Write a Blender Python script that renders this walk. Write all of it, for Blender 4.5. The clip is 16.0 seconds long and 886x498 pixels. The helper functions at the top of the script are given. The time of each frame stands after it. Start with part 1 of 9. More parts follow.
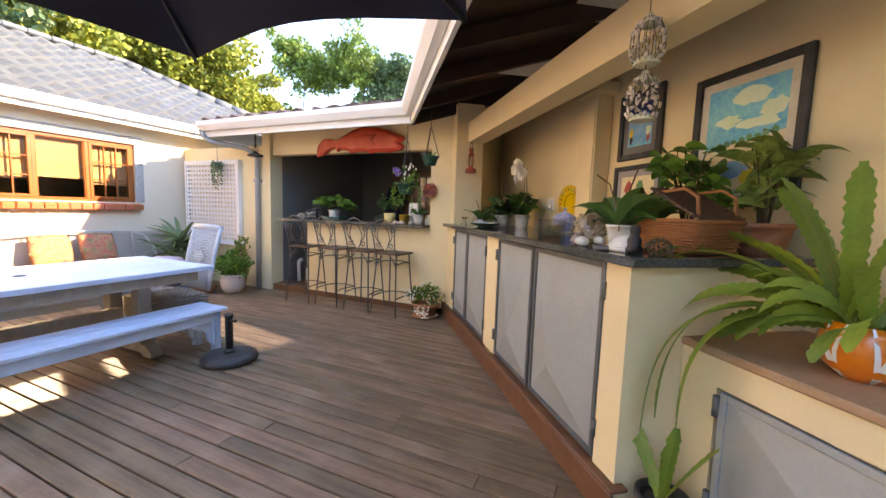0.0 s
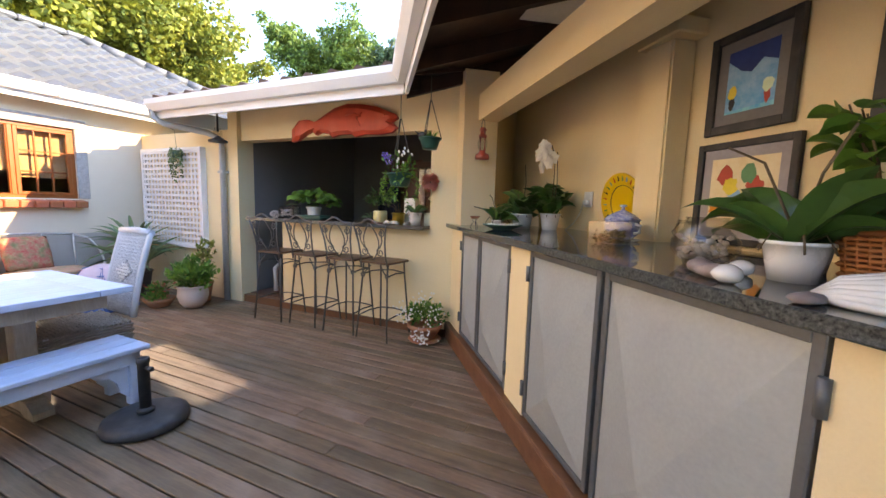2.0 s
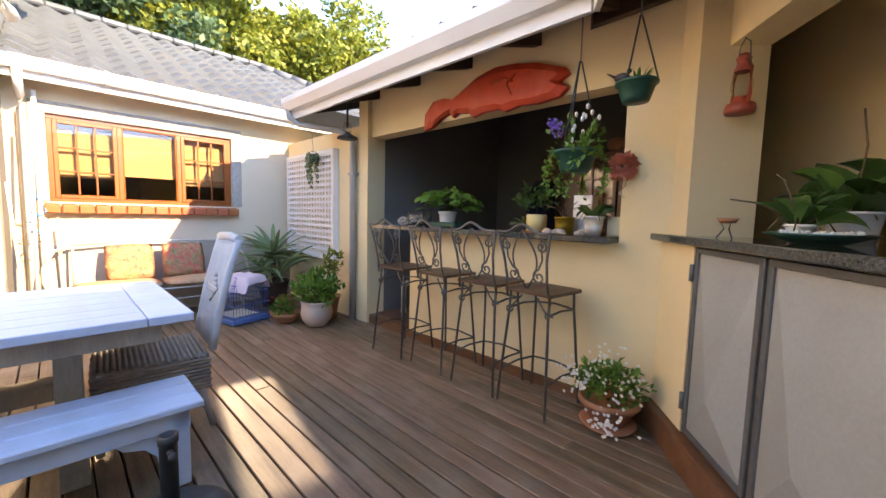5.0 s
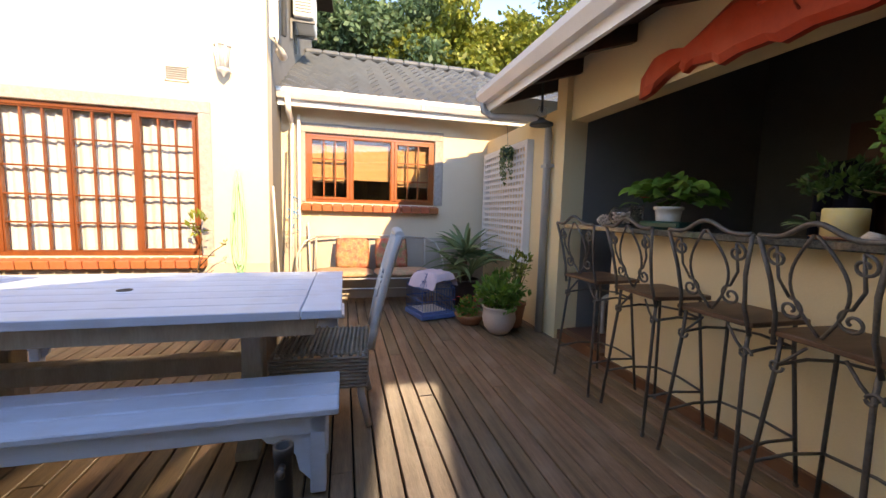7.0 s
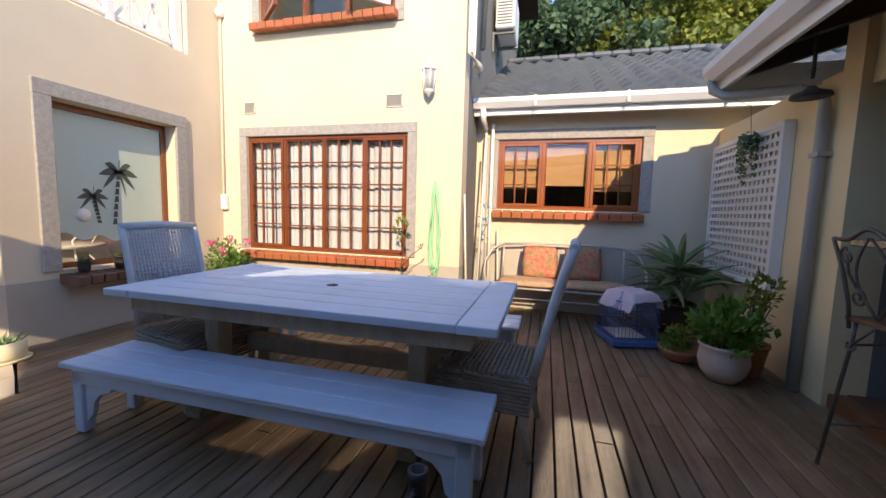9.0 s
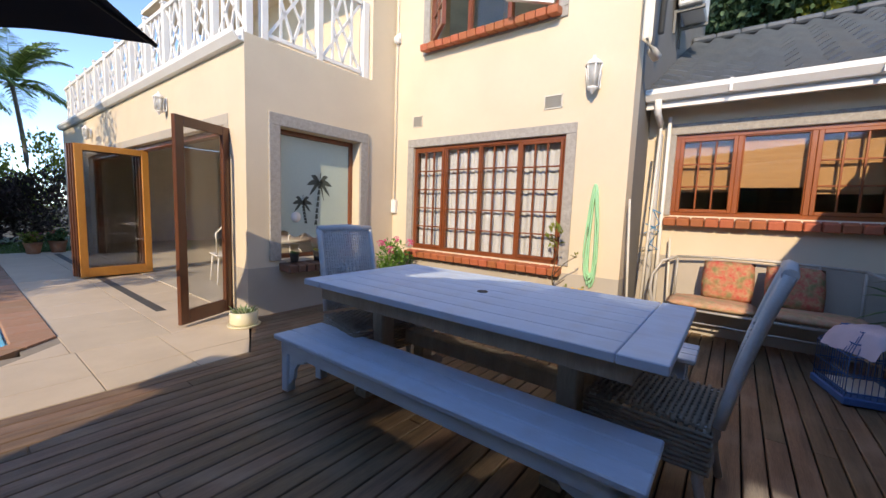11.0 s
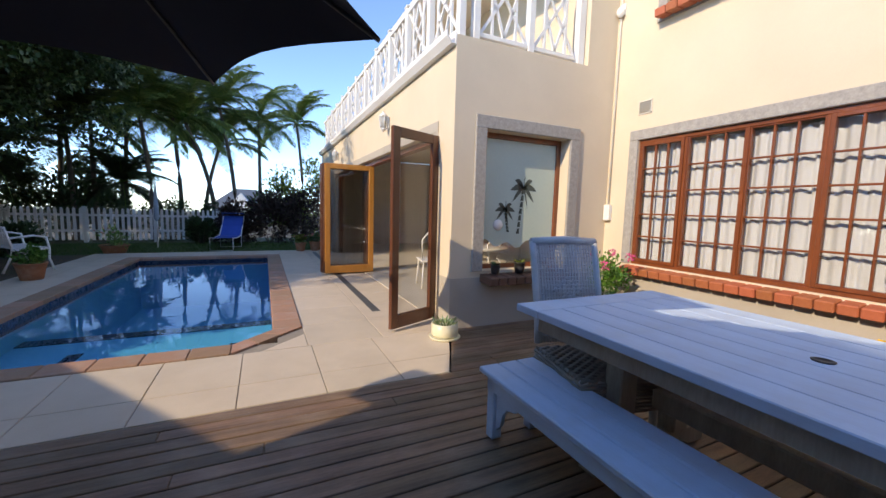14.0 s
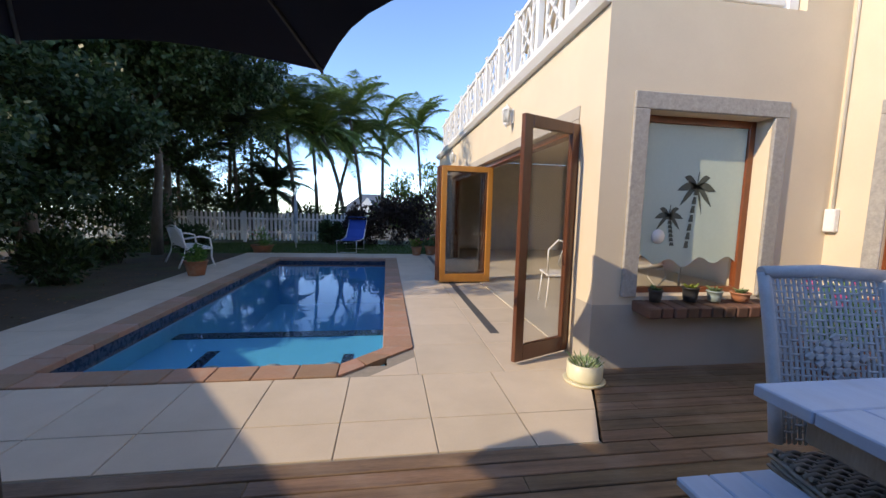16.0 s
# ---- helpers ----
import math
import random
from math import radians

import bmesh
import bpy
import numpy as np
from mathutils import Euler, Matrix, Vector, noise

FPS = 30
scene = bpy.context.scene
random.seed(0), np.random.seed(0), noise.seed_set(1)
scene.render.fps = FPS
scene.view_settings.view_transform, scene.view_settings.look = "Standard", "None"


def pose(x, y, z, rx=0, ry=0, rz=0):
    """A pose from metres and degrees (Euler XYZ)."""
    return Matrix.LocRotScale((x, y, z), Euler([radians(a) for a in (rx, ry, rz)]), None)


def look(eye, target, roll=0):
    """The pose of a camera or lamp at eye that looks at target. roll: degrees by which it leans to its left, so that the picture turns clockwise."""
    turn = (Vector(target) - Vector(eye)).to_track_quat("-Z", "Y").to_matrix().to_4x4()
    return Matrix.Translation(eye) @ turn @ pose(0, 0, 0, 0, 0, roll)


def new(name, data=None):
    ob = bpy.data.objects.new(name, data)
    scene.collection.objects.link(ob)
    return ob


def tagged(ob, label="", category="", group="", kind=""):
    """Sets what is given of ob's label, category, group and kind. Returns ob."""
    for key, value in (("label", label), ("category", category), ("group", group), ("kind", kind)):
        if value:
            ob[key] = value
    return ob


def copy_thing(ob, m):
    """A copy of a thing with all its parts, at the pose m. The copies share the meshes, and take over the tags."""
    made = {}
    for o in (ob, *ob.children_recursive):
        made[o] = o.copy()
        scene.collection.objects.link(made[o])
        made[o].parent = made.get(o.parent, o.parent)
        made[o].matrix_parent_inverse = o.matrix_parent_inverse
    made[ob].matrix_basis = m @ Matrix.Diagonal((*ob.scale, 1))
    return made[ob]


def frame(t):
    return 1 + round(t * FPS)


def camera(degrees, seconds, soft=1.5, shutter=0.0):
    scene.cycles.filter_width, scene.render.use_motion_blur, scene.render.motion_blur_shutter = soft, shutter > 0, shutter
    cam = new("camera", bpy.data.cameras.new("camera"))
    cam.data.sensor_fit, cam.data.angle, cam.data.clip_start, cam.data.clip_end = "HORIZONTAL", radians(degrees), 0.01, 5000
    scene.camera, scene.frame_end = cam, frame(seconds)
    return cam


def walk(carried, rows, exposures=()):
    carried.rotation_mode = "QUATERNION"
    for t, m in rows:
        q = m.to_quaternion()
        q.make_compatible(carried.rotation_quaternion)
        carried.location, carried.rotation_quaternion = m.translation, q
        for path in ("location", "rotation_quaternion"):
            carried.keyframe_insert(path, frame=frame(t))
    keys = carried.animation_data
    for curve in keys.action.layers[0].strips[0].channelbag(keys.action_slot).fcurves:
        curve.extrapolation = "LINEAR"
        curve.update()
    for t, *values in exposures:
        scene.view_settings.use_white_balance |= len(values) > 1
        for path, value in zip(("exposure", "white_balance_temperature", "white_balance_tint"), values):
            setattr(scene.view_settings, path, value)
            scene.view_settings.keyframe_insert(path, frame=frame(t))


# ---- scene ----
cam = camera(98.6, 16.0)
PATH = [
    (0, (-0.34, 0.252, 1.35), (-1.139, 2.074, 1.148), 1.9),
    (0.5, (-0.427, 0.451, 1.361), (-1.189, 2.287, 1.142), 1.9),
    (1, (-0.574, 0.694, 1.365), (-1.335, 2.529, 1.133), 1.9),
    (1.5, (-0.679, 0.903, 1.362), (-1.448, 2.735, 1.13), 1.8),
    (2, (-0.771, 1.15, 1.375), (-1.571, 2.969, 1.144), 1.7),
    (2.5, (-0.83, 1.351, 1.377), (-1.801, 3.084, 1.148), 1.7),
    (3, (-0.967, 1.603, 1.38), (-2.024, 3.286, 1.151), 1.7),
    (3.5, (-1.078, 1.806, 1.375), (-2.184, 3.456, 1.145), 1.5),
    (3.7, (-1.122, 1.889, 1.371), (-2.264, 3.515, 1.143), 1.6),
    (5.8, (-1.738, 2.344, 1.219), (-3.34, 3.527, 1.037), 1.5),
    (6, (-1.729, 2.414, 1.255), (-3.389, 3.511, 1.059), 1.6),
    (6.5, (-1.81, 2.557, 1.233), (-3.616, 3.395, 1.04), 1.7),
    (7, (-1.947, 2.628, 1.223), (-3.873, 3.132, 1.031), 1.6),
    (7.5, (-2.071, 2.696, 1.217), (-4.054, 2.876, 1.03), 1.6),
    (8, (-2.136, 2.719, 1.233), (-4.126, 2.673, 1.04), 1.5),
    (8.5, (-2.165, 2.75, 1.229), (-4.141, 2.506, 1.04), 1.6),
    (9, (-2.168, 2.787, 1.242), (-4.092, 2.274, 1.051), 1.6),
    (9.5, (-2.168, 2.792, 1.242), (-4.024, 2.072, 1.051), 1.5),
    (9.7, (-2.182, 2.787, 1.226), (-4.006, 1.987, 1.042), 1.8),
    (11.8, (-2.218, 2.67, 1.303), (-3.641, 1.281, 1.091), 1.7),
    (12, (-2.223, 2.626, 1.292), (-3.604, 1.194, 1.085), 1.7),
    (12.5, (-2.251, 2.525, 1.292), (-3.522, 0.995, 1.085), 1.7),
    (13, (-2.299, 2.407, 1.281), (-3.465, 0.794, 1.075), 1.7),
    (13.5, (-2.371, 2.279, 1.284), (-3.397, 0.574, 1.076), 1.6),
    (14, (-2.422, 2.14, 1.282), (-3.27, 0.341, 1.076), 1.6),
    (14.5, (-2.449, 2.014, 1.294), (-3.154, 0.154, 1.085), 1.6),
    (15, (-2.451, 1.796, 1.305), (-3.017, -0.111, 1.095), 1.6),
    (15.5, (-2.458, 1.641, 1.303), (-2.926, -0.293, 1.096), 1.5),
    (16, (-2.508, 1.452, 1.308), (-2.801, -0.515, 1.102), 1.5),
]
EXPOSURE = [(0.0, 4.1, 11200, 16), (3.7, 3.95, 9900, 15), (6.0, 3.6, 12000, 17), (7.2, 2.9, 12000, 17), (8.0, 2.6, 9900, 15), (9.5, 2.1, 8900, 14), (12.0, 1.85, 8000, 12), (16.0, 1.85, 8000, 12)]
walk(cam, [(t, look(eye, target, roll)) for t, eye, target, roll in PATH], EXPOSURE)

# ---- world, sun ----
SUN_TO = Vector((1.0, 0.29, 0.54)).normalized()   # from the deck towards the sun
world = bpy.data.worlds.new("sky")
scene.world = world
world.use_nodes = True
wn = world.node_tree.nodes
sky = wn.new("ShaderNodeTexSky")
sky.sky_type, sky.sun_disc = "NISHITA", False
sky.sun_elevation = math.asin(SUN_TO.z)
sky.sun_rotation = math.atan2(SUN_TO.x, SUN_TO.y)
sky.air_density, sky.dust_density, sky.ozone_density, sky.altitude = 0.65, 0.0, 6.0, 600
world.node_tree.links.new(sky.outputs["Color"], wn["Background"].inputs["Color"])
wn["Background"].inputs["Strength"].default_value = 0.15
sun = new("sun", bpy.data.lights.new("sun", "SUN"))
sun.data.energy, sun.data.angle, sun.data.color = 1.3, radians(0.5), (1.0, 0.90, 0.76)
sun.matrix_world = look(SUN_TO * 40, (0, 0, 0))
# The three kitchen panes mirror the low sun on to the deck: an added narrow area lamp before each stands in for it.
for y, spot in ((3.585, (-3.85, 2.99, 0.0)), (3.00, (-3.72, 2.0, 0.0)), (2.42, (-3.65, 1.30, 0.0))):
    beam = new("pane_glint_lamp", bpy.data.lights.new("pane_glint_lamp", "AREA"))
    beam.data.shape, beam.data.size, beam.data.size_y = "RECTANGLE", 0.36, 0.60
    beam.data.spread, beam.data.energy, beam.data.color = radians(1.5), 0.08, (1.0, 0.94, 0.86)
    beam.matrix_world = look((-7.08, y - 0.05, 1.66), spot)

# ---- mesh tools ----
I4 = Matrix.Identity(4)


def bmnew():
    return bmesh.new()


def box(bm, x0, y0, z0, x1, y1, z1, m=None, bev=0.0, seg=1):
    geo = bmesh.ops.create_cube(bm, size=1.0)["verts"]
    t = Matrix.LocRotScale(((x0 + x1) / 2, (y0 + y1) / 2, (z0 + z1) / 2), None, (abs(x1 - x0), abs(y1 - y0), abs(z1 - z0)))
    bmesh.ops.transform(bm, matrix=t, verts=geo)
    if bev:
        es = list({e for v in geo for e in v.link_edges})
        geo = bmesh.ops.bevel(bm, geom=es, offset=bev, segments=seg, affect="EDGES")["verts"]
        geo = list({v for v in geo})
    if m is not None:
        vs = set(geo)
        for v in geo:
            for f in v.link_faces:
                vs.update(f.verts)
        bmesh.ops.transform(bm, matrix=m, verts=list(vs))
    return bm


def tube(bm, pts, r, seg=8, r_end=None, closed=False):
    pts = [Vector(p) for p in pts]
    n = len(pts)
    rings = []
    up = Vector((0, 0, 1))
    for i, p in enumerate(pts):
        if closed:
            d = pts[(i + 1) % n] - pts[i - 1]
        else:
            d = pts[min(i + 1, n - 1)] - pts[max(i - 1, 0)]
        d.normalize()
        a = d.cross(up)
        if a.length < 0.05:
            a = d.cross(Vector((1, 0, 0)))
        a.normalize()
        b = d.cross(a)
        rr = r if r_end is None else r + (r_end - r) * i / max(1, n - 1)
        rings.append([bm.verts.new(p + (a * math.cos(t) + b * math.sin(t)) * rr) for t in (2 * math.pi * k / seg for k in range(seg))])
    for i in range(n if closed else n - 1):
        r0, r1 = rings[i], rings[(i + 1) % n]
        for k in range(seg):
            f = bm.faces.new((r0[k], r0[(k + 1) % seg], r1[(k + 1) % seg], r1[k]))
            f.smooth = True
    if not closed:
        bm.faces.new(rings[0][::-1])
        bm.faces.new(rings[-1])
    return bm


def lathe(bm, profile, seg=24, at=(0, 0, 0), m=None):
    """Turn (r, z) pairs about the z axis."""
    at = Vector(at)
    rings = []
    for r, z in profile:
        ring = []
        for k in range(seg):
            t = 2 * math.pi * k / seg
            p = Vector((r * math.cos(t), r * math.sin(t), z))
            p = (m @ p) if m is not None else p
            ring.append(bm.verts.new(p + at))
        rings.append(ring)
    for r0, r1 in zip(rings, rings[1:]):
        for k in range(seg):
            f = bm.faces.new((r0[k], r0[(k + 1) % seg], r1[(k + 1) % seg], r1[k]))
            f.smooth = True
    if profile[0][0] > 0.0005:
        bm.faces.new(rings[0][::-1])
    if profile[-1][0] > 0.0005:
        bm.faces.new(rings[-1])
    return bm


def prism(bm, outline, depth, m=None):
    """Push a flat outline of (x, y) pairs out along z."""
    m = m if m is not None else I4
    a = [bm.verts.new(m @ Vector((x, y, 0))) for x, y in outline]
    b = [bm.verts.new(m @ Vector((x, y, depth))) for x, y in outline]
    n = len(outline)
    bm.faces.new(a[::-1])
    bm.faces.new(b)
    for k in range(n):
        bm.faces.new((a[k], a[(k + 1) % n], b[(k + 1) % n], b[k]))
    return bm


def ball(bm, at, r, squash=(1, 1, 1), sub=2, rough=0.0, m=None):
    geo = bmesh.ops.create_icosphere(bm, subdivisions=sub, radius=1.0)["verts"]
    for v in geo:
        k = 1 + rough * noise.noise(v.co * 2.3 + Vector(at) * 7)
        v.co = Vector((v.co.x * squash[0], v.co.y * squash[1], v.co.z * squash[2])) * r * k
        if m is not None:
            v.co = m @ v.co
        v.co += Vector(at)
        for f in v.link_faces:
            f.smooth = True
    return bm


def mesh_of(bm, name, material):
    bmesh.ops.recalc_face_normals(bm, faces=bm.faces)
    me = bpy.data.meshes.new(name)
    bm.to_mesh(me)
    bm.free()
    me.materials.append(material)
    return me


def part(name, bm, material, parent, label="", m=None):
    ob = new(name, mesh_of(bm, name, material))
    ob.parent = parent
    if m is not None:
        ob.matrix_basis = m
    if label:
        tagged(ob, label)
    return ob


def piece(name, me, parent, m):
    ob = new(name, me)
    ob.parent = parent
    ob.matrix_basis = m
    return ob


def thing(name, label, category, m=None, group="", kind=""):
    ob = new(name)
    ob.empty_display_size = 0.1
    ob.matrix_basis = m if m is not None else I4
    return tagged(ob, label, category, group, kind)


def solid(name, bm, material, label, category="", group="", kind="", m=None):
    ob = new(name, mesh_of(bm, name, material))
    if m is not None:
        ob.matrix_basis = m
    return tagged(ob, label, category, group, kind)


def pydata(name, verts, faces, material, smooth=False):
    me = bpy.data.meshes.new(name)
    me.from_pydata([tuple(v) for v in verts], [], faces)
    me.materials.append(material)
    if smooth:
        me.polygons.foreach_set("use_smooth", [True] * len(me.polygons))
    me.update()
    return me


def wall_with_holes(bm, axis, at, thick, a0, a1, z0, z1, holes):
    """A wall in the plane axis = at, that reaches from at to at + thick; holes as (a0, a1, z0, z1)."""
    us = sorted({a0, a1, *[h[0] for h in holes], *[h[1] for h in holes]})
    for u0, u1 in zip(us, us[1:]):
        cut = sorted([(h[2], h[3]) for h in holes if h[0] <= u0 + 1e-6 and h[1] >= u1 - 1e-6])
        z = z0
        for c0, c1 in cut + [(z1, z1)]:
            if c0 > z + 1e-6:
                if axis == "x":
                    box(bm, at, u0, z, at + thick, u1, c0)
                else:
                    box(bm, u0, at, z, u1, at + thick, c0)
            z = max(z, c1)
    bmesh.ops.remove_doubles(bm, verts=bm.verts, dist=0.0005)
    return bm


def askew(way, x, y):
    """A level frame at (x, y): x along way, y to its left."""
    u = Vector((*way, 0)).normalized()
    return Matrix(((u.x, -u.y, 0, x), (u.y, u.x, 0, y), (0, 0, 1, 0), (0, 0, 0, 1)))


# The built-in counter runs askew: x along it, y towards its back wall; its roof a little more so.
M_C = askew((0.594, -0.805), -2.40, 4.856)
M_R = askew((0.561, -0.828), -2.30, 4.93)
RU, RB = M_R.col[0].to_3d(), M_R.col[1].to_3d()
BACK = 1.03          # the counter's back wall

# ---- materials ----
def mat(name, c1, c2=None, scale=3.0, rough=0.6, bump=0.15, fine=60.0, metal=0.0, rand=0.0, stretch=(1, 1, 1),
        island=0.0, coat=0.0, rough2=None, dirt=None, dirt_scale=1.2, dirt_amount=0.5, trans=0.0, sub=0.0):
    m = bpy.data.materials.new(name)
    m.use_nodes = True
    nt = m.node_tree
    n, l = nt.nodes, nt.links
    b = n["Principled BSDF"]
    tc = n.new("ShaderNodeTexCoord")
    mp = n.new("ShaderNodeMapping")
    mp.inputs["Scale"].default_value = stretch
    l.new(tc.outputs["Object"], mp.inputs["Vector"])
    n1 = n.new("ShaderNodeTexNoise")
    n1.inputs["Scale"].default_value, n1.inputs["Detail"].default_value, n1.inputs["Roughness"].default_value = scale, 5, 0.6
    l.new(mp.outputs["Vector"], n1.inputs["Vector"])
    n2 = n.new("ShaderNodeTexNoise")
    n2.inputs["Scale"].default_value, n2.inputs["Detail"].default_value = fine, 3
    l.new(mp.outputs["Vector"], n2.inputs["Vector"])
    c2 = c2 or tuple(v * 0.8 for v in c1)
    add = n.new("ShaderNodeMath")
    add.operation = "MULTIPLY_ADD"
    l.new(n2.outputs["Fac"], add.inputs[0])
    add.inputs[1].default_value = 0.5
    l.new(n1.outputs["Fac"], add.inputs[2])
    ramp = n.new("ShaderNodeMapRange")
    ramp.inputs["From Min"].default_value, ramp.inputs["From Max"].default_value = 0.5, 1.0
    l.new(add.outputs[0], ramp.inputs["Value"])
    mix = n.new("ShaderNodeMix")
    mix.data_type = "RGBA"
    l.new(ramp.outputs["Result"], mix.inputs["Factor"])
    mix.inputs["A"].default_value, mix.inputs["B"].default_value = (*c1, 1), (*c2, 1)
    col = mix.outputs["Result"]
    if dirt:
        n3 = n.new("ShaderNodeTexNoise")
        n3.inputs["Scale"].default_value, n3.inputs["Detail"].default_value = dirt_scale, 6
        l.new(tc.outputs["Object"], n3.inputs["Vector"])
        r3 = n.new("ShaderNodeMapRange")
        r3.inputs["From Min"].default_value, r3.inputs["From Max"].default_value = 0.48, 0.72
        r3.inputs["To Max"].default_value = dirt_amount
        l.new(n3.outputs["Fac"], r3.inputs["Value"])
        mx = n.new("ShaderNodeMix")
        mx.data_type = "RGBA"
        l.new(r3.outputs["Result"], mx.inputs["Factor"])
        l.new(col, mx.inputs["A"])
        mx.inputs["B"].default_value = (*dirt, 1)
        col = mx.outputs["Result"]
    if rand or island:
        hs = n.new("ShaderNodeHueSaturation")
        l.new(col, hs.inputs["Color"])
        if rand:
            src = n.new("ShaderNodeObjectInfo").outputs["Random"]
        else:
            src = n.new("ShaderNodeNewGeometry").outputs["Random Per Island"]
        mr = n.new("ShaderNodeMapRange")
        amount = rand or island
        mr.inputs["To Min"].default_value, mr.inputs["To Max"].default_value = 1 - amount, 1 + amount
        l.new(src, mr.inputs["Value"])
        l.new(mr.outputs["Result"], hs.inputs["Value"])
        mh = n.new("ShaderNodeMapRange")
        mh.inputs["To Min"].default_value, mh.inputs["To Max"].default_value = 0.5 + amount * 0.05, 0.5 - amount * 0.05
        l.new(src, mh.inputs["Value"])
        l.new(mh.outputs["Result"], hs.inputs["Hue"])
        col = hs.outputs["Color"]
    l.new(col, b.inputs["Base Color"])
    b.inputs["Metallic"].default_value = metal
    rr = n.new("ShaderNodeMapRange")
    rr.inputs["To Min"].default_value, rr.inputs["To Max"].default_value = rough, rough2 if rough2 is not None else min(1, rough + 0.15)
    l.new(n1.outputs["Fac"], rr.inputs["Value"])
    l.new(rr.outputs["Result"], b.inputs["Roughness"])
    b.inputs["Coat Weight"].default_value = coat
    if sub:
        b.inputs["Subsurface Weight"].default_value = sub
        b.inputs["Subsurface Radius"].default_value = (0.02, 0.02, 0.01)
    if bump:
        bp = n.new("ShaderNodeBump")
        bp.inputs["Strength"].default_value, bp.inputs["Distance"].default_value = bump, 0.004
        l.new(add.outputs[0], bp.inputs["Height"])
        l.new(bp.outputs["Normal"], b.inputs["Normal"])
    if trans:
        tr = n.new("ShaderNodeBsdfTranslucent")
        l.new(col, tr.inputs["Color"])
        ms = n.new("ShaderNodeMixShader")
        ms.inputs["Fac"].default_value = trans
        l.new(b.outputs[0], ms.inputs[1])
        l.new(tr.outputs[0], ms.inputs[2])
        l.new(ms.outputs[0], n["Material Output"].inputs["Surface"])
    return m


def gloss_factor(n, l, head_on, normal=None):
    """Share of light that a clear surface mirrors, by Schlick's rule."""
    lw, pw, ma = n.new("ShaderNodeLayerWeight"), n.new("ShaderNodeMath"), n.new("ShaderNodeMath")
    lw.inputs["Blend"].default_value = 0.5
    if normal is not None:
        l.new(normal, lw.inputs["Normal"])
    pw.operation, ma.operation = "POWER", "MULTIPLY_ADD"
    l.new(lw.outputs["Facing"], pw.inputs[0])
    pw.inputs[1].default_value = 5.0
    l.new(pw.outputs[0], ma.inputs[0])
    ma.inputs[1].default_value, ma.inputs[2].default_value = 1 - head_on, head_on
    return ma.outputs[0]


def glass_mat(name, tint=(1, 1, 1), clear=0.9, rough=0.0):
    m = bpy.data.materials.new(name)
    m.use_nodes = True
    n, l = m.node_tree.nodes, m.node_tree.links
    gl = n.new("ShaderNodeBsdfGlossy")
    gl.inputs["Roughness"].default_value = rough
    tr = n.new("ShaderNodeBsdfTransparent")
    tr.inputs["Color"].default_value = (*[v * clear for v in tint], 1)
    ms = n.new("ShaderNodeMixShader")
    l.new(gloss_factor(n, l, 0.045), ms.inputs["Fac"])
    l.new(tr.outputs[0], ms.inputs[1])
    l.new(gl.outputs[0], ms.inputs[2])
    l.new(ms.outputs[0], n["Material Output"].inputs["Surface"])
    return m


M_PLASTER = mat("cream_plaster", (0.68, 0.575, 0.43), (0.62, 0.52, 0.385), 1.5, 0.85, 0.35, 140, dirt=(0.5, 0.42, 0.32), dirt_scale=0.8, dirt_amount=0.18)
M_PLASTER_BAR = mat("ochre_plaster", (0.83, 0.66, 0.39), (0.77, 0.60, 0.35), 1.5, 0.85, 0.3, 120, dirt=(0.5, 0.4, 0.28), dirt_scale=0.9, dirt_amount=0.18)
# Shade inside the bar and on the upper side wall deepens this grey.
M_GREY_PLASTER = mat("shade_toned_grey_plaster", (0.19, 0.18, 0.165), (0.155, 0.148, 0.135), 1.5, 0.85, 0.3, 120, dirt=(0.22, 0.2, 0.19), dirt_amount=0.3)
M_PLINTH = mat("taupe_plinth_paint", (0.45, 0.40, 0.34), (0.40, 0.36, 0.30), 1.5, 0.85, 0.3, 120, dirt=(0.25, 0.22, 0.19), dirt_amount=0.35)
M_STUCCO = mat("rough_stucco", (0.40, 0.375, 0.34), (0.27, 0.255, 0.235), 22, 0.9, 1.0, 60)
M_WHITE = mat("white_paint", (0.80, 0.79, 0.76), (0.74, 0.73, 0.70), 2, 0.45, 0.05, 60, dirt=(0.55, 0.5, 0.44), dirt_amount=0.2)
M_WHITE_UP = mat("white_render", (0.78, 0.75, 0.70), (0.73, 0.70, 0.64), 1.5, 0.8, 0.25, 120)
M_DECK = mat("oiled_deck_board", (0.27, 0.17, 0.10), (0.085, 0.052, 0.031), 6, 0.42, 0.7, 90, rand=0.22, stretch=(0.18, 3.0, 3.0), dirt=(0.40, 0.31, 0.23), dirt_scale=3.0, dirt_amount=0.38, rough2=0.62)
M_UNDER = mat("dark_soil", (0.02, 0.016, 0.013), (0.03, 0.024, 0.02), 5, 0.9)
M_KICK = mat("varnished_kick_board", (0.20, 0.085, 0.04), (0.13, 0.05, 0.024), 4, 0.35, 0.2, 60, stretch=(0.3, 3, 3), rand=0.12)
M_TILE = mat("cream_paving", (0.62, 0.52, 0.40), (0.56, 0.465, 0.35), 3, 0.5, 0.08, 90, rand=0.05, dirt=(0.45, 0.38, 0.3), dirt_scale=1.5, dirt_amount=0.3)
M_GROUT = mat("grey_grout", (0.32, 0.28, 0.23), None, 20, 0.9)
M_COPING = mat("terracotta_coping", (0.40, 0.235, 0.15), (0.31, 0.175, 0.11), 6, 0.65, 0.25, 60, rand=0.2, dirt=(0.42, 0.34, 0.27), dirt_scale=6, dirt_amount=0.5)
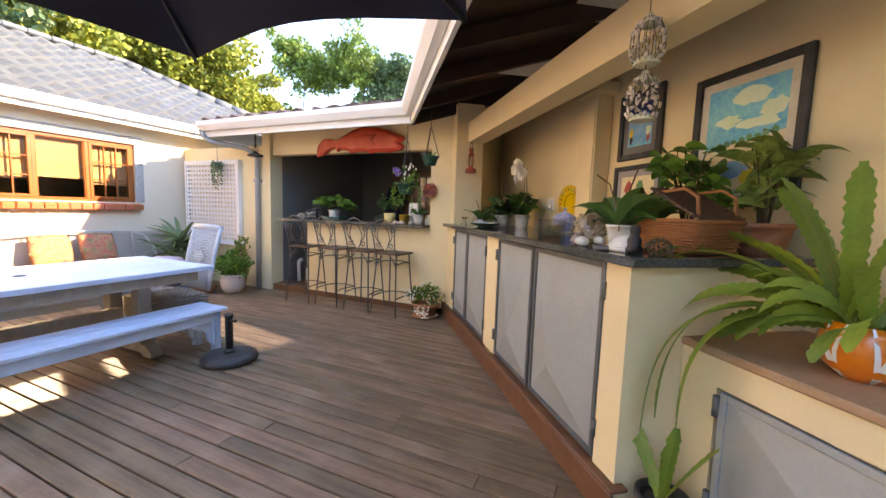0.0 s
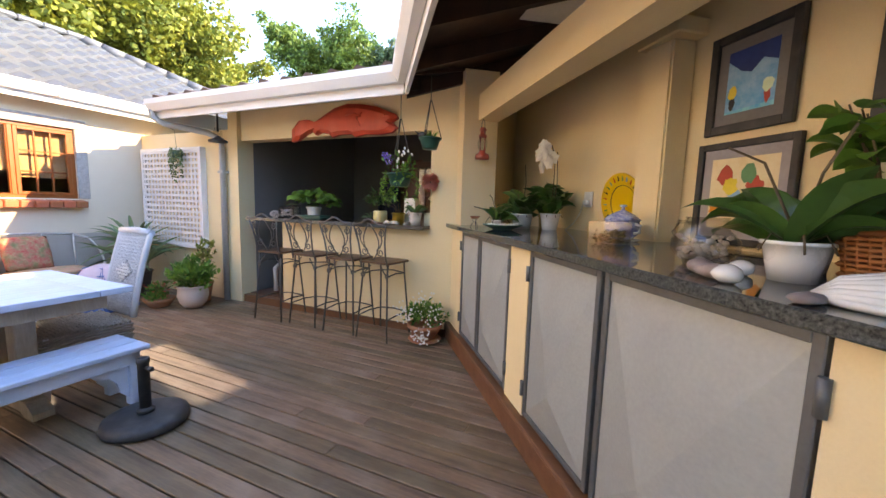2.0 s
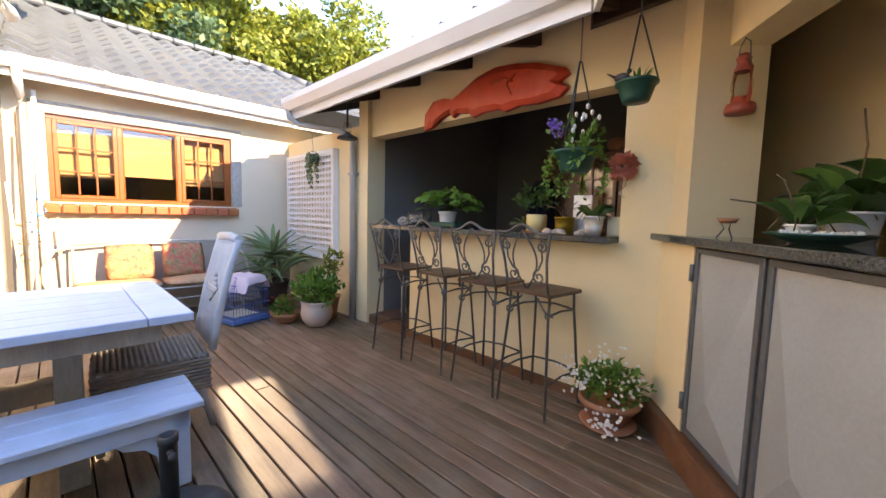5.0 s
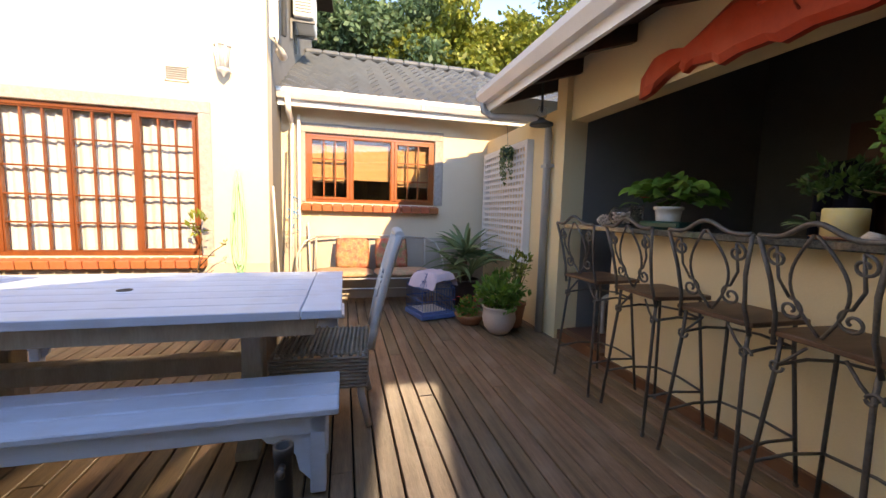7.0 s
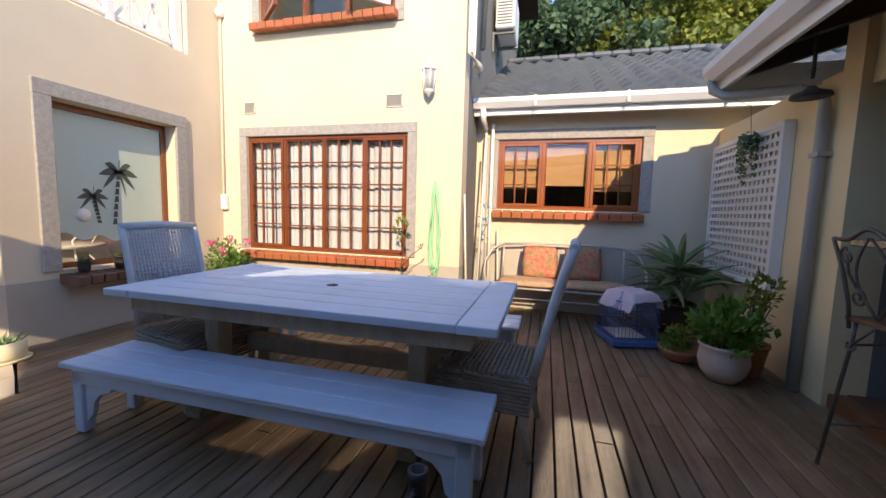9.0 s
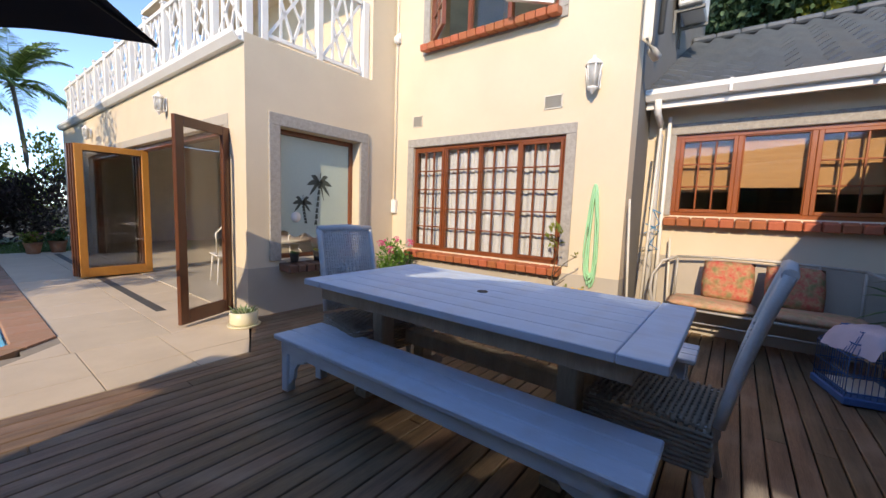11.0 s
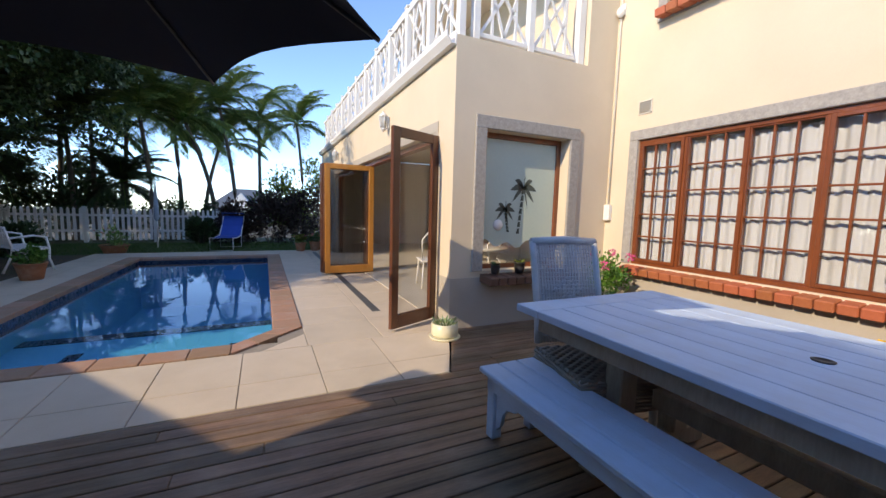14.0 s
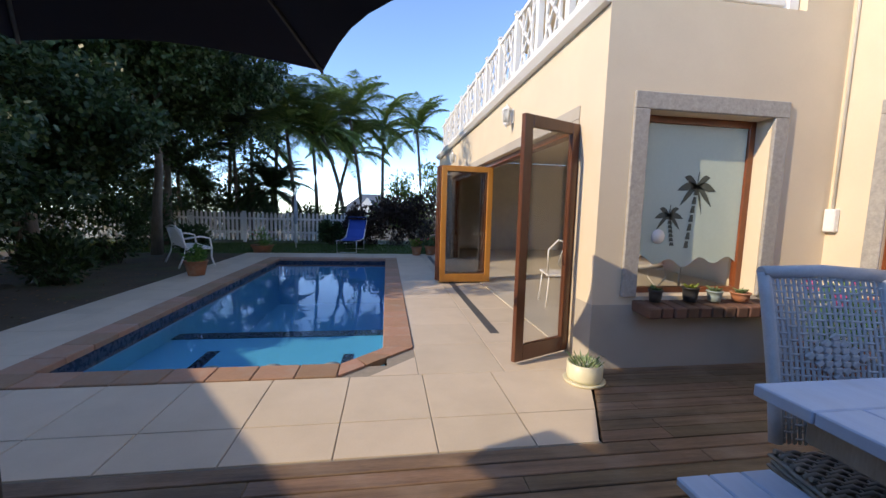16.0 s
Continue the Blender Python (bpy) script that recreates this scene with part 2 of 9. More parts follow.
M_BRICK = mat("red_sill_brick", (0.46, 0.14, 0.06), (0.36, 0.10, 0.042), 9, 0.55, 0.3, 80, rand=0.15)
M_DARKBRICK = mat("dark_sill_brick", (0.15, 0.075, 0.05), (0.10, 0.05, 0.035), 9, 0.6, 0.3, 80, rand=0.2)
M_ROOF = mat("slate_grey_roof_tile", (0.105, 0.125, 0.15), (0.07, 0.083, 0.10), 4, 0.55, 0.25, 60, rand=0.12, island=0.0, dirt=(0.15, 0.145, 0.14), dirt_scale=3, dirt_amount=0.35)
M_ROOF_BROWN = mat("brown_roof_tile", (0.09, 0.06, 0.055), (0.06, 0.042, 0.04), 4, 0.6, 0.25, 60, rand=0.12)
M_RAFTER = mat("dark_stained_rafter", (0.05, 0.018, 0.011), (0.026, 0.011, 0.008), 3, 0.5, 0.2, 50, stretch=(3, 3, 0.5))
M_CEIL = mat("white_ceiling_board", (0.70, 0.68, 0.63), None, 3, 0.8)
M_FRAME = mat("varnished_meranti", (0.23, 0.062, 0.018), (0.14, 0.036, 0.011), 5, 0.32, 0.15, 60, stretch=(2, 2, 0.5), coat=0.25)
# Gold holds the sunlight on the front folding leaf.
M_FRAME_SUNLIT = mat("sun_toned_varnished_pine", (0.56, 0.24, 0.045), (0.44, 0.17, 0.03), 5, 0.32, 0.15, 60, stretch=(2, 2, 0.4), coat=0.25)
M_FRAME_ORANGE = mat("orange_varnished_timber", (0.30, 0.075, 0.012), (0.21, 0.05, 0.009), 5, 0.32, 0.15, 60, stretch=(2, 2, 0.4), coat=0.25)
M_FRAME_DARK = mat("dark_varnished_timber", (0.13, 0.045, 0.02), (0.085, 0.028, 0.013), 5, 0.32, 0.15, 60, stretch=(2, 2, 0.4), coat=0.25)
M_GLASS = glass_mat("window_glass")
M_GLASS_DARK = glass_mat("tinted_window_glass", (0.75, 0.85, 0.82), 0.85)
M_CURTAIN = mat("white_voile_curtain", (0.84, 0.87, 0.90), (0.80, 0.83, 0.86), 6, 0.9, 0.1, 200, trans=0.25)
M_BLIND = mat("bamboo_roller_blind", (0.60, 0.36, 0.17), (0.46, 0.25, 0.10), 5, 0.7, 0.4, 40, stretch=(0.3, 0.3, 8))
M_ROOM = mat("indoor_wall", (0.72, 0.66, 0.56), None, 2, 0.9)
# Dark copy of the room colour, with the kitchen's dimness put in.
M_ROOM_DARK = mat("shade_toned_indoor_wall", (0.16, 0.14, 0.12), None, 2, 0.9)
M_FROST = mat("frosted_film", (0.50, 0.59, 0.50), (0.45, 0.54, 0.46), 1.2, 0.5, 0.0, 30, trans=0.0, coat=0.3)
M_GRANITE = mat("speckled_black_granite", (0.018, 0.019, 0.018), (0.13, 0.135, 0.12), 90, 0.03, 0.0, 160, rough2=0.07)
M_STEEL = mat("brushed_grey_steel", (0.39, 0.415, 0.40), (0.31, 0.33, 0.32), 2.2, 0.4, 0.05, 70, metal=0.15, dirt=(0.36, 0.35, 0.335), dirt_scale=2.5, dirt_amount=0.4, rough2=0.55)
M_STEEL_DARK = mat("dark_steel_frame", (0.15, 0.155, 0.155), (0.11, 0.113, 0.113), 5, 0.45, 0.1, 60, metal=0.4)
M_IRON = mat("wrought_iron", (0.16, 0.145, 0.13), (0.095, 0.086, 0.078), 20, 0.5, 0.3, 80, metal=0.5)
M_SEAT = mat("worn_dark_seat_wood", (0.135, 0.068, 0.038), (0.085, 0.04, 0.022), 6, 0.4, 0.2, 60, stretch=(3, 0.4, 3))
# The blue sky's reflection on the white paint is put into this colour.
M_TABLE = mat("weathered_sky_tinted_white_paint", (0.53, 0.645, 0.78), (0.45, 0.56, 0.70), 5, 0.5, 0.15, 70, stretch=(3, 0.3, 3), rand=0.03, dirt=(0.42, 0.42, 0.43), dirt_scale=7, dirt_amount=0.28)
M_TABLE_LEG = mat("bare_greyed_timber", (0.42, 0.36, 0.28), (0.28, 0.235, 0.18), 6, 0.7, 0.3, 60, stretch=(2, 2, 0.4))
M_WICKER = mat("white_washed_wicker", (0.52, 0.53, 0.54), (0.42, 0.43, 0.44), 10, 0.65, 0.2, 120)
M_WICKER_SEAT = mat("greyed_wicker", (0.33, 0.29, 0.24), (0.21, 0.185, 0.155), 10, 0.7, 0.2, 120)
M_BLACK = mat("black_plastic", (0.02, 0.02, 0.022), (0.03, 0.03, 0.03), 10, 0.45, 0.1, 80, dirt=(0.1, 0.1, 0.1), dirt_scale=12, dirt_amount=0.35)
M_CANVAS = mat("navy_umbrella_canvas", (0.006, 0.008, 0.022), (0.008, 0.011, 0.028), 4, 0.85, 0.15, 250)
M_PIPE = mat("cream_downpipe", (0.66, 0.62, 0.54), (0.60, 0.56, 0.48), 3, 0.4, 0.03, 60)
M_PIPE_GREY = mat("grey_pvc_pipe", (0.40, 0.39, 0.36), (0.34, 0.33, 0.31), 3, 0.45, 0.05, 60)

# ---- plant tools ----
M_LEAF = mat("green_leaf", (0.12, 0.27, 0.04), (0.085, 0.20, 0.032), 6, 0.4, 0.1, 60, island=0.35, trans=0.25)
M_LEAF_YEL = mat("yellow_green_leaf", (0.20, 0.24, 0.035), (0.13, 0.18, 0.03), 6, 0.4, 0.1, 60, island=0.35, trans=0.3)
M_LEAF_DARK = mat("dark_leaf", (0.055, 0.13, 0.03), (0.04, 0.095, 0.022), 6, 0.35, 0.1, 60, island=0.35, trans=0.12)
M_LEAF_GREY = mat("grey_green_leaf", (0.20, 0.28, 0.13), (0.13, 0.20, 0.09), 6, 0.5, 0.1, 60, island=0.3, trans=0.15)
M_LEAF_ORCHID = mat("glossy_orchid_leaf", (0.055, 0.135, 0.028), (0.038, 0.10, 0.022), 5, 0.28, 0.05, 50, island=0.25, coat=0.3, trans=0.1)
M_LEAF_VARI = mat("variegated_leaf", (0.09, 0.18, 0.03), (0.30, 0.36, 0.10), 22, 0.4, 0.1, 60, island=0.25, trans=0.2)
M_EPI = mat("fleshy_cactus_leaf", (0.27, 0.36, 0.05), (0.15, 0.25, 0.04), 7, 0.4, 0.15, 60, island=0.3, trans=0.25)
M_STEM = mat("brown_stem", (0.12, 0.085, 0.05), (0.08, 0.055, 0.03), 12, 0.8, 0.4, 60)
M_BARK = mat("grey_bark", (0.17, 0.14, 0.11), (0.10, 0.085, 0.065), 8, 0.9, 0.8, 30, stretch=(2, 2, 0.6))
M_SOIL = mat("potting_soil", (0.05, 0.035, 0.025), (0.03, 0.022, 0.016), 30, 0.95, 0.6, 80)
M_TERRA = mat("terracotta", (0.42, 0.165, 0.08), (0.34, 0.13, 0.062), 7, 0.7, 0.2, 60, dirt=(0.5, 0.36, 0.26), dirt_scale=9, dirt_amount=0.35)
M_PALE_POT = mat("pale_clay_pot", (0.55, 0.43, 0.36), (0.48, 0.37, 0.30), 5, 0.75, 0.2, 60)
M_GREEN_POT = mat("dark_green_plastic", (0.012, 0.085, 0.06), (0.01, 0.07, 0.05), 8, 0.35, 0.05, 60)
M_CERAMIC = mat("white_ceramic", (0.78, 0.77, 0.74), (0.72, 0.71, 0.68), 4, 0.2, 0.02, 60, coat=0.4)
M_CREAM = mat("cream_ceramic", (0.70, 0.66, 0.48), (0.64, 0.60, 0.43), 4, 0.3, 0.02, 60)
M_SHELL = mat("sea_shell", (0.68, 0.58, 0.48), (0.50, 0.40, 0.33), 16, 0.5, 0.4, 50, island=0.3)
M_PINK = mat("pink_petal", (0.75, 0.10, 0.28), (0.66, 0.08, 0.22), 10, 0.5, 0.1, 60, island=0.2, trans=0.25)
M_REDP = mat("red_petal", (0.65, 0.04, 0.03), (0.55, 0.03, 0.02), 10, 0.5, 0.1, 60, island=0.2, trans=0.2)
M_WHITEP = mat("white_petal", (0.82, 0.80, 0.75), (0.78, 0.76, 0.70), 10, 0.5, 0.05, 60, trans=0.3)
M_PURPLE = mat("violet_petal", (0.28, 0.17, 0.62), (0.22, 0.12, 0.5), 10, 0.5, 0.1, 60, trans=0.25)
M_SALMON = mat("salmon_cloth_petal", (0.80, 0.34, 0.26), (0.70, 0.27, 0.2), 14, 0.7, 0.3, 60, trans=0.2)
M_YELLOWP = mat("yellow_petal", (0.80, 0.50, 0.03), (0.75, 0.42, 0.02), 10, 0.5, 0.1, 60, island=0.2, trans=0.2)


class Leaves:
    """Collects blades and small leaves, then makes one mesh."""

    def __init__(self):
        self.v, self.f = [], []

    def blade(self, base, way, length, width, droop=0.5, seg=6, fold=0.25, taper=1.0, tip=0.0, wave=0.0, start=0.35, roll=0.75):
        base, way = Vector(base), Vector(way).normalized()
        side = way.cross(Vector((0, 0, 1)))
        if side.length < 0.05:
            side = Vector((math.cos(base.x * 50), math.sin(base.x * 50), 0))
        side.normalize()
        if roll:
            side = Matrix.Rotation(roll * math.sin(base.x * 913.0 + base.y * 517.0 + way.x * 77.0 + way.z * 31.0), 3, way) @ side
        p, d = base.copy(), way.copy()
        b = len(self.v)
        step = length / seg
        for i in range(seg + 1):
            t = i / seg
            w = width * (start + (1 - start) * math.sin(math.pi * min(1.0, 0.12 + 0.88 * t * 0.5 / max(0.2, 0.5 * taper)))) if t < 0.5 * taper else width * max(tip, math.cos(math.pi / 2 * (t - 0.5 * taper) / (1 - 0.5 * taper)) ** 0.8)
            if wave:
                w *= 1 + wave * math.sin(i * 2.6)
            up = side.cross(d)
            up = up.normalized() if up.length > 0.01 else Vector((0, 0, 1))
            self.v += [p - side * w / 2 + up * fold * w / 2, p.copy(), p + side * w / 2 + up * fold * w / 2]
            d = (d + Vector((0, 0, -1)) * droop * (1.6 * t + 0.2) / seg).normalized()
            p = p + d * step
        for i in range(seg):
            a = b + i * 3
            self.f += [(a, a + 1, a + 4, a + 3), (a + 1, a + 2, a + 5, a + 4)]

    def leaf(self, p, n, up, s, w=0.55):
        """A small pointed leaf: two triangles folded on the rib."""
        p, d = Vector(p), Vector(up).normalized()
        n = Vector(n)
        side = d.cross(n)
        if side.length < 0.01:
            side = d.orthogonal()
        side.normalize()
        nn = side.cross(d)
        b = len(self.v)
        self.v += [p, p + d * s * 0.45 + side * s * w * 0.5 + nn * s * 0.08, p + d * s, p + d * s * 0.45 - side * s * w * 0.5 + nn * s * 0.08]
        self.f += [(b, b + 1, b + 2), (b, b + 2, b + 3)]

    def mesh(self, name, material):
        return pydata(name, self.v, self.f, material, False)

    def part(self, name, material, parent, label=""):
        ob = new(name, self.mesh(name, material))
        ob.parent = parent
        if label:
            tagged(ob, label)
        return ob


def rv(r):
    return Vector((r.uniform(-1, 1), r.uniform(-1, 1), r.uniform(-1, 1)))


def bush(lv, r, c, radius, n, size, squash=(1, 1, 0.8), clumps=9, up=0.4, w=0.55):
    """Leaves in clumps about c, thinner towards the outside."""
    c = Vector(c)
    cl = []
    for k in range(clumps):
        q = rv(r)
        while q.length > 1:
            q = rv(r)
        cl.append((c + Vector((q.x * squash[0], q.y * squash[1], q.z * squash[2])) * radius * 0.75, radius * r.uniform(0.28, 0.5)))
    for i in range(n):
        cc, cr = cl[r.randrange(clumps)]
        q = rv(r).normalized() * r.random() ** 0.4
        p = cc + q * cr
        out = (p - c).normalized() * 0.6 + rv(r) * 0.7 + Vector((0, 0, up))
        lv.leaf(p, rv(r) + Vector((0, 0, 1.2)), out, size * r.uniform(0.6, 1.25), w)


def pot_profile(r0, r1, h, lip=0.012, wall=0.012):
    return [(0.0, 0.0), (r0, 0.0), (r0 + (r1 - r0) * 0.5, h * 0.5), (r1 - 0.003, h - lip * 2), (r1 + lip * 0.6, h - lip * 1.8), (r1 + lip * 0.6, h), (r1 - wall, h), (r1 - wall - 0.004, h * 0.86), (0.0, h * 0.86)]


def pot(parent, at, r0, r1, h, material, label="", lip=0.012, soil=True):
    bm = bmnew()
    lathe(bm, pot_profile(r0, r1, h, lip), 28, at)
    p = part("pot", bm, material, parent, label)
    if soil:
        bm = bmnew()
        lathe(bm, [(0.0, h * 0.90), (r1 * 0.5, h * 0.91), (r1 - 0.014, h * 0.885), (r1 - 0.02, h * 0.865), (0, h * 0.865)], 20, at)
        part("soil", bm, M_SOIL, parent, "dark potting soil")
    return p


def plant(name, label, m, group=""):
    return thing(name, label, "plant", m, group)


def on_counter(s, d, z=1.187, rz=0):
    return M_C @ pose(s, d, z, 0, 0, rz)

# ---- large structure ----
STRUCT = "structure"
WX, KX, PY, PX = -6.41, -7.30, -1.44, -4.20      # house walls
BY = 4.72                                        # bar front


def struct(name, bm, material, label, m=None):
    return solid(name, bm, material, label, kind=STRUCT, m=m)


bm = bmnew()
box(bm, -60, -90, -0.52, -9.0, 60, -0.5)
box(bm, 3.4, -90, -0.52, 60, 60, -0.5)
box(bm, -9.0, 8, -0.52, 3.4, 60, -0.5)
box(bm, -9.0, -90, -0.52, 3.4, -14.5, -0.5)
M_EARTH = mat("garden_earth", (0.10, 0.07, 0.045), (0.06, 0.045, 0.03), 2, 0.95, 0.6, 30, dirt=(0.10, 0.12, 0.04), dirt_amount=0.6)
struct("ground", bm, M_EARTH, "bare brown earth round the houses")

# garden bed and lawn round the pool
M_LAWN = mat("lawn_soil", (0.055, 0.085, 0.02), (0.04, 0.06, 0.015), 4, 0.95, 0.6, 60, dirt=(0.12, 0.09, 0.05), dirt_scale=0.8, dirt_amount=0.5)
bm = bmnew()
box(bm, -9.0, -14.5, -0.3, 9.0, -9.55, -0.03)
struct("lawn", bm, M_LAWN, "shaded green lawn behind the pool")
bm = bmnew()
box(bm, 1.25, -9.55, -0.3, 9.0, 0.6, -0.03)
struct("garden_bed", bm, M_EARTH, "leaf-strewn earth bed under the dark trees")

# deck bed, floors
bm = bmnew()
box(bm, -7.3, -0.45, -0.2, 2.8, 4.9, -0.045)
box(bm, WX, PY, -0.2, -3.8, -0.45, -0.045)
struct("deck_bed", bm, M_UNDER, "dark ground below the deck boards")
bm = bmnew()
box(bm, -5.3, 4.80, -0.05, 1.5, 8.2, 0.10)
struct("bar_floor", bm, mat("red_bar_floor", (0.15, 0.07, 0.045), None, 4, 0.5), "raised dark red floor inside the bar")
bm = bmnew()
box(bm, -5.25, 4.69, -0.04, -4.58, 4.797, 0.095, bev=0.006)
box(bm, -4.58, 4.69, -0.04, -2.15, 4.715, 0.075, bev=0.004)
struct("bar_skirting", bm, M_KICK, "brown wooden step and skirting under the bar")

# house walls: window openings go right through
bm = bmnew()
wall_with_holes(bm, "x", WX - 0.25, 0.25, PY, 1.85, 0.62, 6.4, [(-1.03, 1.20, 0.70, 2.15), (-0.80, 1.02, 3.50, 4.70)])
struct("wall_main", bm, M_PLASTER, "cream plastered two-storey house wall")
bm = bmnew()
box(bm, WX - 0.25, PY, -0.1, WX + 0.004, 1.85, 0.62)
struct("plinth_main", bm, M_PLINTH, "taupe painted plinth of the house wall")
bm = bmnew()
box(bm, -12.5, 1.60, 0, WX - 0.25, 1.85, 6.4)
struct("wall_main_side", bm, M_GREY_PLASTER, "plastered side wall above the kitchen roof, shade put into its grey")
bm = bmnew()
wall_with_holes(bm, "x", KX - 0.22, 0.22, 1.85, 8.8, 0.85, 2.57, [(2.14, 3.87, 1.31, 2.21)])
struct("wall_kitchen", bm, M_PLASTER, "cream plastered kitchen wall")
bm = bmnew()
wall_with_holes(bm, "x", KX - 0.22, 0.224, 1.85, 8.8, -0.1, 0.85, [])
struct("plinth_kitchen", bm, M_PLINTH, "taupe painted plinth of the kitchen wall")
bm = bmnew()
wall_with_holes(bm, "y", PY - 0.28, 0.28, WX, PX, 0.55, 2.93, [(-5.74, -4.58, 0.62, 2.15)])
struct("wall_garden_room", bm, M_PLASTER, "cream plastered wall with a large fixed window")
bm = bmnew()
wall_with_holes(bm, "y", PY - 0.28, 0.284, WX, PX, -0.1, 0.55, [])
struct("plinth_garden_room", bm, M_PLINTH, "taupe painted plinth of the garden room")
bm = bmnew()
wall_with_holes(bm, "x", PX - 0.26, 0.26, -11.2, PY - 0.28, -0.1, 2.93, [(-8.6, -1.95, 0.0, 2.14)])
struct("wall_pool_side", bm, M_PLASTER, "cream plastered wall above the folding doors")
bm = bmnew()
box(bm, -12.5, -11.2, 2.93, PX, PY, 3.03)
struct("balcony_floor", bm, M_PLASTER, "cream balcony slab over the garden room")
bm = bmnew()
box(bm, WX - 1.6, -11.0, 3.03, WX - 1.35, PY - 0.25, 6.4)
struct("wall_upper", bm, M_PLASTER, "cream upper wall behind the balcony")
# garden room inside
bm = bmnew()
box(bm, -9.6, -11.0, 0.0, -9.4, PY - 0.3, 2.9)
box(bm, -9.4, -11.2, 0.0, PX - 0.26, -11.0, 2.9)
box(bm, WX - 0.25 - 3.0, PY - 0.32, 0.0, WX, PY - 0.30, 2.9)
struct("garden_room_wall", bm, mat("pale_indoor_wall", (0.78, 0.73, 0.64), None, 2, 0.85), "pale walls inside the garden room")
bm = bmnew()
box(bm, -9.4, -11.0, -0.08, PX - 0.0, PY - 0.3, 0.012)
struct("garden_room_floor", bm, mat("pale_floor_tile", (0.66, 0.60, 0.50), None, 2, 0.25), "pale tiled floor inside the garden room")
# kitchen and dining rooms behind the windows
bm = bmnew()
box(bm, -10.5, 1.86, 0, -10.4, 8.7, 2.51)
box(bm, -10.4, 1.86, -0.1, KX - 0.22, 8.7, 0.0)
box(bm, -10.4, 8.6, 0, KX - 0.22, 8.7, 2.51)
struct("kitchen_room", bm, M_ROOM_DARK, "walls and floor of the kitchen, coloured dark for indoor shade")
bm = bmnew()
box(bm, -9.5, -1.4, 0, -9.4, 1.6, 2.6)
box(bm, -9.4, -1.4, -0.1, WX - 0.25, 1.6, 0.0)
box(bm, -9.4, -1.5, 2.6, WX - 0.25, 1.6, 2.9)
box(bm, -9.4, 1.5, 0, WX - 0.25, 1.6, 2.6)
struct("dining_room", bm, M_ROOM, "walls and floor of the dining room")
bm = bmnew()
box(bm, -9.5, -1.4, 3.0, -9.4, 1.6, 6.4)
box(bm, -9.4, 1.5, 3.0, WX - 0.25, 1.6, 6.4)
box(bm, -12.5, -11, 6.4, WX + 0.5, 2.3, 6.5)
struct("upper_room", bm, M_ROOM, "dim upstairs room and its ceiling")

# boundary wall with the lattice, and bar walls
bm = bmnew()
box(bm, KX, 4.66, -0.1, -5.42, 4.88, 2.26)
struct("wall_lattice", bm, M_PLASTER_BAR, "ochre plastered wall behind the lattice")
bm = bmnew()
box(bm, -5.42, 4.66, -0.1, -5.25, 4.90, 2.60)
struct("bar_pier", bm, M_PLASTER_BAR, "plastered pier at the bar entrance")
bm = bmnew()
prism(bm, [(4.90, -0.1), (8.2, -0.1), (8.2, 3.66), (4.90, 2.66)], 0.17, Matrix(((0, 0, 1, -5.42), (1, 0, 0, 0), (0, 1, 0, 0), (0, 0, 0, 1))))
struct("bar_side_wall", bm, M_GREY_PLASTER, "grey plastered side wall of the bar, darkened for indoor shade")
bm = bmnew()
box(bm, -5.25, BY, 2.12, -2.50, 4.90, 2.66)
struct("bar_lintel", bm, M_PLASTER_BAR, "ochre plastered beam over the bar opening")
bm = bmnew()
box(bm, -4.56, BY, -0.1, -2.50, 4.90, 1.11)
struct("bar_front_wall", bm, M_PLASTER_BAR, "ochre plastered bar front")
bm = bmnew()
box(bm, -2.50, BY, -0.1, -2.02, 4.90, 2.62)
struct("bar_column", bm, M_PLASTER_BAR, "ochre plastered column beside the bar")
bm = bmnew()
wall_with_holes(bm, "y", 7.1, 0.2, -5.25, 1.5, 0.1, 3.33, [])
# The bar's indoor shade is put into this near-black colour.
struct("bar_back_wall", bm, mat("shade_toned_bar_back_paint", (0.13, 0.11, 0.085), None, 2, 0.85), "ochre back wall of the bar behind a cupboard, darkened for indoor shade")
bm = bmnew()
box(bm, -4.45, 7.06, 0.1, -3.80, 7.098, 2.12)
struct("door_2", bm, M_FRAME_DARK, "dark wooden door at the back of the bar")
bm = bmnew()
prism(bm, [(4.90, -0.1), (7.1, -0.1), (7.1, 3.33), (4.90, 2.66)], 0.15, Matrix(((0, 0, 1, -2.10), (1, 0, 0, 0), (0, 1, 0, 0), (0, 0, 0, 1))))
struct("bar_right_wall", bm, M_PLASTER_BAR, "ochre plastered side wall of the bar")

# counter: pilasters, back wall, end wall
for s0, s1 in ((0.05, 0.575), (1.735, 2.005), (3.40, 3.56)):
    bm = bmnew()
    box(bm, s0, 0.045, 0.0, s1, 0.30, 1.145, M_C)
    struct("counter_pilaster", bm, M_PLASTER_BAR, "ochre plastered upright between the steel doors")

bm = bmnew()
box(bm, 3.40, 0.30, 0.0, 3.56, BACK, 1.145, M_C)
box(bm, 0.05, 0.62, 0.0, 3.40, 0.70, 1.145, M_C)
struct("counter_end", bm, M_PLASTER_BAR, "plastered end of the counter")
bm = bmnew()
box(bm, -0.9, BACK, -0.1, 5.35, BACK + 0.22, 2.98, M_C)
box(bm, 5.35, BACK, -0.1, 9.0, BACK + 0.22, 2.10, M_C)
struct("counter_back_wall", bm, M_PLASTER_BAR, "ochre plastered back wall behind the counter")
bm = bmnew()
box(bm, 1.76, 0.86, 1.186, 1.99, BACK - 0.003, 2.36, M_C, 0.012, 2)
box(bm, 1.74, 0.82, 2.36, 2.07, BACK - 0.003, 2.45, M_C, 0.01)
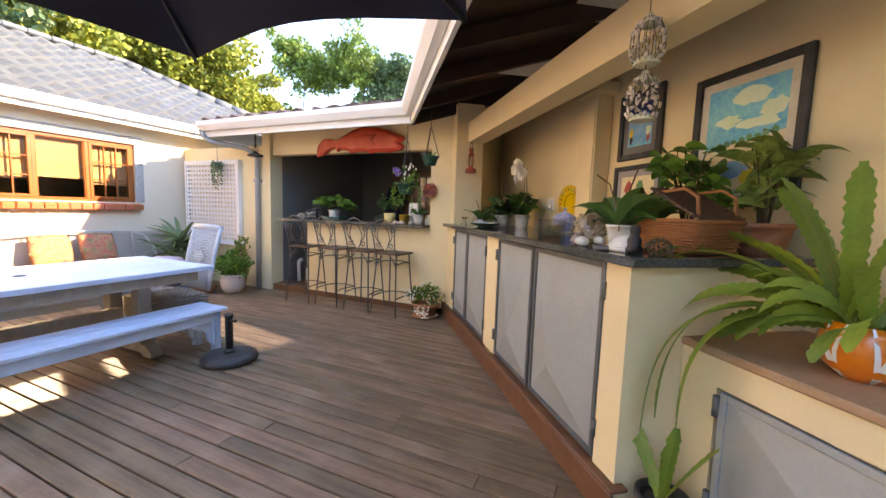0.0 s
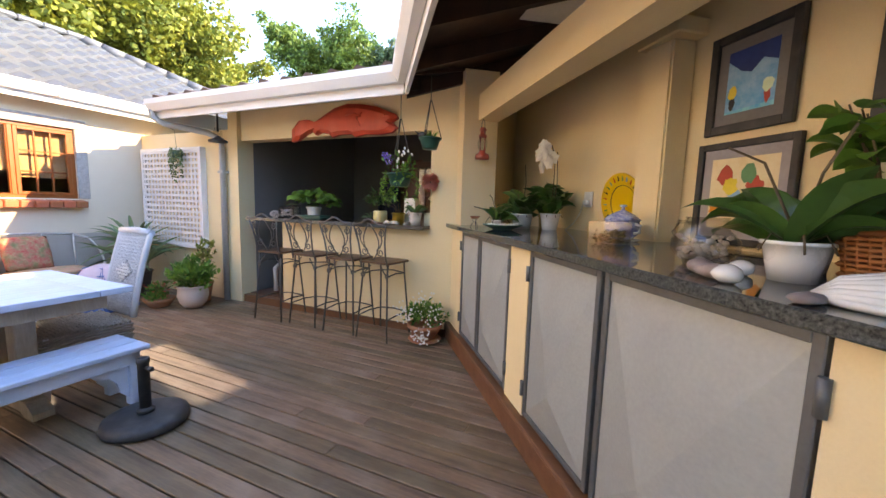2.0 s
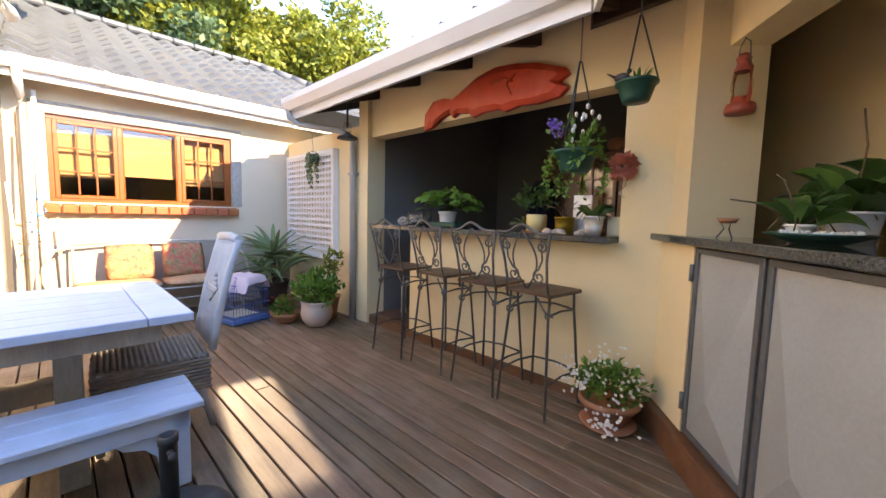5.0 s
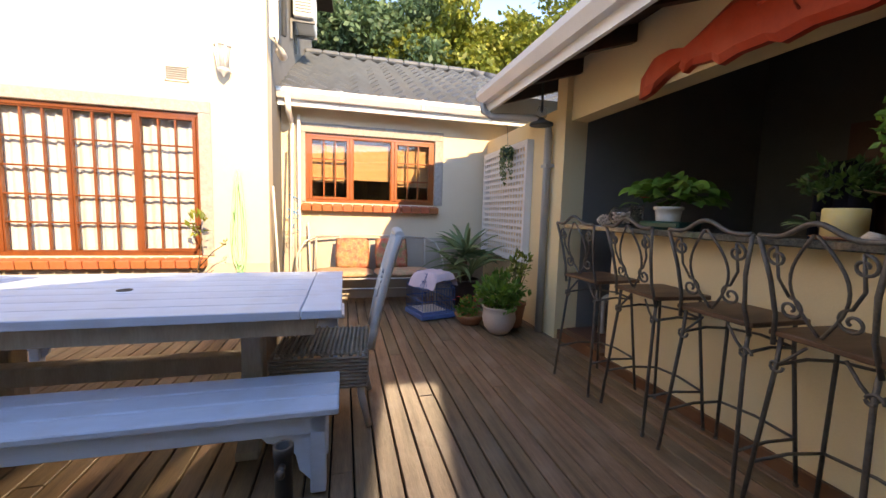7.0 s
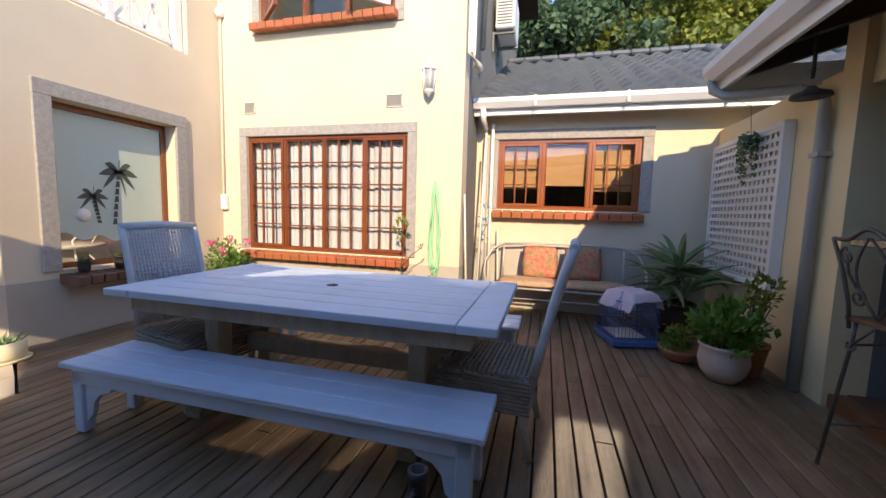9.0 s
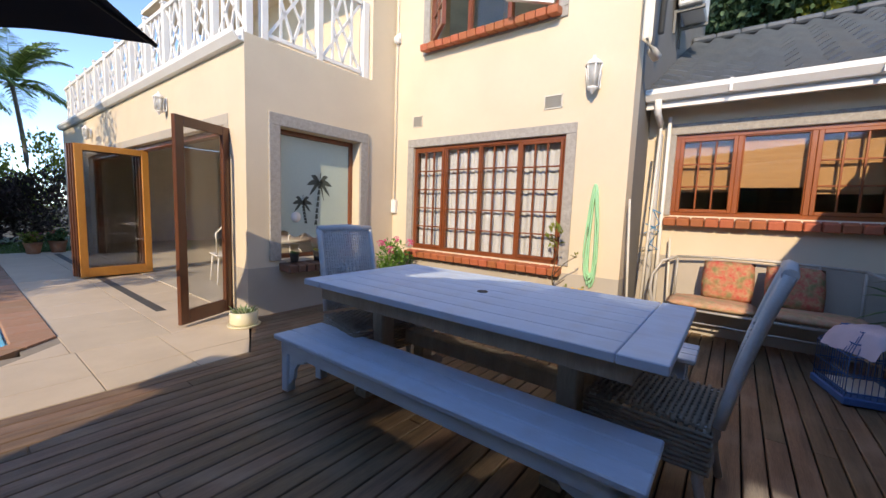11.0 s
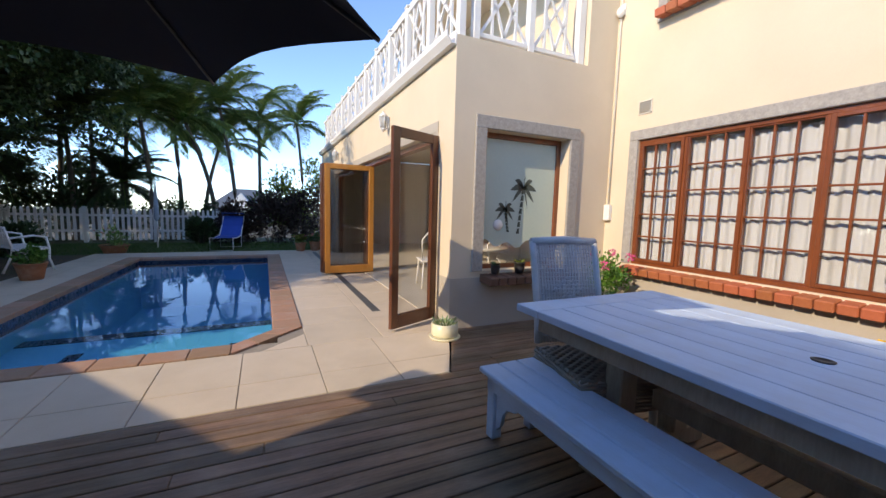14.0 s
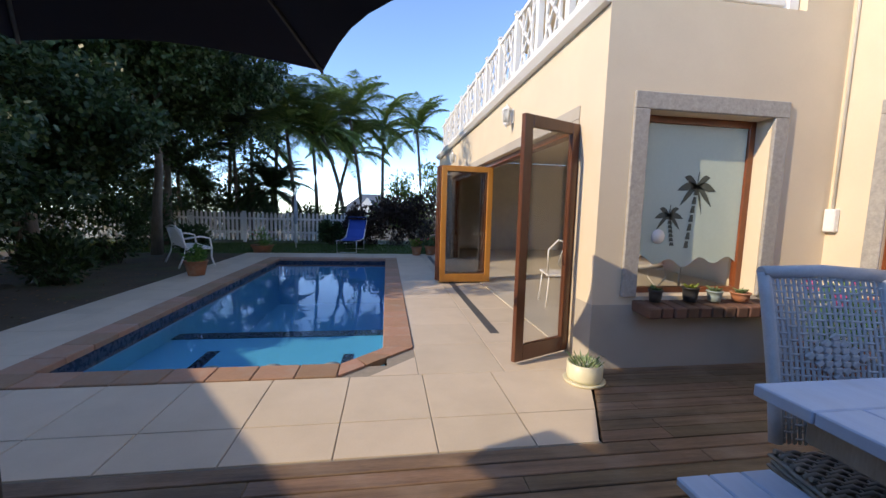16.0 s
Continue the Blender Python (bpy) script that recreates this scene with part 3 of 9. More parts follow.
struct("wall_pier", bm, M_PLASTER_BAR, "plastered pier with a small capital")
bm = bmnew()
box(bm, 0.05, 0.07, 1.186, 0.42, 0.40, 2.62, M_C)
struct("counter_column", bm, M_PLASTER_BAR, "plastered column at the far end of the counter")
bm = bmnew()
box(bm, 0.42, 0.21, 2.165, 5.35, 0.40, 2.40, M_C)
struct("roof_beam", bm, M_PLASTER_BAR, "ochre plastered beam carrying the roof")
bm = bmnew()
box(bm, 0.10, 0.0, 0.0, 3.60, 0.02, 0.145, M_C, 0.004)
box(bm, 0.10, 0.0, 0.145, 3.60, 0.09, 0.165, M_C, 0.004)
struct("counter_kick", bm, M_KICK, "varnished brown kick board along the counter")

# low ledge beyond the counter's end
bm = bmnew()
wall_with_holes(bm, "y", 0.34, 0.685, 3.565, 6.5, 0.0, 0.80, [(3.74, 4.9, 0.08, 0.68)])
bmesh.ops.transform(bm, matrix=M_C, verts=bm.verts)
struct("ledge", bm, M_PLASTER_BAR, "ochre plastered low ledge beside the counter")
bm = bmnew()
box(bm, 3.565, 0.32, 0.80, 6.5, BACK - 0.003, 0.835, M_C, 0.008)
struct("ledge_top", bm, mat("terracotta_ledge_tile", (0.46, 0.28, 0.16), (0.34, 0.19, 0.105), 5, 0.6, 0.2, 60), "worn terracotta top of the ledge")

# close the place behind the camera
bm = bmnew()
box(bm, 6.5, 0.3, 0, 6.62, BACK, 1.6, M_C)
struct("end_wall", bm, M_PLASTER_BAR, "plastered wall closing the terrace")


# roofs: rolled tiles in courses, each course a stepped wavy sheet
def tile_sheet(name, origin, along, up, width, run, material, label, pitch=0.30, course=0.34, clip=None, amp=0.028):
    origin, along, up = Vector(origin), Vector(along).normalized(), Vector(up).normalized()
    nrm = along.cross(up).normalized()
    if nrm.z < 0:
        nrm = -nrm
    verts, faces = [], []
    per = 6
    nu, nv = int(width / pitch * per), int(math.ceil(run / course))
    for j in range(nv):
        base = len(verts)
        for e, (v, lift) in enumerate(((j * course, 0.035), (j * course, 0.055), ((j + 1) * course + 0.03, 0.0))):
            for i in range(nu + 1):
                u = i * pitch / per
                ph = 2 * math.pi * u / pitch
                w = amp * (math.sin(ph) + 0.3 * math.sin(2 * ph))
                w += 0.004 * noise.noise(Vector((u * 3, j * 1.7, e)))
                if e == 0:
                    w -= 0.03
                p = origin + along * u + up * v + nrm * (lift + w)
                verts.append(p)
        for e in range(2):
            for i in range(nu):
                if clip and not clip((i + 0.5) * pitch / per, (j + 0.5) * course):
                    continue
                a = base + e * (nu + 1) + i
                faces.append((a, a + 1, a + nu + 2, a + nu + 1))
    ob = new(name, pydata(name, verts, faces, material))
    return tagged(ob, label, kind=STRUCT)


RP = radians(26)
KR_RUN = 3.9
tile_sheet("kitchen_roof", (-6.98, 1.86, 2.61), (0, 1, 0), (-math.cos(RP), 0, math.sin(RP)), 7.0, KR_RUN, M_ROOF,
           "slate grey rolled roof tiles over the kitchen", clip=lambda u, v: u < 7.0 - v * 0.9)
bm = bmnew()
rz = 2.61 + KR_RUN * math.sin(RP)
rx = -6.98 - KR_RUN * math.cos(RP)
for i in range(11):
    box(bm, rx - 0.13, 1.86 + i * 0.33, rz + 0.01, rx + 0.13, 1.86 + i * 0.33 + 0.345, rz + 0.11, bev=0.03)
hx0, hy0 = Vector((rx, 5.4, rz + 0.05)), Vector((-6.98, 8.86, 2.66))
for i in range(14):
    a, b2 = hx0.lerp(hy0, i / 14), hx0.lerp(hy0, (i + 1.08) / 14)
    tube(bm, [a, b2], 0.10, 7)
struct("ridge_tiles", bm, M_ROOF, "grey ridge and hip tiles")
bm = bmnew()
box(bm, -10.6, 1.86, 2.51, -7.025, 8.8, 2.57)
struct("kitchen_ceiling", bm, M_WHITE, "white boards under the kitchen eaves")


def gutter(bm, p, q, up=0.13, depth=0.12, back=None):
    """Square gutter with a rolled lip between p and q; back points to the wall."""
    p, q, back = Vector(p), Vector(q), Vector(back).normalized()
    z = Vector((0, 0, 1))
    prof = [(0, 0), (depth * 0.55, 0), (depth, up * 0.55), (depth, up), (depth - 0.012, up), (depth - 0.012, up * 0.6), (depth * 0.52, 0.012), (0.012, 0.012), (0.012, up), (0, up)]
    ring = [[bm.verts.new(e - back * a + z * b) for a, b in prof] for e in (p, q)]
    n = len(prof)
    for k in range(n):
        bm.faces.new((ring[0][k], ring[0][(k + 1) % n], ring[1][(k + 1) % n], ring[1][k]))
    bm.faces.new(ring[0][::-1])
    bm.faces.new(ring[1])


bm = bmnew()
gutter(bm, (-6.98, 1.86, 2.52), (-6.98, 8.8, 2.52), 0.11, 0.11, (-1, 0, 0))
box(bm, -7.02, 1.86, 2.45, -6.985, 8.8, 2.57)
for y in (2.6, 3.6, 4.6):
    box(bm, -6.985, y - 0.012, 2.515, -6.865, y + 0.012, 2.64)
struct("kitchen_gutter", bm, M_WHITE, "white kitchen gutter and fascia")

# bar roof and counter roof meet at the inner corner IC
RS = radians(17)
IC = Vector((-2.50, 4.15, 0))
EZ = 2.50


def clip_bar(u, v):
    x, y = -6.02 + u, 4.13 + v * math.cos(RS)
    return x < -2.45 + (y - 4.13) * 0.55


tile_sheet("bar_roof", (-6.02, 4.13, EZ + 0.02), (1, 0, 0), (0, math.cos(RS), math.sin(RS)), 6.5, 4.4, M_ROOF_BROWN,
           "brown rolled roof tiles over the bar", clip=clip_bar)
o = M_R @ Vector((-1.20, -0.60, EZ + 0.02))
upv = RB * math.cos(RS) + Vector((0, 0, math.sin(RS)))
ic_s = (IC - M_R.translation).dot(RU)


def clip_ctr(u, v):
    return -1.20 + u > ic_s - (v * math.cos(RS)) * 0.55


tile_sheet("counter_roof", o, RU, upv, 6.5, 1.9, M_ROOF_BROWN, "brown rolled roof tiles over the counter", clip=clip_ctr)
ED = (IC - M_R.translation).dot(RB)     # depth of the counter's eave
bm = bmnew()
gutter(bm, (-6.02, 4.13, EZ - 0.10), (IC.x - 0.03, 4.13, EZ - 0.10), 0.13, 0.11, (0, 1, 0))
c0, c1 = M_R @ Vector((ic_s - 0.02, ED, EZ - 0.10)), M_R @ Vector((5.35, ED, EZ - 0.10))
gutter(bm, c0, c1, 0.13, 0.11, RB)
struct("terrace_gutter", bm, M_WHITE, "white gutter round the terrace roof")
bm = bmnew()
box(bm, -6.02, 4.135, EZ - 0.18, IC.x, 4.165, EZ + 0.02)
box(bm, -6.02, 4.165, EZ - 0.18, -5.985, 5.3, EZ + 0.02)
box(bm, ic_s, ED + 0.005, EZ - 0.18, 5.35, ED + 0.035, EZ + 0.02, M_R)
struct("fascia", bm, M_WHITE, "white fascia board under the gutter")

# underside of the terrace roofs: dark boards on rafters
bm = bmnew()
sl = math.tan(RS)
v = [(-5.98, 4.17), (-2.4, 4.17), (0.4, 8.1), (-5.98, 8.1)]
a = [bm.verts.new((x, y, EZ - 0.02 + (y - 4.17) * sl)) for x, y in v]
b = [bm.verts.new((x, y, EZ + 0.01 + (y - 4.17) * sl)) for x, y in v]
bm.faces.new(a[::-1])
bm.faces.new(b)
for k in range(4):
    bm.faces.new((a[k], a[(k + 1) % 4], b[(k + 1) % 4], b[k]))
v = [(ic_s, ED + 0.04), (5.34, ED + 0.04), (5.34, 1.25), (-0.6, 1.25)]
a = [bm.verts.new(M_R @ Vector((x, y, EZ - 0.02 + (y - ED) * sl))) for x, y in v]
b = [bm.verts.new(M_R @ Vector((x, y, EZ + 0.01 + (y - ED) * sl))) for x, y in v]
bm.faces.new(a[::-1])
bm.faces.new(b)
for k in range(4):
    bm.faces.new((a[k], a[(k + 1) % 4], b[(k + 1) % 4], b[k]))
struct("terrace_ceiling", bm, M_RAFTER, "dark red-brown boards under the terrace roof")
ctr_rafters = [0.3 + i * 0.72 for i in range(8)]
for s in ctr_rafters:
    bm = bmnew()
    n = 10
    y0, y1 = ED + 0.04, 1.12
    vs = []
    for (y, z) in ((y0, EZ - 0.15), (y0, EZ - 0.022), (y1, EZ - 0.022 + (y1 - ED) * sl), (y1, EZ - 0.15 + (y1 - ED) * sl)):
        vs.append([bm.verts.new(M_R @ Vector((s + e, y, z))) for e in (-0.03, 0.03)])
    for k in range(4):
        bm.faces.new((vs[k][0], vs[k][1], vs[(k + 1) % 4][1], vs[(k + 1) % 4][0]))
    bm.faces.new([q[0] for q in vs])
    bm.faces.new([q[1] for q in vs][::-1])
    struct("rafter", bm, M_RAFTER, "dark stained roof rafter")
for i in range(6):
    bm = bmnew()
    x = -5.8 + i * 0.66
    vs = []
    for (y, z) in ((4.17, EZ - 0.15), (4.17, EZ - 0.022), (7.0, EZ - 0.022 + 2.83 * sl), (7.0, EZ - 0.15 + 2.83 * sl)):
        vs.append([bm.verts.new((x + e, y, z)) for e in (-0.03, 0.03)])
    for k in range(4):
        bm.faces.new((vs[k][0], vs[k][1], vs[(k + 1) % 4][1], vs[(k + 1) % 4][0]))
    bm.faces.new([q[0] for q in vs])
    bm.faces.new([q[1] for q in vs][::-1])
    struct("rafter", bm, M_RAFTER, "dark stained roof rafter")
bm = bmnew()
for s, d in ((2.30, 0.30), (3.35, -0.05), (1.25, 0.15), (4.2, 0.3)):
    box(bm, s, d, EZ - 0.035 + (d - ED) * sl, s + 0.5, d + 0.42, EZ - 0.028 + (d - ED) * sl)
bmesh.ops.transform(bm, matrix=M_R, verts=bm.verts)
struct("ceiling_board", bm, M_CEIL, "pale ceiling boards between the rafters")

# granite tops
bm = bmnew()
box(bm, 0.425, -0.012, 1.147, 3.63, BACK - 0.003, 1.187, M_C, 0.006)
box(bm, 0.05, -0.012, 1.147, 0.425, 0.068, 1.187, M_C, 0.006)
struct("counter_top", bm, M_GRANITE, "polished speckled black granite worktop")
bm = bmnew()
box(bm, -5.0, 4.55, 1.112, -2.505, 4.98, 1.152, bev=0.006)
struct("bar_top", bm, M_GRANITE, "dark granite bar top")

# pool: shell, water, coping, paving
PXA, PXB, PYA, PYB = -2.50, 0.12, -8.35, -1.68     # inner edges
CUT = 0.36


def pool_outline(g):
    """Pool outline grown by g, with the corner at the house side cut."""
    return [(PXA - g, PYA - g), (PXB + g, PYA - g), (PXB + g, PYB + g), (PXA + CUT - g * 0.4, PYB + g), (PXA - g, PYB - CUT + g * 0.4)]


M_POOL = mat("blue_pool_plaster", (0.07, 0.42, 0.64), (0.055, 0.36, 0.57), 1.5, 0.5, 0.0, 40)
M_MOSAIC = mat("navy_mosaic", (0.012, 0.022, 0.05), (0.03, 0.05, 0.09), 30, 0.2, 0.3, 60)
bm = bmnew()
top = [bm.verts.new((x, y, -0.03)) for x, y in pool_outline(0.0)]
bot = [bm.verts.new((x, y, -1.15)) for x, y in pool_outline(0.0)]
for k in range(5):
    bm.faces.new((top[k], top[(k + 1) % 5], bot[(k + 1) % 5], bot[k]))
bm.faces.new(bot)
box(bm, PXA + 0.01, -3.55, -1.14, PXB - 0.01, PYB - 0.01, -0.38)
struct("pool_shell", bm, M_POOL, "blue plastered swimming pool")
bm = bmnew()
ol = pool_outline(-0.004)
for k in range(5):
    (xa, ya), (xb, yb) = ol[k], ol[(k + 1) % 5]
    f = [bm.verts.new(p) for p in ((xa, ya, -0.035), (xb, yb, -0.035), (xb, yb, -0.19), (xa, ya, -0.19))]
    bm.faces.new(f)
box(bm, PXA + 0.01, -3.75, -0.39, PXB - 0.01, -3.54, -0.37)
box(bm, PXA + 0.35, -2.9, -0.382, PXA + 0.47, -2.3, -0.374)
box(bm, PXB - 0.75, -3.1, -0.382, PXB - 0.62, -2.0, -0.374)
struct("pool_mosaic", bm, M_MOSAIC, "dark blue mosaic band along the pool edge")
M_WATER = bpy.data.materials.new("pool_water")
M_WATER.use_nodes = True
n, l = M_WATER.node_tree.nodes, M_WATER.node_tree.links
gl, tr, ms = n.new("ShaderNodeBsdfGlossy"), n.new("ShaderNodeBsdfTransparent"), n.new("ShaderNodeMixShader")
tr.inputs["Color"].default_value = (0.86, 0.97, 1.0, 1)
gl.inputs["Roughness"].default_value = 0.01
wv, wb = n.new("ShaderNodeTexNoise"), n.new("ShaderNodeBump")
wv.inputs["Scale"].default_value, wv.inputs["Detail"].default_value = 2.2, 2
wb.inputs["Strength"].default_value, wb.inputs["Distance"].default_value = 0.12, 0.03
wt = n.new("ShaderNodeTexCoord")
l.new(wt.outputs["Object"], wv.inputs["Vector"])
l.new(wv.outputs["Fac"], wb.inputs["Height"])
l.new(wb.outputs[0], gl.inputs["Normal"])
l.new(gloss_factor(n, l, 0.02, wb.outputs[0]), ms.inputs["Fac"])
l.new(tr.outputs[0], ms.inputs[1])
l.new(gl.outputs[0], ms.inputs[2])
l.new(ms.outputs[0], n["Material Output"].inputs["Surface"])
bm = bmnew()
bm.faces.new([bm.verts.new((x, y, -0.10)) for x, y in pool_outline(-0.006)])
water = struct("water", bm, M_WATER, "clear still blue pool water")
water.visible_shadow = False

# ---- windows and doors ----
def sash(name, parent, at, w, h, cols, rows, material, stile=0.055, bar=0.022, thick=0.05, glass=None, m_turn=None, rail_b=None):
    """A glazed sash in its own x-z plane: frame, glazing bars and one pane each."""
    m = at if m_turn is None else at @ m_turn
    rb = rail_b or stile
    bm = bmnew()
    box(bm, 0, -thick / 2, 0, stile, thick / 2, h, bev=0.004)
    box(bm, w - stile, -thick / 2, 0, w, thick / 2, h, bev=0.004)
    box(bm, stile, -thick / 2, 0, w - stile, thick / 2, rb, bev=0.004)
    box(bm, stile, -thick / 2, h - stile, w - stile, thick / 2, h, bev=0.004)
    f = part(name, bm, material, parent, m=m)
    cw, ch = (w - 2 * stile) / cols, (h - stile - rb) / rows
    bm = bmnew()
    for i in range(1, cols):
        box(bm, stile + i * cw - bar / 2, -thick * 0.35, rb, stile + i * cw + bar / 2, thick * 0.35, h - stile, bev=0.003)
    for j in range(1, rows):
        box(bm, stile, -thick * 0.30, rb + j * ch - bar / 2, w - stile, thick * 0.30, rb + j * ch + bar / 2, bev=0.003)
    if cols * rows > 1:
        part("glazing_bars", bm, material, f)
    else:
        bm.free()
    bm = bmnew()
    box(bm, 0, -0.002, 0, cw, 0.002, ch)
    pane = mesh_of(bm, "pane", glass or M_GLASS)
    for i in range(cols):
        for j in range(rows):
            p = piece("pane", pane, f, Matrix.Translation((stile + i * cw, 0, rb + j * ch)))
            p.visible_shadow = False
    return f


def band(axis, at, a0, a1, z0, z1, w, proud, material, label, sides="ltrb"):
    bm = bmnew()
    rects = []
    if "t" in sides:
        rects.append((a0 - w, a1 + w, z1, z1 + w))
    if "b" in sides:
        rects.append((a0 - w, a1 + w, z0 - w, z0))
    if "l" in sides:
        rects.append((a0 - w, a0, z0, z1))
    if "r" in sides:
        rects.append((a1, a1 + w, z0, z1))
    for u0, u1, v0, v1 in rects:
        if axis == "x":
            box(bm, at, u0, v0, at + proud, u1, v1, bev=0.006)
        else:
            box(bm, u0, at, v0, u1, at + proud, v1, bev=0.006)
    return struct("window_surround", bm, material, label)


def brick_sill(parent, axis, at, a0, a1, z, n, material, depth=0.15, tilt=8, height=0.085):
    w = (a1 - a0) / n
    bm = bmnew()
    box(bm, -w / 2 + 0.005, -0.05, -height / 2, w / 2 - 0.005, depth, height / 2, bev=0.009)
    me = mesh_of(bm, "brick", material)
    for i in range(n):
        a = a0 + (i + 0.5) * w
        jig = random.uniform(-0.004, 0.004)
        if axis == "x":
            m = Matrix.Translation((at + jig, a, z)) @ Matrix.Rotation(radians(-90), 4, "Z") @ Matrix.Rotation(radians(-tilt), 4, "X")
        else:
            m = Matrix.Translation((a, at + jig, z)) @ Matrix.Rotation(radians(-tilt), 4, "X")
        piece("brick", me, parent, m)


# dining window
win = thing("window_1", "large varnished timber window with small panes", "window", kind=STRUCT)
bm = bmnew()
x0, x1 = WX - 0.10, WX - 0.02
box(bm, x0, -1.03, 0.70, x1, 1.20, 0.74, bev=0.004)
box(bm, x0, -1.03, 2.105, x1, 1.20, 2.15, bev=0.004)
for y in (-1.03, -0.495, 0.065, 0.62, 1.17):
    box(bm, x0, y, 0.74, x1, y + 0.03, 2.105, bev=0.004)
part("window_frame", bm, M_FRAME, win)
TX = Matrix.Rotation(radians(90), 4, "Z")
for i, y in enumerate((-1.0, -0.465, 0.095, 0.65)):
    w = (0.505, 0.53, 0.525, 0.52)[i]
    sash("sash", win, Matrix.Translation((WX - 0.05 + (0.02 if i in (0, 3) else -0.005), y, 0.74)) @ TX, w, 1.365, 3, 5, M_FRAME, 0.034 if i in (0, 3) else 0.014, 0.017)
band("x", WX, -1.03, 1.20, 0.70, 2.15, 0.115, 0.02, M_STUCCO, "taupe stucco band round the dining window", "ltr")
sill = thing("window_sill", "red brick sill under the dining window", "sill", kind=STRUCT)
brick_sill(sill, "x", WX - 0.02, -1.08, 1.25, 0.645, 18, M_BRICK)
verts, faces = [], []
for (ya, yb) in ((-1.0, -0.02), (-0.05, 0.58), (0.55, 1.17)):
    base = len(verts)
    n = 60
    for j in range(9):
        z = 0.72 + j * 0.17
        for i in range(n + 1):
            u = i / n
            x = WX - 0.125 + 0.012 * math.sin(u * 75 * (yb - ya) + 0.9 * math.sin(u * 11 + j * 0.12)) + 0.007 * math.sin(u * 17 + j * 0.2)
            verts.append((x, ya + (yb - ya) * u, z))
    for j in range(8):
        for i in range(n):
            a = base + j * (n + 1) + i
            faces.append((a, a + 1, a + n + 2, a + n + 1))
tagged(new("curtain", pydata("curtain", verts, faces, M_CURTAIN, True)), "gathered white voile curtain behind the dining window", "curtain")

# kitchen window
win = thing("window_2", "varnished timber kitchen window with bamboo blinds", "window", kind=STRUCT)
bm = bmnew()
x0, x1 = KX - 0.10, KX - 0.02
box(bm, x0, 2.14, 1.31, x1, 3.87, 1.35, bev=0.004)
box(bm, x0, 2.14, 2.165, x1, 3.87, 2.21, bev=0.004)
for y in (2.14, 2.70, 3.26, 3.825):
    box(bm, x0, y, 1.35, x1, y + 0.045, 2.165, bev=0.004)
part("window_frame", bm, M_FRAME_ORANGE, win)
sash("sash", win, Matrix.Translation((KX - 0.035, 2.185, 1.35)) @ TX, 0.515, 0.815, 3, 3, M_FRAME_ORANGE, 0.038, 0.017)
sash("sash", win, Matrix.Translation((KX - 0.055, 2.745, 1.35)) @ TX, 0.515, 0.815, 1, 1, M_FRAME_ORANGE, 0.012)
sash("sash", win, Matrix.Translation((KX - 0.035, 3.305, 1.35)) @ TX, 0.52, 0.815, 3, 3, M_FRAME_ORANGE, 0.038, 0.017)
band("x", KX, 2.14, 3.87, 1.31, 2.21, 0.12, 0.02, M_STUCCO, "taupe stucco band round the kitchen window", "ltr")
sill = thing("window_sill", "red brick sill under the kitchen window", "sill", kind=STRUCT)
brick_sill(sill, "x", KX - 0.02, 2.09, 3.92, 1.255, 14, M_BRICK)
for k, (ya, yb, zb) in enumerate(((2.18, 2.71, 1.57), (2.73, 3.27, 1.61), (3.29, 3.84, 1.55))):
    bm = bmnew()
    for j in range(int((2.17 - zb) / 0.016)):
        z = 2.17 - j * 0.016
        box(bm, KX - 0.125, ya, z - 0.014, KX - 0.115, yb, z)
    solid("roller_blind", bm, M_BLIND, "half-lowered bamboo slat blind in the kitchen window", "blind", "kitchen blinds")

# upstairs window
win = thing("window_3", "open varnished upstairs window", "window", kind=STRUCT)
bm = bmnew()
x0, x1 = WX - 0.10, WX - 0.02
box(bm, x0, -0.80, 3.50, x1, 1.02, 3.55, bev=0.004)
box(bm, x0, -0.80, 4.65, x1, 1.02, 4.70, bev=0.004)
for y in (-0.80, -0.20, 0.38, 0.97):
    box(bm, x0, y, 3.55, x1, y + 0.05, 4.65, bev=0.004)
part("window_frame", bm, M_FRAME, win)
sash("sash", win, Matrix.Translation((WX - 0.02, -0.75, 3.55)) @ Matrix.Rotation(radians(52), 4, "Z"), 0.55, 1.1, 2, 4, M_FRAME, 0.05)
sash("sash", win, Matrix.Translation((WX - 0.055, -0.15, 3.55)) @ TX, 0.53, 1.1, 1, 1, M_FRAME, 0.012)
sash("sash", win, Matrix.Translation((WX + 0.02, 0.96, 3.55)) @ Matrix.Rotation(radians(-48), 4, "Z"), 0.53, 1.1, 2, 4, M_WHITE, 0.05)
band("x", WX, -0.80, 1.02, 3.50, 4.70, 0.11, 0.02, M_STUCCO, "taupe stucco band round the upstairs window")
sill = thing("window_sill", "red brick sill under the upstairs window", "sill", kind=STRUCT)
brick_sill(sill, "x", WX + 0.01, -0.85, 1.07, 3.455, 15, M_BRICK)

# garden room window with frosted film and palm cut-outs
win = thing("window_4", "large fixed window with frosted film and palm motif", "window", kind=STRUCT)
bm = bmnew()
for q in ((-5.74, 0.62, -5.68, 2.15), (-4.64, 0.62, -4.58, 2.15), (-5.68, 0.62, -4.64, 0.67), (-5.68, 2.09, -4.64, 2.15)):
    box(bm, q[0], PY - 0.20, q[1], q[2], PY - 0.14, q[3], bev=0.004)
part("window_frame", bm, M_FRAME, win)
bm = bmnew()
box(bm, -5.68, PY - 0.175, 0.67, -4.64, PY - 0.169, 2.09)
g = part("pane", bm, M_GLASS, win)
g.visible_shadow = False
bm = bmnew()
n = 40
lo = []
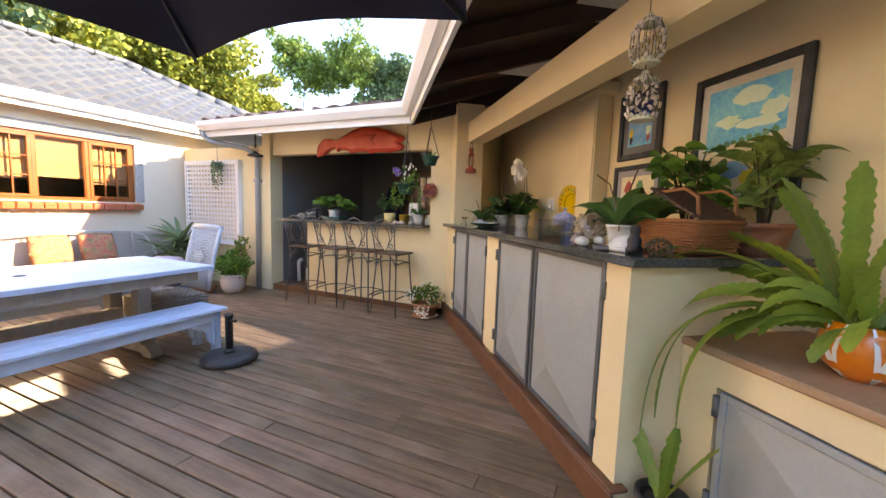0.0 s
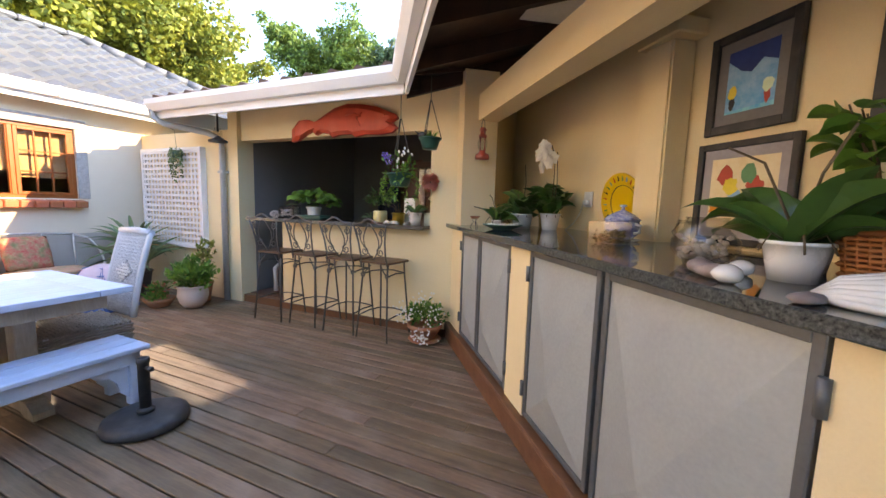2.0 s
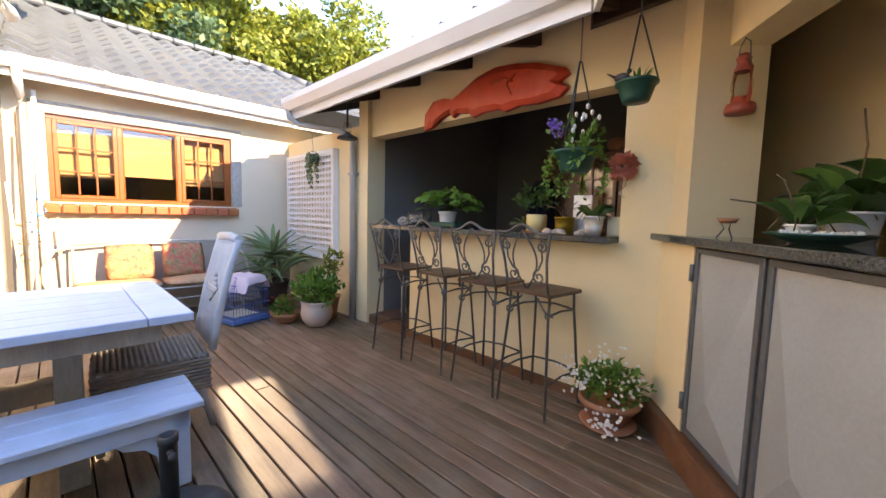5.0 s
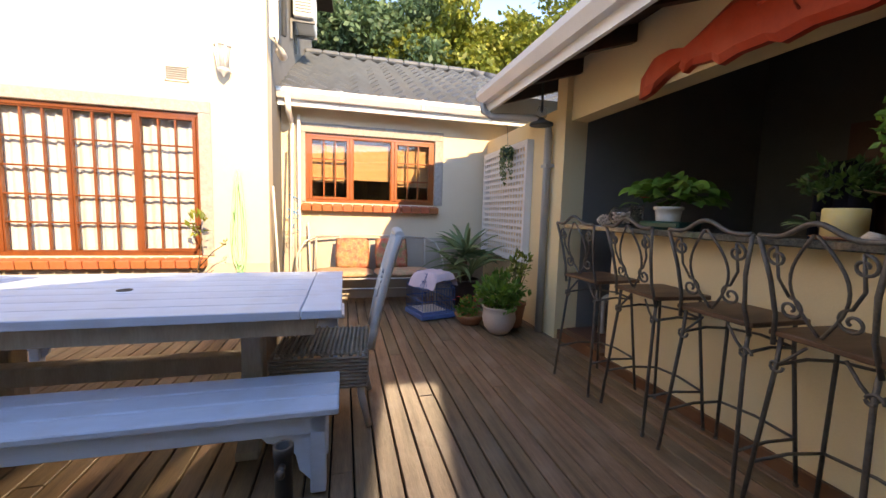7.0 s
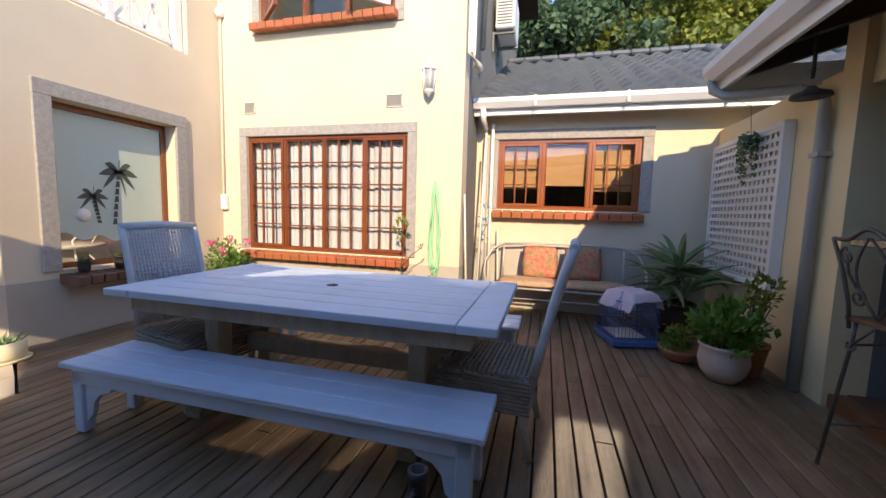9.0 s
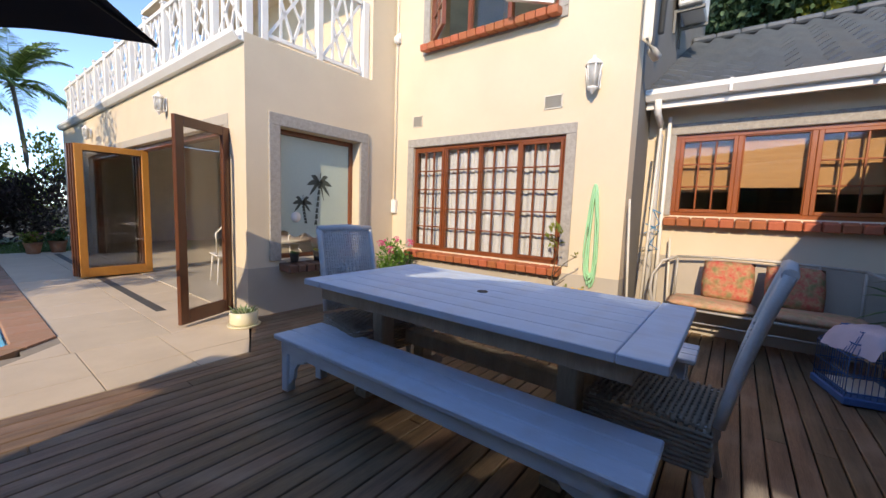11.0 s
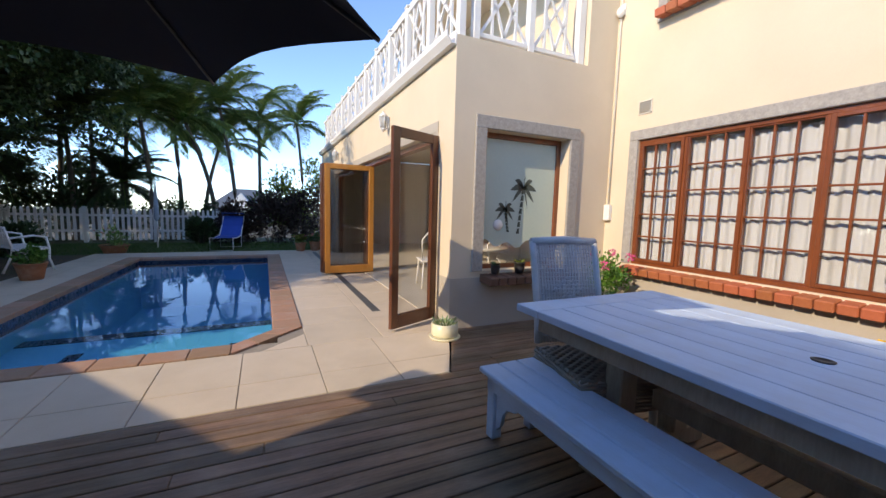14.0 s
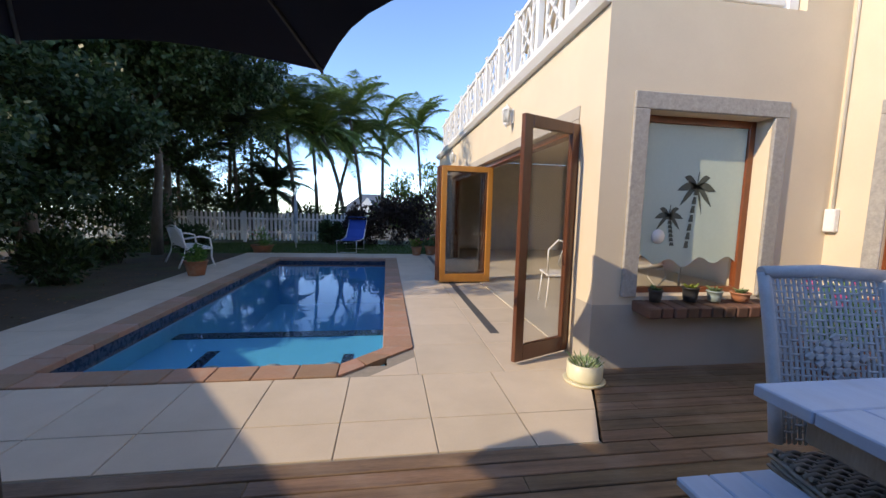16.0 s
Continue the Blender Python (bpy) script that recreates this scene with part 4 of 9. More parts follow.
for i in range(n + 1):
    x = -5.68 + 1.04 * i / n
    lo.append((x, 0.90 + 0.035 * math.sin(i * 0.55) + 0.02 * math.sin(i * 0.21)))
prism(bm, [(-4.64, 2.09), (-5.68, 2.09)] + lo, 0.003, Matrix.Translation((0, PY - 0.162, 0)) @ Matrix.Rotation(radians(90), 4, "X"))
part("frosted_film", bm, M_FROST, win, "pale green frosted film")
M_PALMCUT = mat("dark_clear_glass", (0.09, 0.11, 0.09), None, 3, 0.1, 0.0)


def palm_cut(cx, cz, h, r, lean):
    """A flat palm silhouette in the x-z plane."""
    bm = bmnew()
    rot = Matrix.Translation((0, PY - 0.158, 0)) @ Matrix.Rotation(radians(90), 4, "X")
    for k in range(7):
        t0, t1 = k / 7, (k + 0.8) / 7
        prism(bm, [(cx + lean * t0 - 0.022, cz + h * t0), (cx + lean * t0 + 0.022, cz + h * t0), (cx + lean * t1 + 0.014, cz + h * t1), (cx + lean * t1 - 0.014, cz + h * t1)], 0.0012, rot)
    tx, tz = cx + lean, cz + h
    for a in (8, 48, 95, 130, 172, 215, -35, 250):
        pts_up, pts_dn = [], []
        for i in range(7):
            t = i / 6
            x = tx + math.cos(radians(a)) * r * t
            z = tz + math.sin(radians(a)) * r * t - 0.35 * r * t * t
            w = 0.032 * math.sin(math.pi * min(1, t * 0.9 + 0.08)) * (r / 0.17)
            pts_up.append((x, z + w))
            pts_dn.append((x, z - w))
        prism(bm, pts_up + pts_dn[::-1], 0.0012, rot)
    part("palm_motif", bm, M_PALMCUT, win, "dark clear palm silhouette")


palm_cut(-5.16, 1.02, 0.55, 0.19, -0.06)
palm_cut(-5.02, 1.04, 0.27, 0.14, 0.05)
bm = bmnew()
lathe(bm, [(0.0, 0), (0.065, 0), (0.065, 0.0012), (0.0, 0.0012)], 24, (-4.88, PY - 0.158, 1.12), Matrix.Rotation(radians(90), 4, "X"))
part("round_sticker", bm, M_WHITE, win, "small round white sticker")
band("y", PY, -5.74, -4.58, 0.62, 2.15, 0.135, 0.03, M_STUCCO, "rough grey stucco band round the garden window", "ltr")
sill = thing("window_sill", "dark brick shelf under the garden room window", "sill", kind=STRUCT)
brick_sill(sill, "y", PY - 0.03, -5.80, -4.56, 0.545, 11, M_DARKBRICK, 0.26, 3, 0.09)

# things inside the garden room seen through the clear strip
def white_chair(at, turn):
    c = thing("indoor_chair", "white metal scroll chair inside the garden room", "chair", pose(*at, 0, 0, turn), "white indoor chairs")
    bm = bmnew()
    tube(bm, [(-0.22, -0.2, 0.45), (-0.24, -0.24, 0.8), (-0.12, -0.26, 0.94), (0, -0.25, 0.90), (0.12, -0.26, 0.94), (0.24, -0.24, 0.8), (0.22, -0.2, 0.45)], 0.014, 6)
    for s in (-1, 1):
        tube(bm, [(0.0, -0.22, 0.5), (s * 0.1, -0.24, 0.62), (s * 0.06, -0.25, 0.78), (0, -0.25, 0.9)], 0.008, 6)
    part("backrest", bm, M_WHITE, c)
    bm = bmnew()
    box(bm, -0.24, -0.24, 0.44, 0.24, 0.24, 0.47, bev=0.01)
    part("seat", bm, M_WHITE, c)
    for sx in (-1, 1):
        for sy in (-1, 1):
            bm = bmnew()
            tube(bm, [(sx * 0.2, sy * 0.2, 0.44), (sx * 0.23, sy * 0.23, 0.012)], 0.012, 6)
            part("leg", bm, M_WHITE, c)


white_chair((-4.95, -2.2, 0.0), 10)
white_chair((-5.45, -2.15, 0.0), -15)
white_chair((-4.95, -3.6, 0.0), 170)
tb = thing("indoor_table", "white round table inside the garden room", "table", pose(-5.3, -2.9, 0.0))
bm = bmnew()
lathe(bm, [(0, 0.71), (0.55, 0.71), (0.56, 0.73), (0.55, 0.75), (0, 0.75)], 32)
part("tabletop", bm, M_WHITE, tb)
bm = bmnew()
lathe(bm, [(0.2, 0.012), (0.2, 0.03), (0.05, 0.06), (0.04, 0.71)], 20)
part("pedestal", bm, M_WHITE, tb)


# glazed folding doors
def glazed_door(parent, m, w, h, material, name="door_leaf"):
    f = sash(name, parent, m, w, h, 1, 1, material, 0.095, 0.02, 0.045, M_GLASS, rail_b=0.14)
    bm = bmnew()
    box(bm, w - 0.075, -0.035, 0.98, w - 0.045, -0.023, 1.2, bev=0.004)
    tube(bm, [(w - 0.06, -0.035, 1.08), (w - 0.06, -0.07, 1.08), (w - 0.16, -0.07, 1.08)], 0.009, 8)
    part("door_handle", bm, M_STEEL_DARK, f, "dark metal lever handle")
    return f


d = thing("door_1", "open dark varnished glazed door standing ajar", "door", kind=STRUCT)
ang = math.degrees(math.atan2(0.27, 0.60))
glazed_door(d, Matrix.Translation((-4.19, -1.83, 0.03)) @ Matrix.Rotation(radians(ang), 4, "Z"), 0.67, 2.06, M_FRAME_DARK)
d = thing("folding_door", "varnished glazed doors folded open in a stack, front leaf coloured sunlit", "door", kind=STRUCT)
# Front leaf is coloured as sunlit, the ones behind dark as in shade.
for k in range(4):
    glazed_door(d, Matrix.Translation((-4.36 + 0.02 * k, -5.20 - 0.075 * k, 0.03)) @ Matrix.Rotation(radians(2 + k * 0.8), 4, "Z"), 0.92, 2.04, M_FRAME_SUNLIT if k == 0 else M_FRAME_DARK)
bm = bmnew()
box(bm, PX - 0.20, -8.6, 2.07, PX - 0.08, -1.95, 2.14, bev=0.005)
box(bm, PX - 0.20, -2.02, 0.0, PX - 0.08, -1.95, 2.07, bev=0.005)
box(bm, PX - 0.20, -8.6, 0.0, PX - 0.08, -8.53, 2.07, bev=0.005)
struct("door_frame", bm, M_FRAME, "varnished timber frame of the folding doors")
band("x", PX, -8.6, -1.95, 0.0, 2.14, 0.12, 0.012, M_PLINTH, "taupe painted band over the folding doors", "tr")
bm = bmnew()
box(bm, -9.4, -9.0, 0.0, -9.0, -3.5, 0.95, bev=0.01)
box(bm, -9.0, -9.0, 0.9, -8.95, -3.5, 0.95)
solid("sideboard", bm, M_WHITE, "low white sideboard along the garden room wall", "sideboard")
bm = bmnew()
box(bm, -9.39, -7.2, 1.3, -9.36, -6.2, 2.0, bev=0.008)
solid("wall_picture", bm, M_FRAME_DARK, "dark framed picture on the indoor wall", "picture")

# balcony railing
M_RAIL = M_WHITE


def rail_panel(parent, p, q, z0, z1, n_post=1):
    """One bay: posts, rails, a crossed diamond."""
    p, q = Vector(p), Vector(q)
    d = (q - p).normalized()
    w = (q - p).length
    m = Matrix.Translation((p.x, p.y, 0)) @ Matrix.Rotation(math.atan2(d.y, d.x), 4, "Z")
    bm = bmnew()
    box(bm, -0.04, -0.04, z0, 0.04, 0.04, z1 + 0.03, bev=0.006)
    box(bm, -0.05, -0.05, z1 + 0.03, 0.05, 0.05, z1 + 0.06, bev=0.008)
    part("post", bm, M_RAIL, parent, m=m)
    bm = bmnew()
    box(bm, 0.04, -0.03, z1 - 0.06, w - 0.04, 0.03, z1, bev=0.006)
    part("rail", bm, M_RAIL, parent, m=m)
    bm = bmnew()
    box(bm, 0.04, -0.025, z0 + 0.06, w - 0.04, 0.025, z0 + 0.11, bev=0.006)
    part("rail", bm, M_RAIL, parent, m=m)
    bm = bmnew()
    a, b = 0.06, w - 0.06
    zl, zh = z0 + 0.11, z1 - 0.06
    c, zc = w / 2, (zl + zh) / 2
    for x in (a + (b - a) * 0.24, a + (b - a) * 0.76):
        box(bm, x - 0.014, -0.014, zl, x + 0.014, 0.014, zh)
    for (u0, v0), (u1, v1) in (((a, zl), (b, zh)), ((a, zh), (b, zl)), ((c, zl), (a + (b - a) * 0.24, zc)), ((a + (b - a) * 0.24, zc), (c, zh)), ((c, zh), (a + (b - a) * 0.76, zc)), ((a + (b - a) * 0.76, zc), (c, zl))):
        L = math.hypot(u1 - u0, v1 - v0)
        t = Matrix.Translation(((u0 + u1) / 2, 0, (v0 + v1) / 2)) @ Matrix.Rotation(-math.atan2(v1 - v0, u1 - u0), 4, "Y")
        box(bm, -L / 2, -0.012, -0.015, L / 2, 0.012, 0.015, t)
    part("crossed_lattice", bm, M_RAIL, parent, m=m)


rail = thing("balcony_railing", "white timber balcony railing with crossed bars", "railing")
for i in range(12):
    y = -1.52 - i * 0.8
    rail_panel(rail, (PX - 0.08, y, 0), (PX - 0.08, y - 0.8, 0), 3.03, 3.98)
rail_panel(rail, (-4.46, PY - 0.10, 0), (-5.16, PY - 0.10, 0), 3.03, 4.05)
rail_panel(rail, (-5.16, PY - 0.10, 0), (-5.86, PY - 0.10, 0), 3.03, 4.05)
bm = bmnew()
box(bm, -5.94, PY - 0.14, 3.03, -5.84, PY - 0.06, 4.05, bev=0.006)
part("post", bm, M_RAIL, rail)
bm = bmnew()
gutter(bm, (PX + 0.0, PY, 2.93), (PX + 0.0, -11.2, 2.93), 0.12, 0.11, (-1, 0, 0))
struct("balcony_gutter", bm, M_WHITE, "white gutter along the balcony edge")
bm = bmnew()
box(bm, -6.405, PY - 0.28, 3.03, -5.95, PY, 6.4)
struct("wall_upper_return", bm, M_PLASTER, "cream upper wall beside the balcony")

# ---- terrace furniture ----
def plank_mesh(l, w, t, material, bev=0.004):
    bm = bmnew()
    box(bm, -w / 2, -l / 2, 0, w / 2, l / 2, t, bev=bev)
    return mesh_of(bm, "plank", material)


# dining table
tab = thing("dining_table", "weathered white-painted plank table with trestle legs", "table", pose(-4.26, 1.52, 0))
TW, TL, TZ = 1.12, 2.20, 0.73
pw = TW / 7
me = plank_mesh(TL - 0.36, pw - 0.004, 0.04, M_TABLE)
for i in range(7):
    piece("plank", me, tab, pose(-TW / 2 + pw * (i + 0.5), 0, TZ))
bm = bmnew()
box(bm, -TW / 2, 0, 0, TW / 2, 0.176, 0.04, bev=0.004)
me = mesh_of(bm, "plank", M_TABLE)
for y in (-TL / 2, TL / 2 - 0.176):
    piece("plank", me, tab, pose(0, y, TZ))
bm = bmnew()
for x in (-TW / 2 + 0.06, TW / 2 - 0.10):
    box(bm, x, -TL / 2 + 0.12, TZ - 0.09, x + 0.04, TL / 2 - 0.12, TZ - 0.001, bev=0.003)
for y in (-TL / 2 + 0.12, TL / 2 - 0.16):
    box(bm, -TW / 2 + 0.10, y, TZ - 0.09, TW / 2 - 0.10, y + 0.04, TZ - 0.001, bev=0.003)
part("apron", bm, M_TABLE_LEG, tab, "bare greyed timber apron")
for y in (-0.66, 0.66):
    for x in (-0.22, 0.22):
        bm = bmnew()
        box(bm, x - 0.06, y - 0.05, 0.09, x + 0.06, y + 0.05, TZ - 0.002, bev=0.008)
        part("leg", bm, M_TABLE_LEG, tab)
    bm = bmnew()
    prism(bm, [(-0.42, 0), (-0.30, 0), (-0.26, 0.025), (0.26, 0.025), (0.30, 0), (0.42, 0), (0.42, 0.04), (0.33, 0.095), (-0.33, 0.095), (-0.42, 0.04)], 0.10, Matrix.Translation((0, y + 0.05, 0.012)) @ Matrix.Rotation(radians(90), 4, "X"))
    part("foot", bm, M_TABLE_LEG, tab)
bm = bmnew()
box(bm, -0.05, -0.61, 0.30, 0.05, 0.61, 0.40, bev=0.008)
part("stretcher", bm, M_TABLE_LEG, tab)
bm = bmnew()
lathe(bm, [(0.0, 0), (0.034, 0), (0.036, 0.004), (0.026, 0.006), (0.024, 0.002), (0.0, 0.002)], 20, (0, 0, TZ + 0.0395))
part("umbrella_hole", bm, M_BLACK, tab, "dark umbrella hole cap")


def bench(at):
    b = thing("bench", "weathered white-painted plank bench with curved brackets", "bench", pose(*at), "benches at the table")
    L, W, H = 2.27, 0.385, 0.40
    pw = W / 3
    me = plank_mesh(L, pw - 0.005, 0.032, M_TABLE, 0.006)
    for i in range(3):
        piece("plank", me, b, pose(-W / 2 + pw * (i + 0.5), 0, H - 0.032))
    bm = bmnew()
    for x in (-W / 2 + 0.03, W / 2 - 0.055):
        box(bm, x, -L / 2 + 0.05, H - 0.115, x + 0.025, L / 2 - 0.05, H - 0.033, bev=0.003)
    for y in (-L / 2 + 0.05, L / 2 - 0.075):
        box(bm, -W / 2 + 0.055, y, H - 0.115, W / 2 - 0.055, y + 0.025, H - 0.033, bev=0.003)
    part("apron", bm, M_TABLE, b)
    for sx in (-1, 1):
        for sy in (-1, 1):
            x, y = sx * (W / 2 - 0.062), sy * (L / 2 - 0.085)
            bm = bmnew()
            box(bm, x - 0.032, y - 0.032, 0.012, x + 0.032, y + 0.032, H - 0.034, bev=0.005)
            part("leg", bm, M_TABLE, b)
            bm = bmnew()
            out = [(0, 0), (0.20, 0), (0.17, -0.035), (0.10, -0.055), (0.06, -0.10), (0.045, -0.17), (0, -0.22)]
            base = Matrix.Translation((x - 0.012, y - sy * 0.032, H - 0.115)) @ Matrix(((0, 0, 1, 0), (-sy, 0, 0, 0), (0, 1, 0, 0), (0, 0, 0, 1)))
            prism(bm, out, 0.024, base)
            part("bracket", bm, M_TABLE, b)
    return b


b1 = bench((-3.71, 1.475, 0))
copy_thing(b1, pose(-5.18, 1.50, 0))


def wicker_chair(name, m):
    c = thing(name, "white-washed wicker dining chair with a high back", "chair", m, "wicker chairs at the table")
    W, D, H = 0.50, 0.50, 0.44

    def back_at(u, t):
        """u across, t up the back, which leans and rolls over."""
        return Vector((u, -D / 2 - 0.02 - 0.10 * t - 0.05 * t * t, H + 0.02 + 0.63 * t))

    bm = bmnew()
    for i in range(41):
        u = -0.20 + 0.40 * i / 40
        tube(bm, [back_at(u, t / 6) + Vector((0, 0.003 * (-1) ** i, 0)) for t in range(7)], 0.0052, 4)
    for j in range(24):
        t = 0.03 + 0.94 * j / 23
        tube(bm, [back_at(-0.21 + 0.42 * i / 12, t) + Vector((0, 0.006 * (-1) ** (i + j), 0)) for i in range(13)], 0.005, 4)
    part("back_weave", bm, M_WICKER, c)
    bm = bmnew()
    for i in range(-3, 4):
        for j in range(-3, 4):
            if abs(i) + abs(j) <= 3:
                p = back_at(i * 0.032, 0.52 + j * 0.038)
                box(bm, -0.014, -0.006, -0.011, 0.014, 0.010, 0.011, Matrix.Translation(p + Vector((0, 0.012, 0))) @ Matrix.Rotation(radians(45 * ((i + j) % 2)), 4, "Y"), 0.003)
    part("diamond_weave", bm, M_WICKER, c, "diamond of thick woven cane")
    bm = bmnew()
    for s in (-1, 1):
        tube(bm, [back_at(s * 0.225, t / 6) for t in range(7)], 0.022, 8)
    tube(bm, [back_at(-0.235, 1.0), back_at(0, 1.02), back_at(0.235, 1.0)], 0.026, 8)
    part("back_frame", bm, M_WICKER, c)
    bm = bmnew()
    for i in range(20):
        y = -D / 2 + 0.01 + (D - 0.02) * i / 19
        tube(bm, [(-W / 2 + W * k / 14, y, H + 0.006 * (-1) ** (i + k)) for k in range(15)], 0.0095, 5)
    for k in range(14):
        x = -W / 2 + 0.018 + (W - 0.036) * k / 13
        tube(bm, [(x, -D / 2, H), (x, D / 2, H)], 0.006, 4)
    part("seat_weave", bm, M_WICKER_SEAT, c, "greyed woven cane seat")
    bm = bmnew()
    for j in range(9):
        z = H - 0.02 - j * 0.020
        ring = []
        for (xa, ya, xb, yb) in ((-1, -1, 1, -1), (1, -1, 1, 1), (1, 1, -1, 1), (-1, 1, -1, -1)):
            for k in range(8):
                t = k / 8
                g = 1.0 + 0.012 * (-1) ** (k + j)
                ring.append(((xa + (xb - xa) * t) * W / 2 * g, (ya + (yb - ya) * t) * D / 2 * g, z))
        tube(bm, ring, 0.0095, 4, closed=True)
    part("apron_weave", bm, M_WICKER_SEAT, c, "greyed woven cane apron")
    for sx in (-1, 1):
        for sy in (-1, 1):
            bm = bmnew()
            x, y = sx * (W / 2 - 0.03), sy * (D / 2 - 0.03)
            tube(bm, [(x, y, H), (x, y, 0.2), (x, y + sy * 0.045 * (1 if sy < 0 else 0.2), 0.012)], 0.024, 8, 0.018)
            part("leg", bm, M_WICKER, c)
    return c


ch = wicker_chair("wicker_chair", pose(-4.27, 2.52, 0, 0, 0, 176))
copy_thing(ch, pose(-4.14, 0.60, 0, 0, 0, -12))


def scroll(bm, c, r, turns, start, flip, plane, rad=0.006):
    pts = []
    n = int(18 * turns)
    for i in range(n + 1):
        t = i / n
        a = start + flip * 2 * math.pi * turns * t
        rr = r * (1 - 0.78 * t)
        pts.append(plane(c[0] + rr * math.cos(a), c[1] + rr * math.sin(a)))
    tube(bm, pts, rad, 6)


def bar_stool(m):
    s = thing("bar_stool", "wrought-iron bar stool with a wooden seat and scrolled back", "stool", m, "bar stools at the bar")
    H = 0.80
    bm = bmnew()
    prism(bm, [(-0.18, -0.17), (0.18, -0.17), (0.19, 0.17), (0.17, 0.19), (-0.17, 0.19), (-0.19, 0.17)], 0.022, Matrix.Translation((0, 0, H - 0.022)))
    bmesh.ops.bevel(bm, geom=bm.edges[:], offset=0.004, segments=1, affect="EDGES")
    part("seat", bm, M_SEAT, s, "dark worn wooden seat")

    def plane(u, t):
        return Vector((u, -0.17 - 0.20 * t, H + t))

    bm = bmnew()
    for k in (-1, 1):
        tube(bm, [plane(k * 0.165, -0.06), plane(k * 0.15, 0.06), plane(k * 0.16, 0.2), plane(k * 0.195, 0.37)], 0.009, 7)
    tube(bm, [plane(-0.195 + 0.39 * i / 16, 0.37 + 0.05 * math.sin(math.pi * i / 16) ** 2 - 0.02 * math.sin(math.pi * i / 8) ** 2) for i in range(17)], 0.010, 7)
    part("back_frame", bm, M_IRON, s)
    for k in (-1, 1):
        bm = bmnew()
        tube(bm, [plane(k * (0.005 + 0.085 * math.sin(math.pi * i / 12) ** 1.0), 0.02 + 0.36 * i / 12) for i in range(13)], 0.006, 6)
        scroll(bm, (k * 0.095, 0.10), 0.045, 1.4, math.pi / 2, k, plane)
        scroll(bm, (k * 0.13, 0.29), 0.040, 1.3, math.pi / 2, -k, plane)
        tube(bm, [plane(k * 0.095, 0.145), plane(k * 0.13, 0.21), plane(k * 0.13, 0.33)], 0.006, 6)
        part("back_scroll", bm, M_IRON, s, "curled wrought-iron scrollwork")
    for sx in (-1, 1):
        for sy in (-1, 1):
            bm = bmnew()
            tube(bm, [(sx * 0.15, sy * 0.14, H - 0.023), (sx * 0.15, sy * 0.15, H - 0.14), (sx * 0.19, sy * 0.20, 0.02)], 0.009, 7)
            ball(bm, (sx * 0.19, sy * 0.20, 0.024), 0.013, sub=1)
            leg = part("leg", bm, M_IRON, s)
    for z, g in ((0.24, 0.177), (0.66, 0.15)):
        for a, b in (((-g, -g * 1.05), (-g, g * 1.05)), ((g, -g * 1.05), (g, g * 1.05)), ((-g, g * 1.05), (g, g * 1.05))):
            bm = bmnew()
            tube(bm, [(a[0], a[1], z), ((a[0] + b[0]) / 2, (a[1] + b[1]) / 2, z + 0.015), (b[0], b[1], z)], 0.007, 6)
            part("stretcher", bm, M_IRON, s)
    for k in (-1, 1):
        bm = bmnew()
        tube(bm, [(k * 0.15, -0.15, H - 0.14), (k * 0.11, -0.15, H - 0.10), (k * 0.06, -0.14, H - 0.04)], 0.006, 6)
        scroll(bm, (k * 0.15, H - 0.14), 0.03, 1.0, 0, k, lambda u, t: Vector((u, -0.155, t)), 0.006)
        part("seat_scroll", bm, M_IRON, s)
    return s


st = bar_stool(pose(-4.27, 4.40, 0, 0, 0, 4))
for x, y, r in ((-3.78, 4.44, -3), (-3.30, 4.43, 2), (-2.86, 4.42, -4)):
    copy_thing(st, pose(x, y, 0, 0, 0, r))

# spare umbrella base with its tube
ub = thing("umbrella_base", "round black umbrella base with an empty tube", "umbrella base", pose(-3.27, 2.43, 0))
bm = bmnew()
lathe(bm, [(0.0, 0.012), (0.22, 0.012), (0.225, 0.03), (0.215, 0.055), (0.18, 0.068), (0.05, 0.078), (0.0, 0.078)], 40)
part("base_plate", bm, M_BLACK, ub)
bm = bmnew()
lathe(bm, [(0.030, 0.075), (0.030, 0.38), (0.034, 0.385), (0.034, 0.415), (0.024, 0.415), (0.024, 0.15), (0, 0.15)], 20)
lathe(bm, [(0.045, 0.078), (0.045, 0.10), (0.03, 0.11)], 20)
part("tube", bm, M_BLACK, ub)
bm = bmnew()
tube(bm, [(0.03, 0, 0.36), (0.065, 0, 0.36)], 0.012, 8)
ball(bm, (0.075, 0, 0.36), 0.018, sub=1)
part("knob", bm, M_BLACK, ub)

# open hexagonal umbrella
um = thing("garden_umbrella", "open navy hexagonal garden umbrella", "umbrella", pose(-1.52, 0.40, 0, 0, 0, 4))
UR, UZ0, UZ1 = 1.42, 2.07, 2.62
bm = bmnew()
n = 8
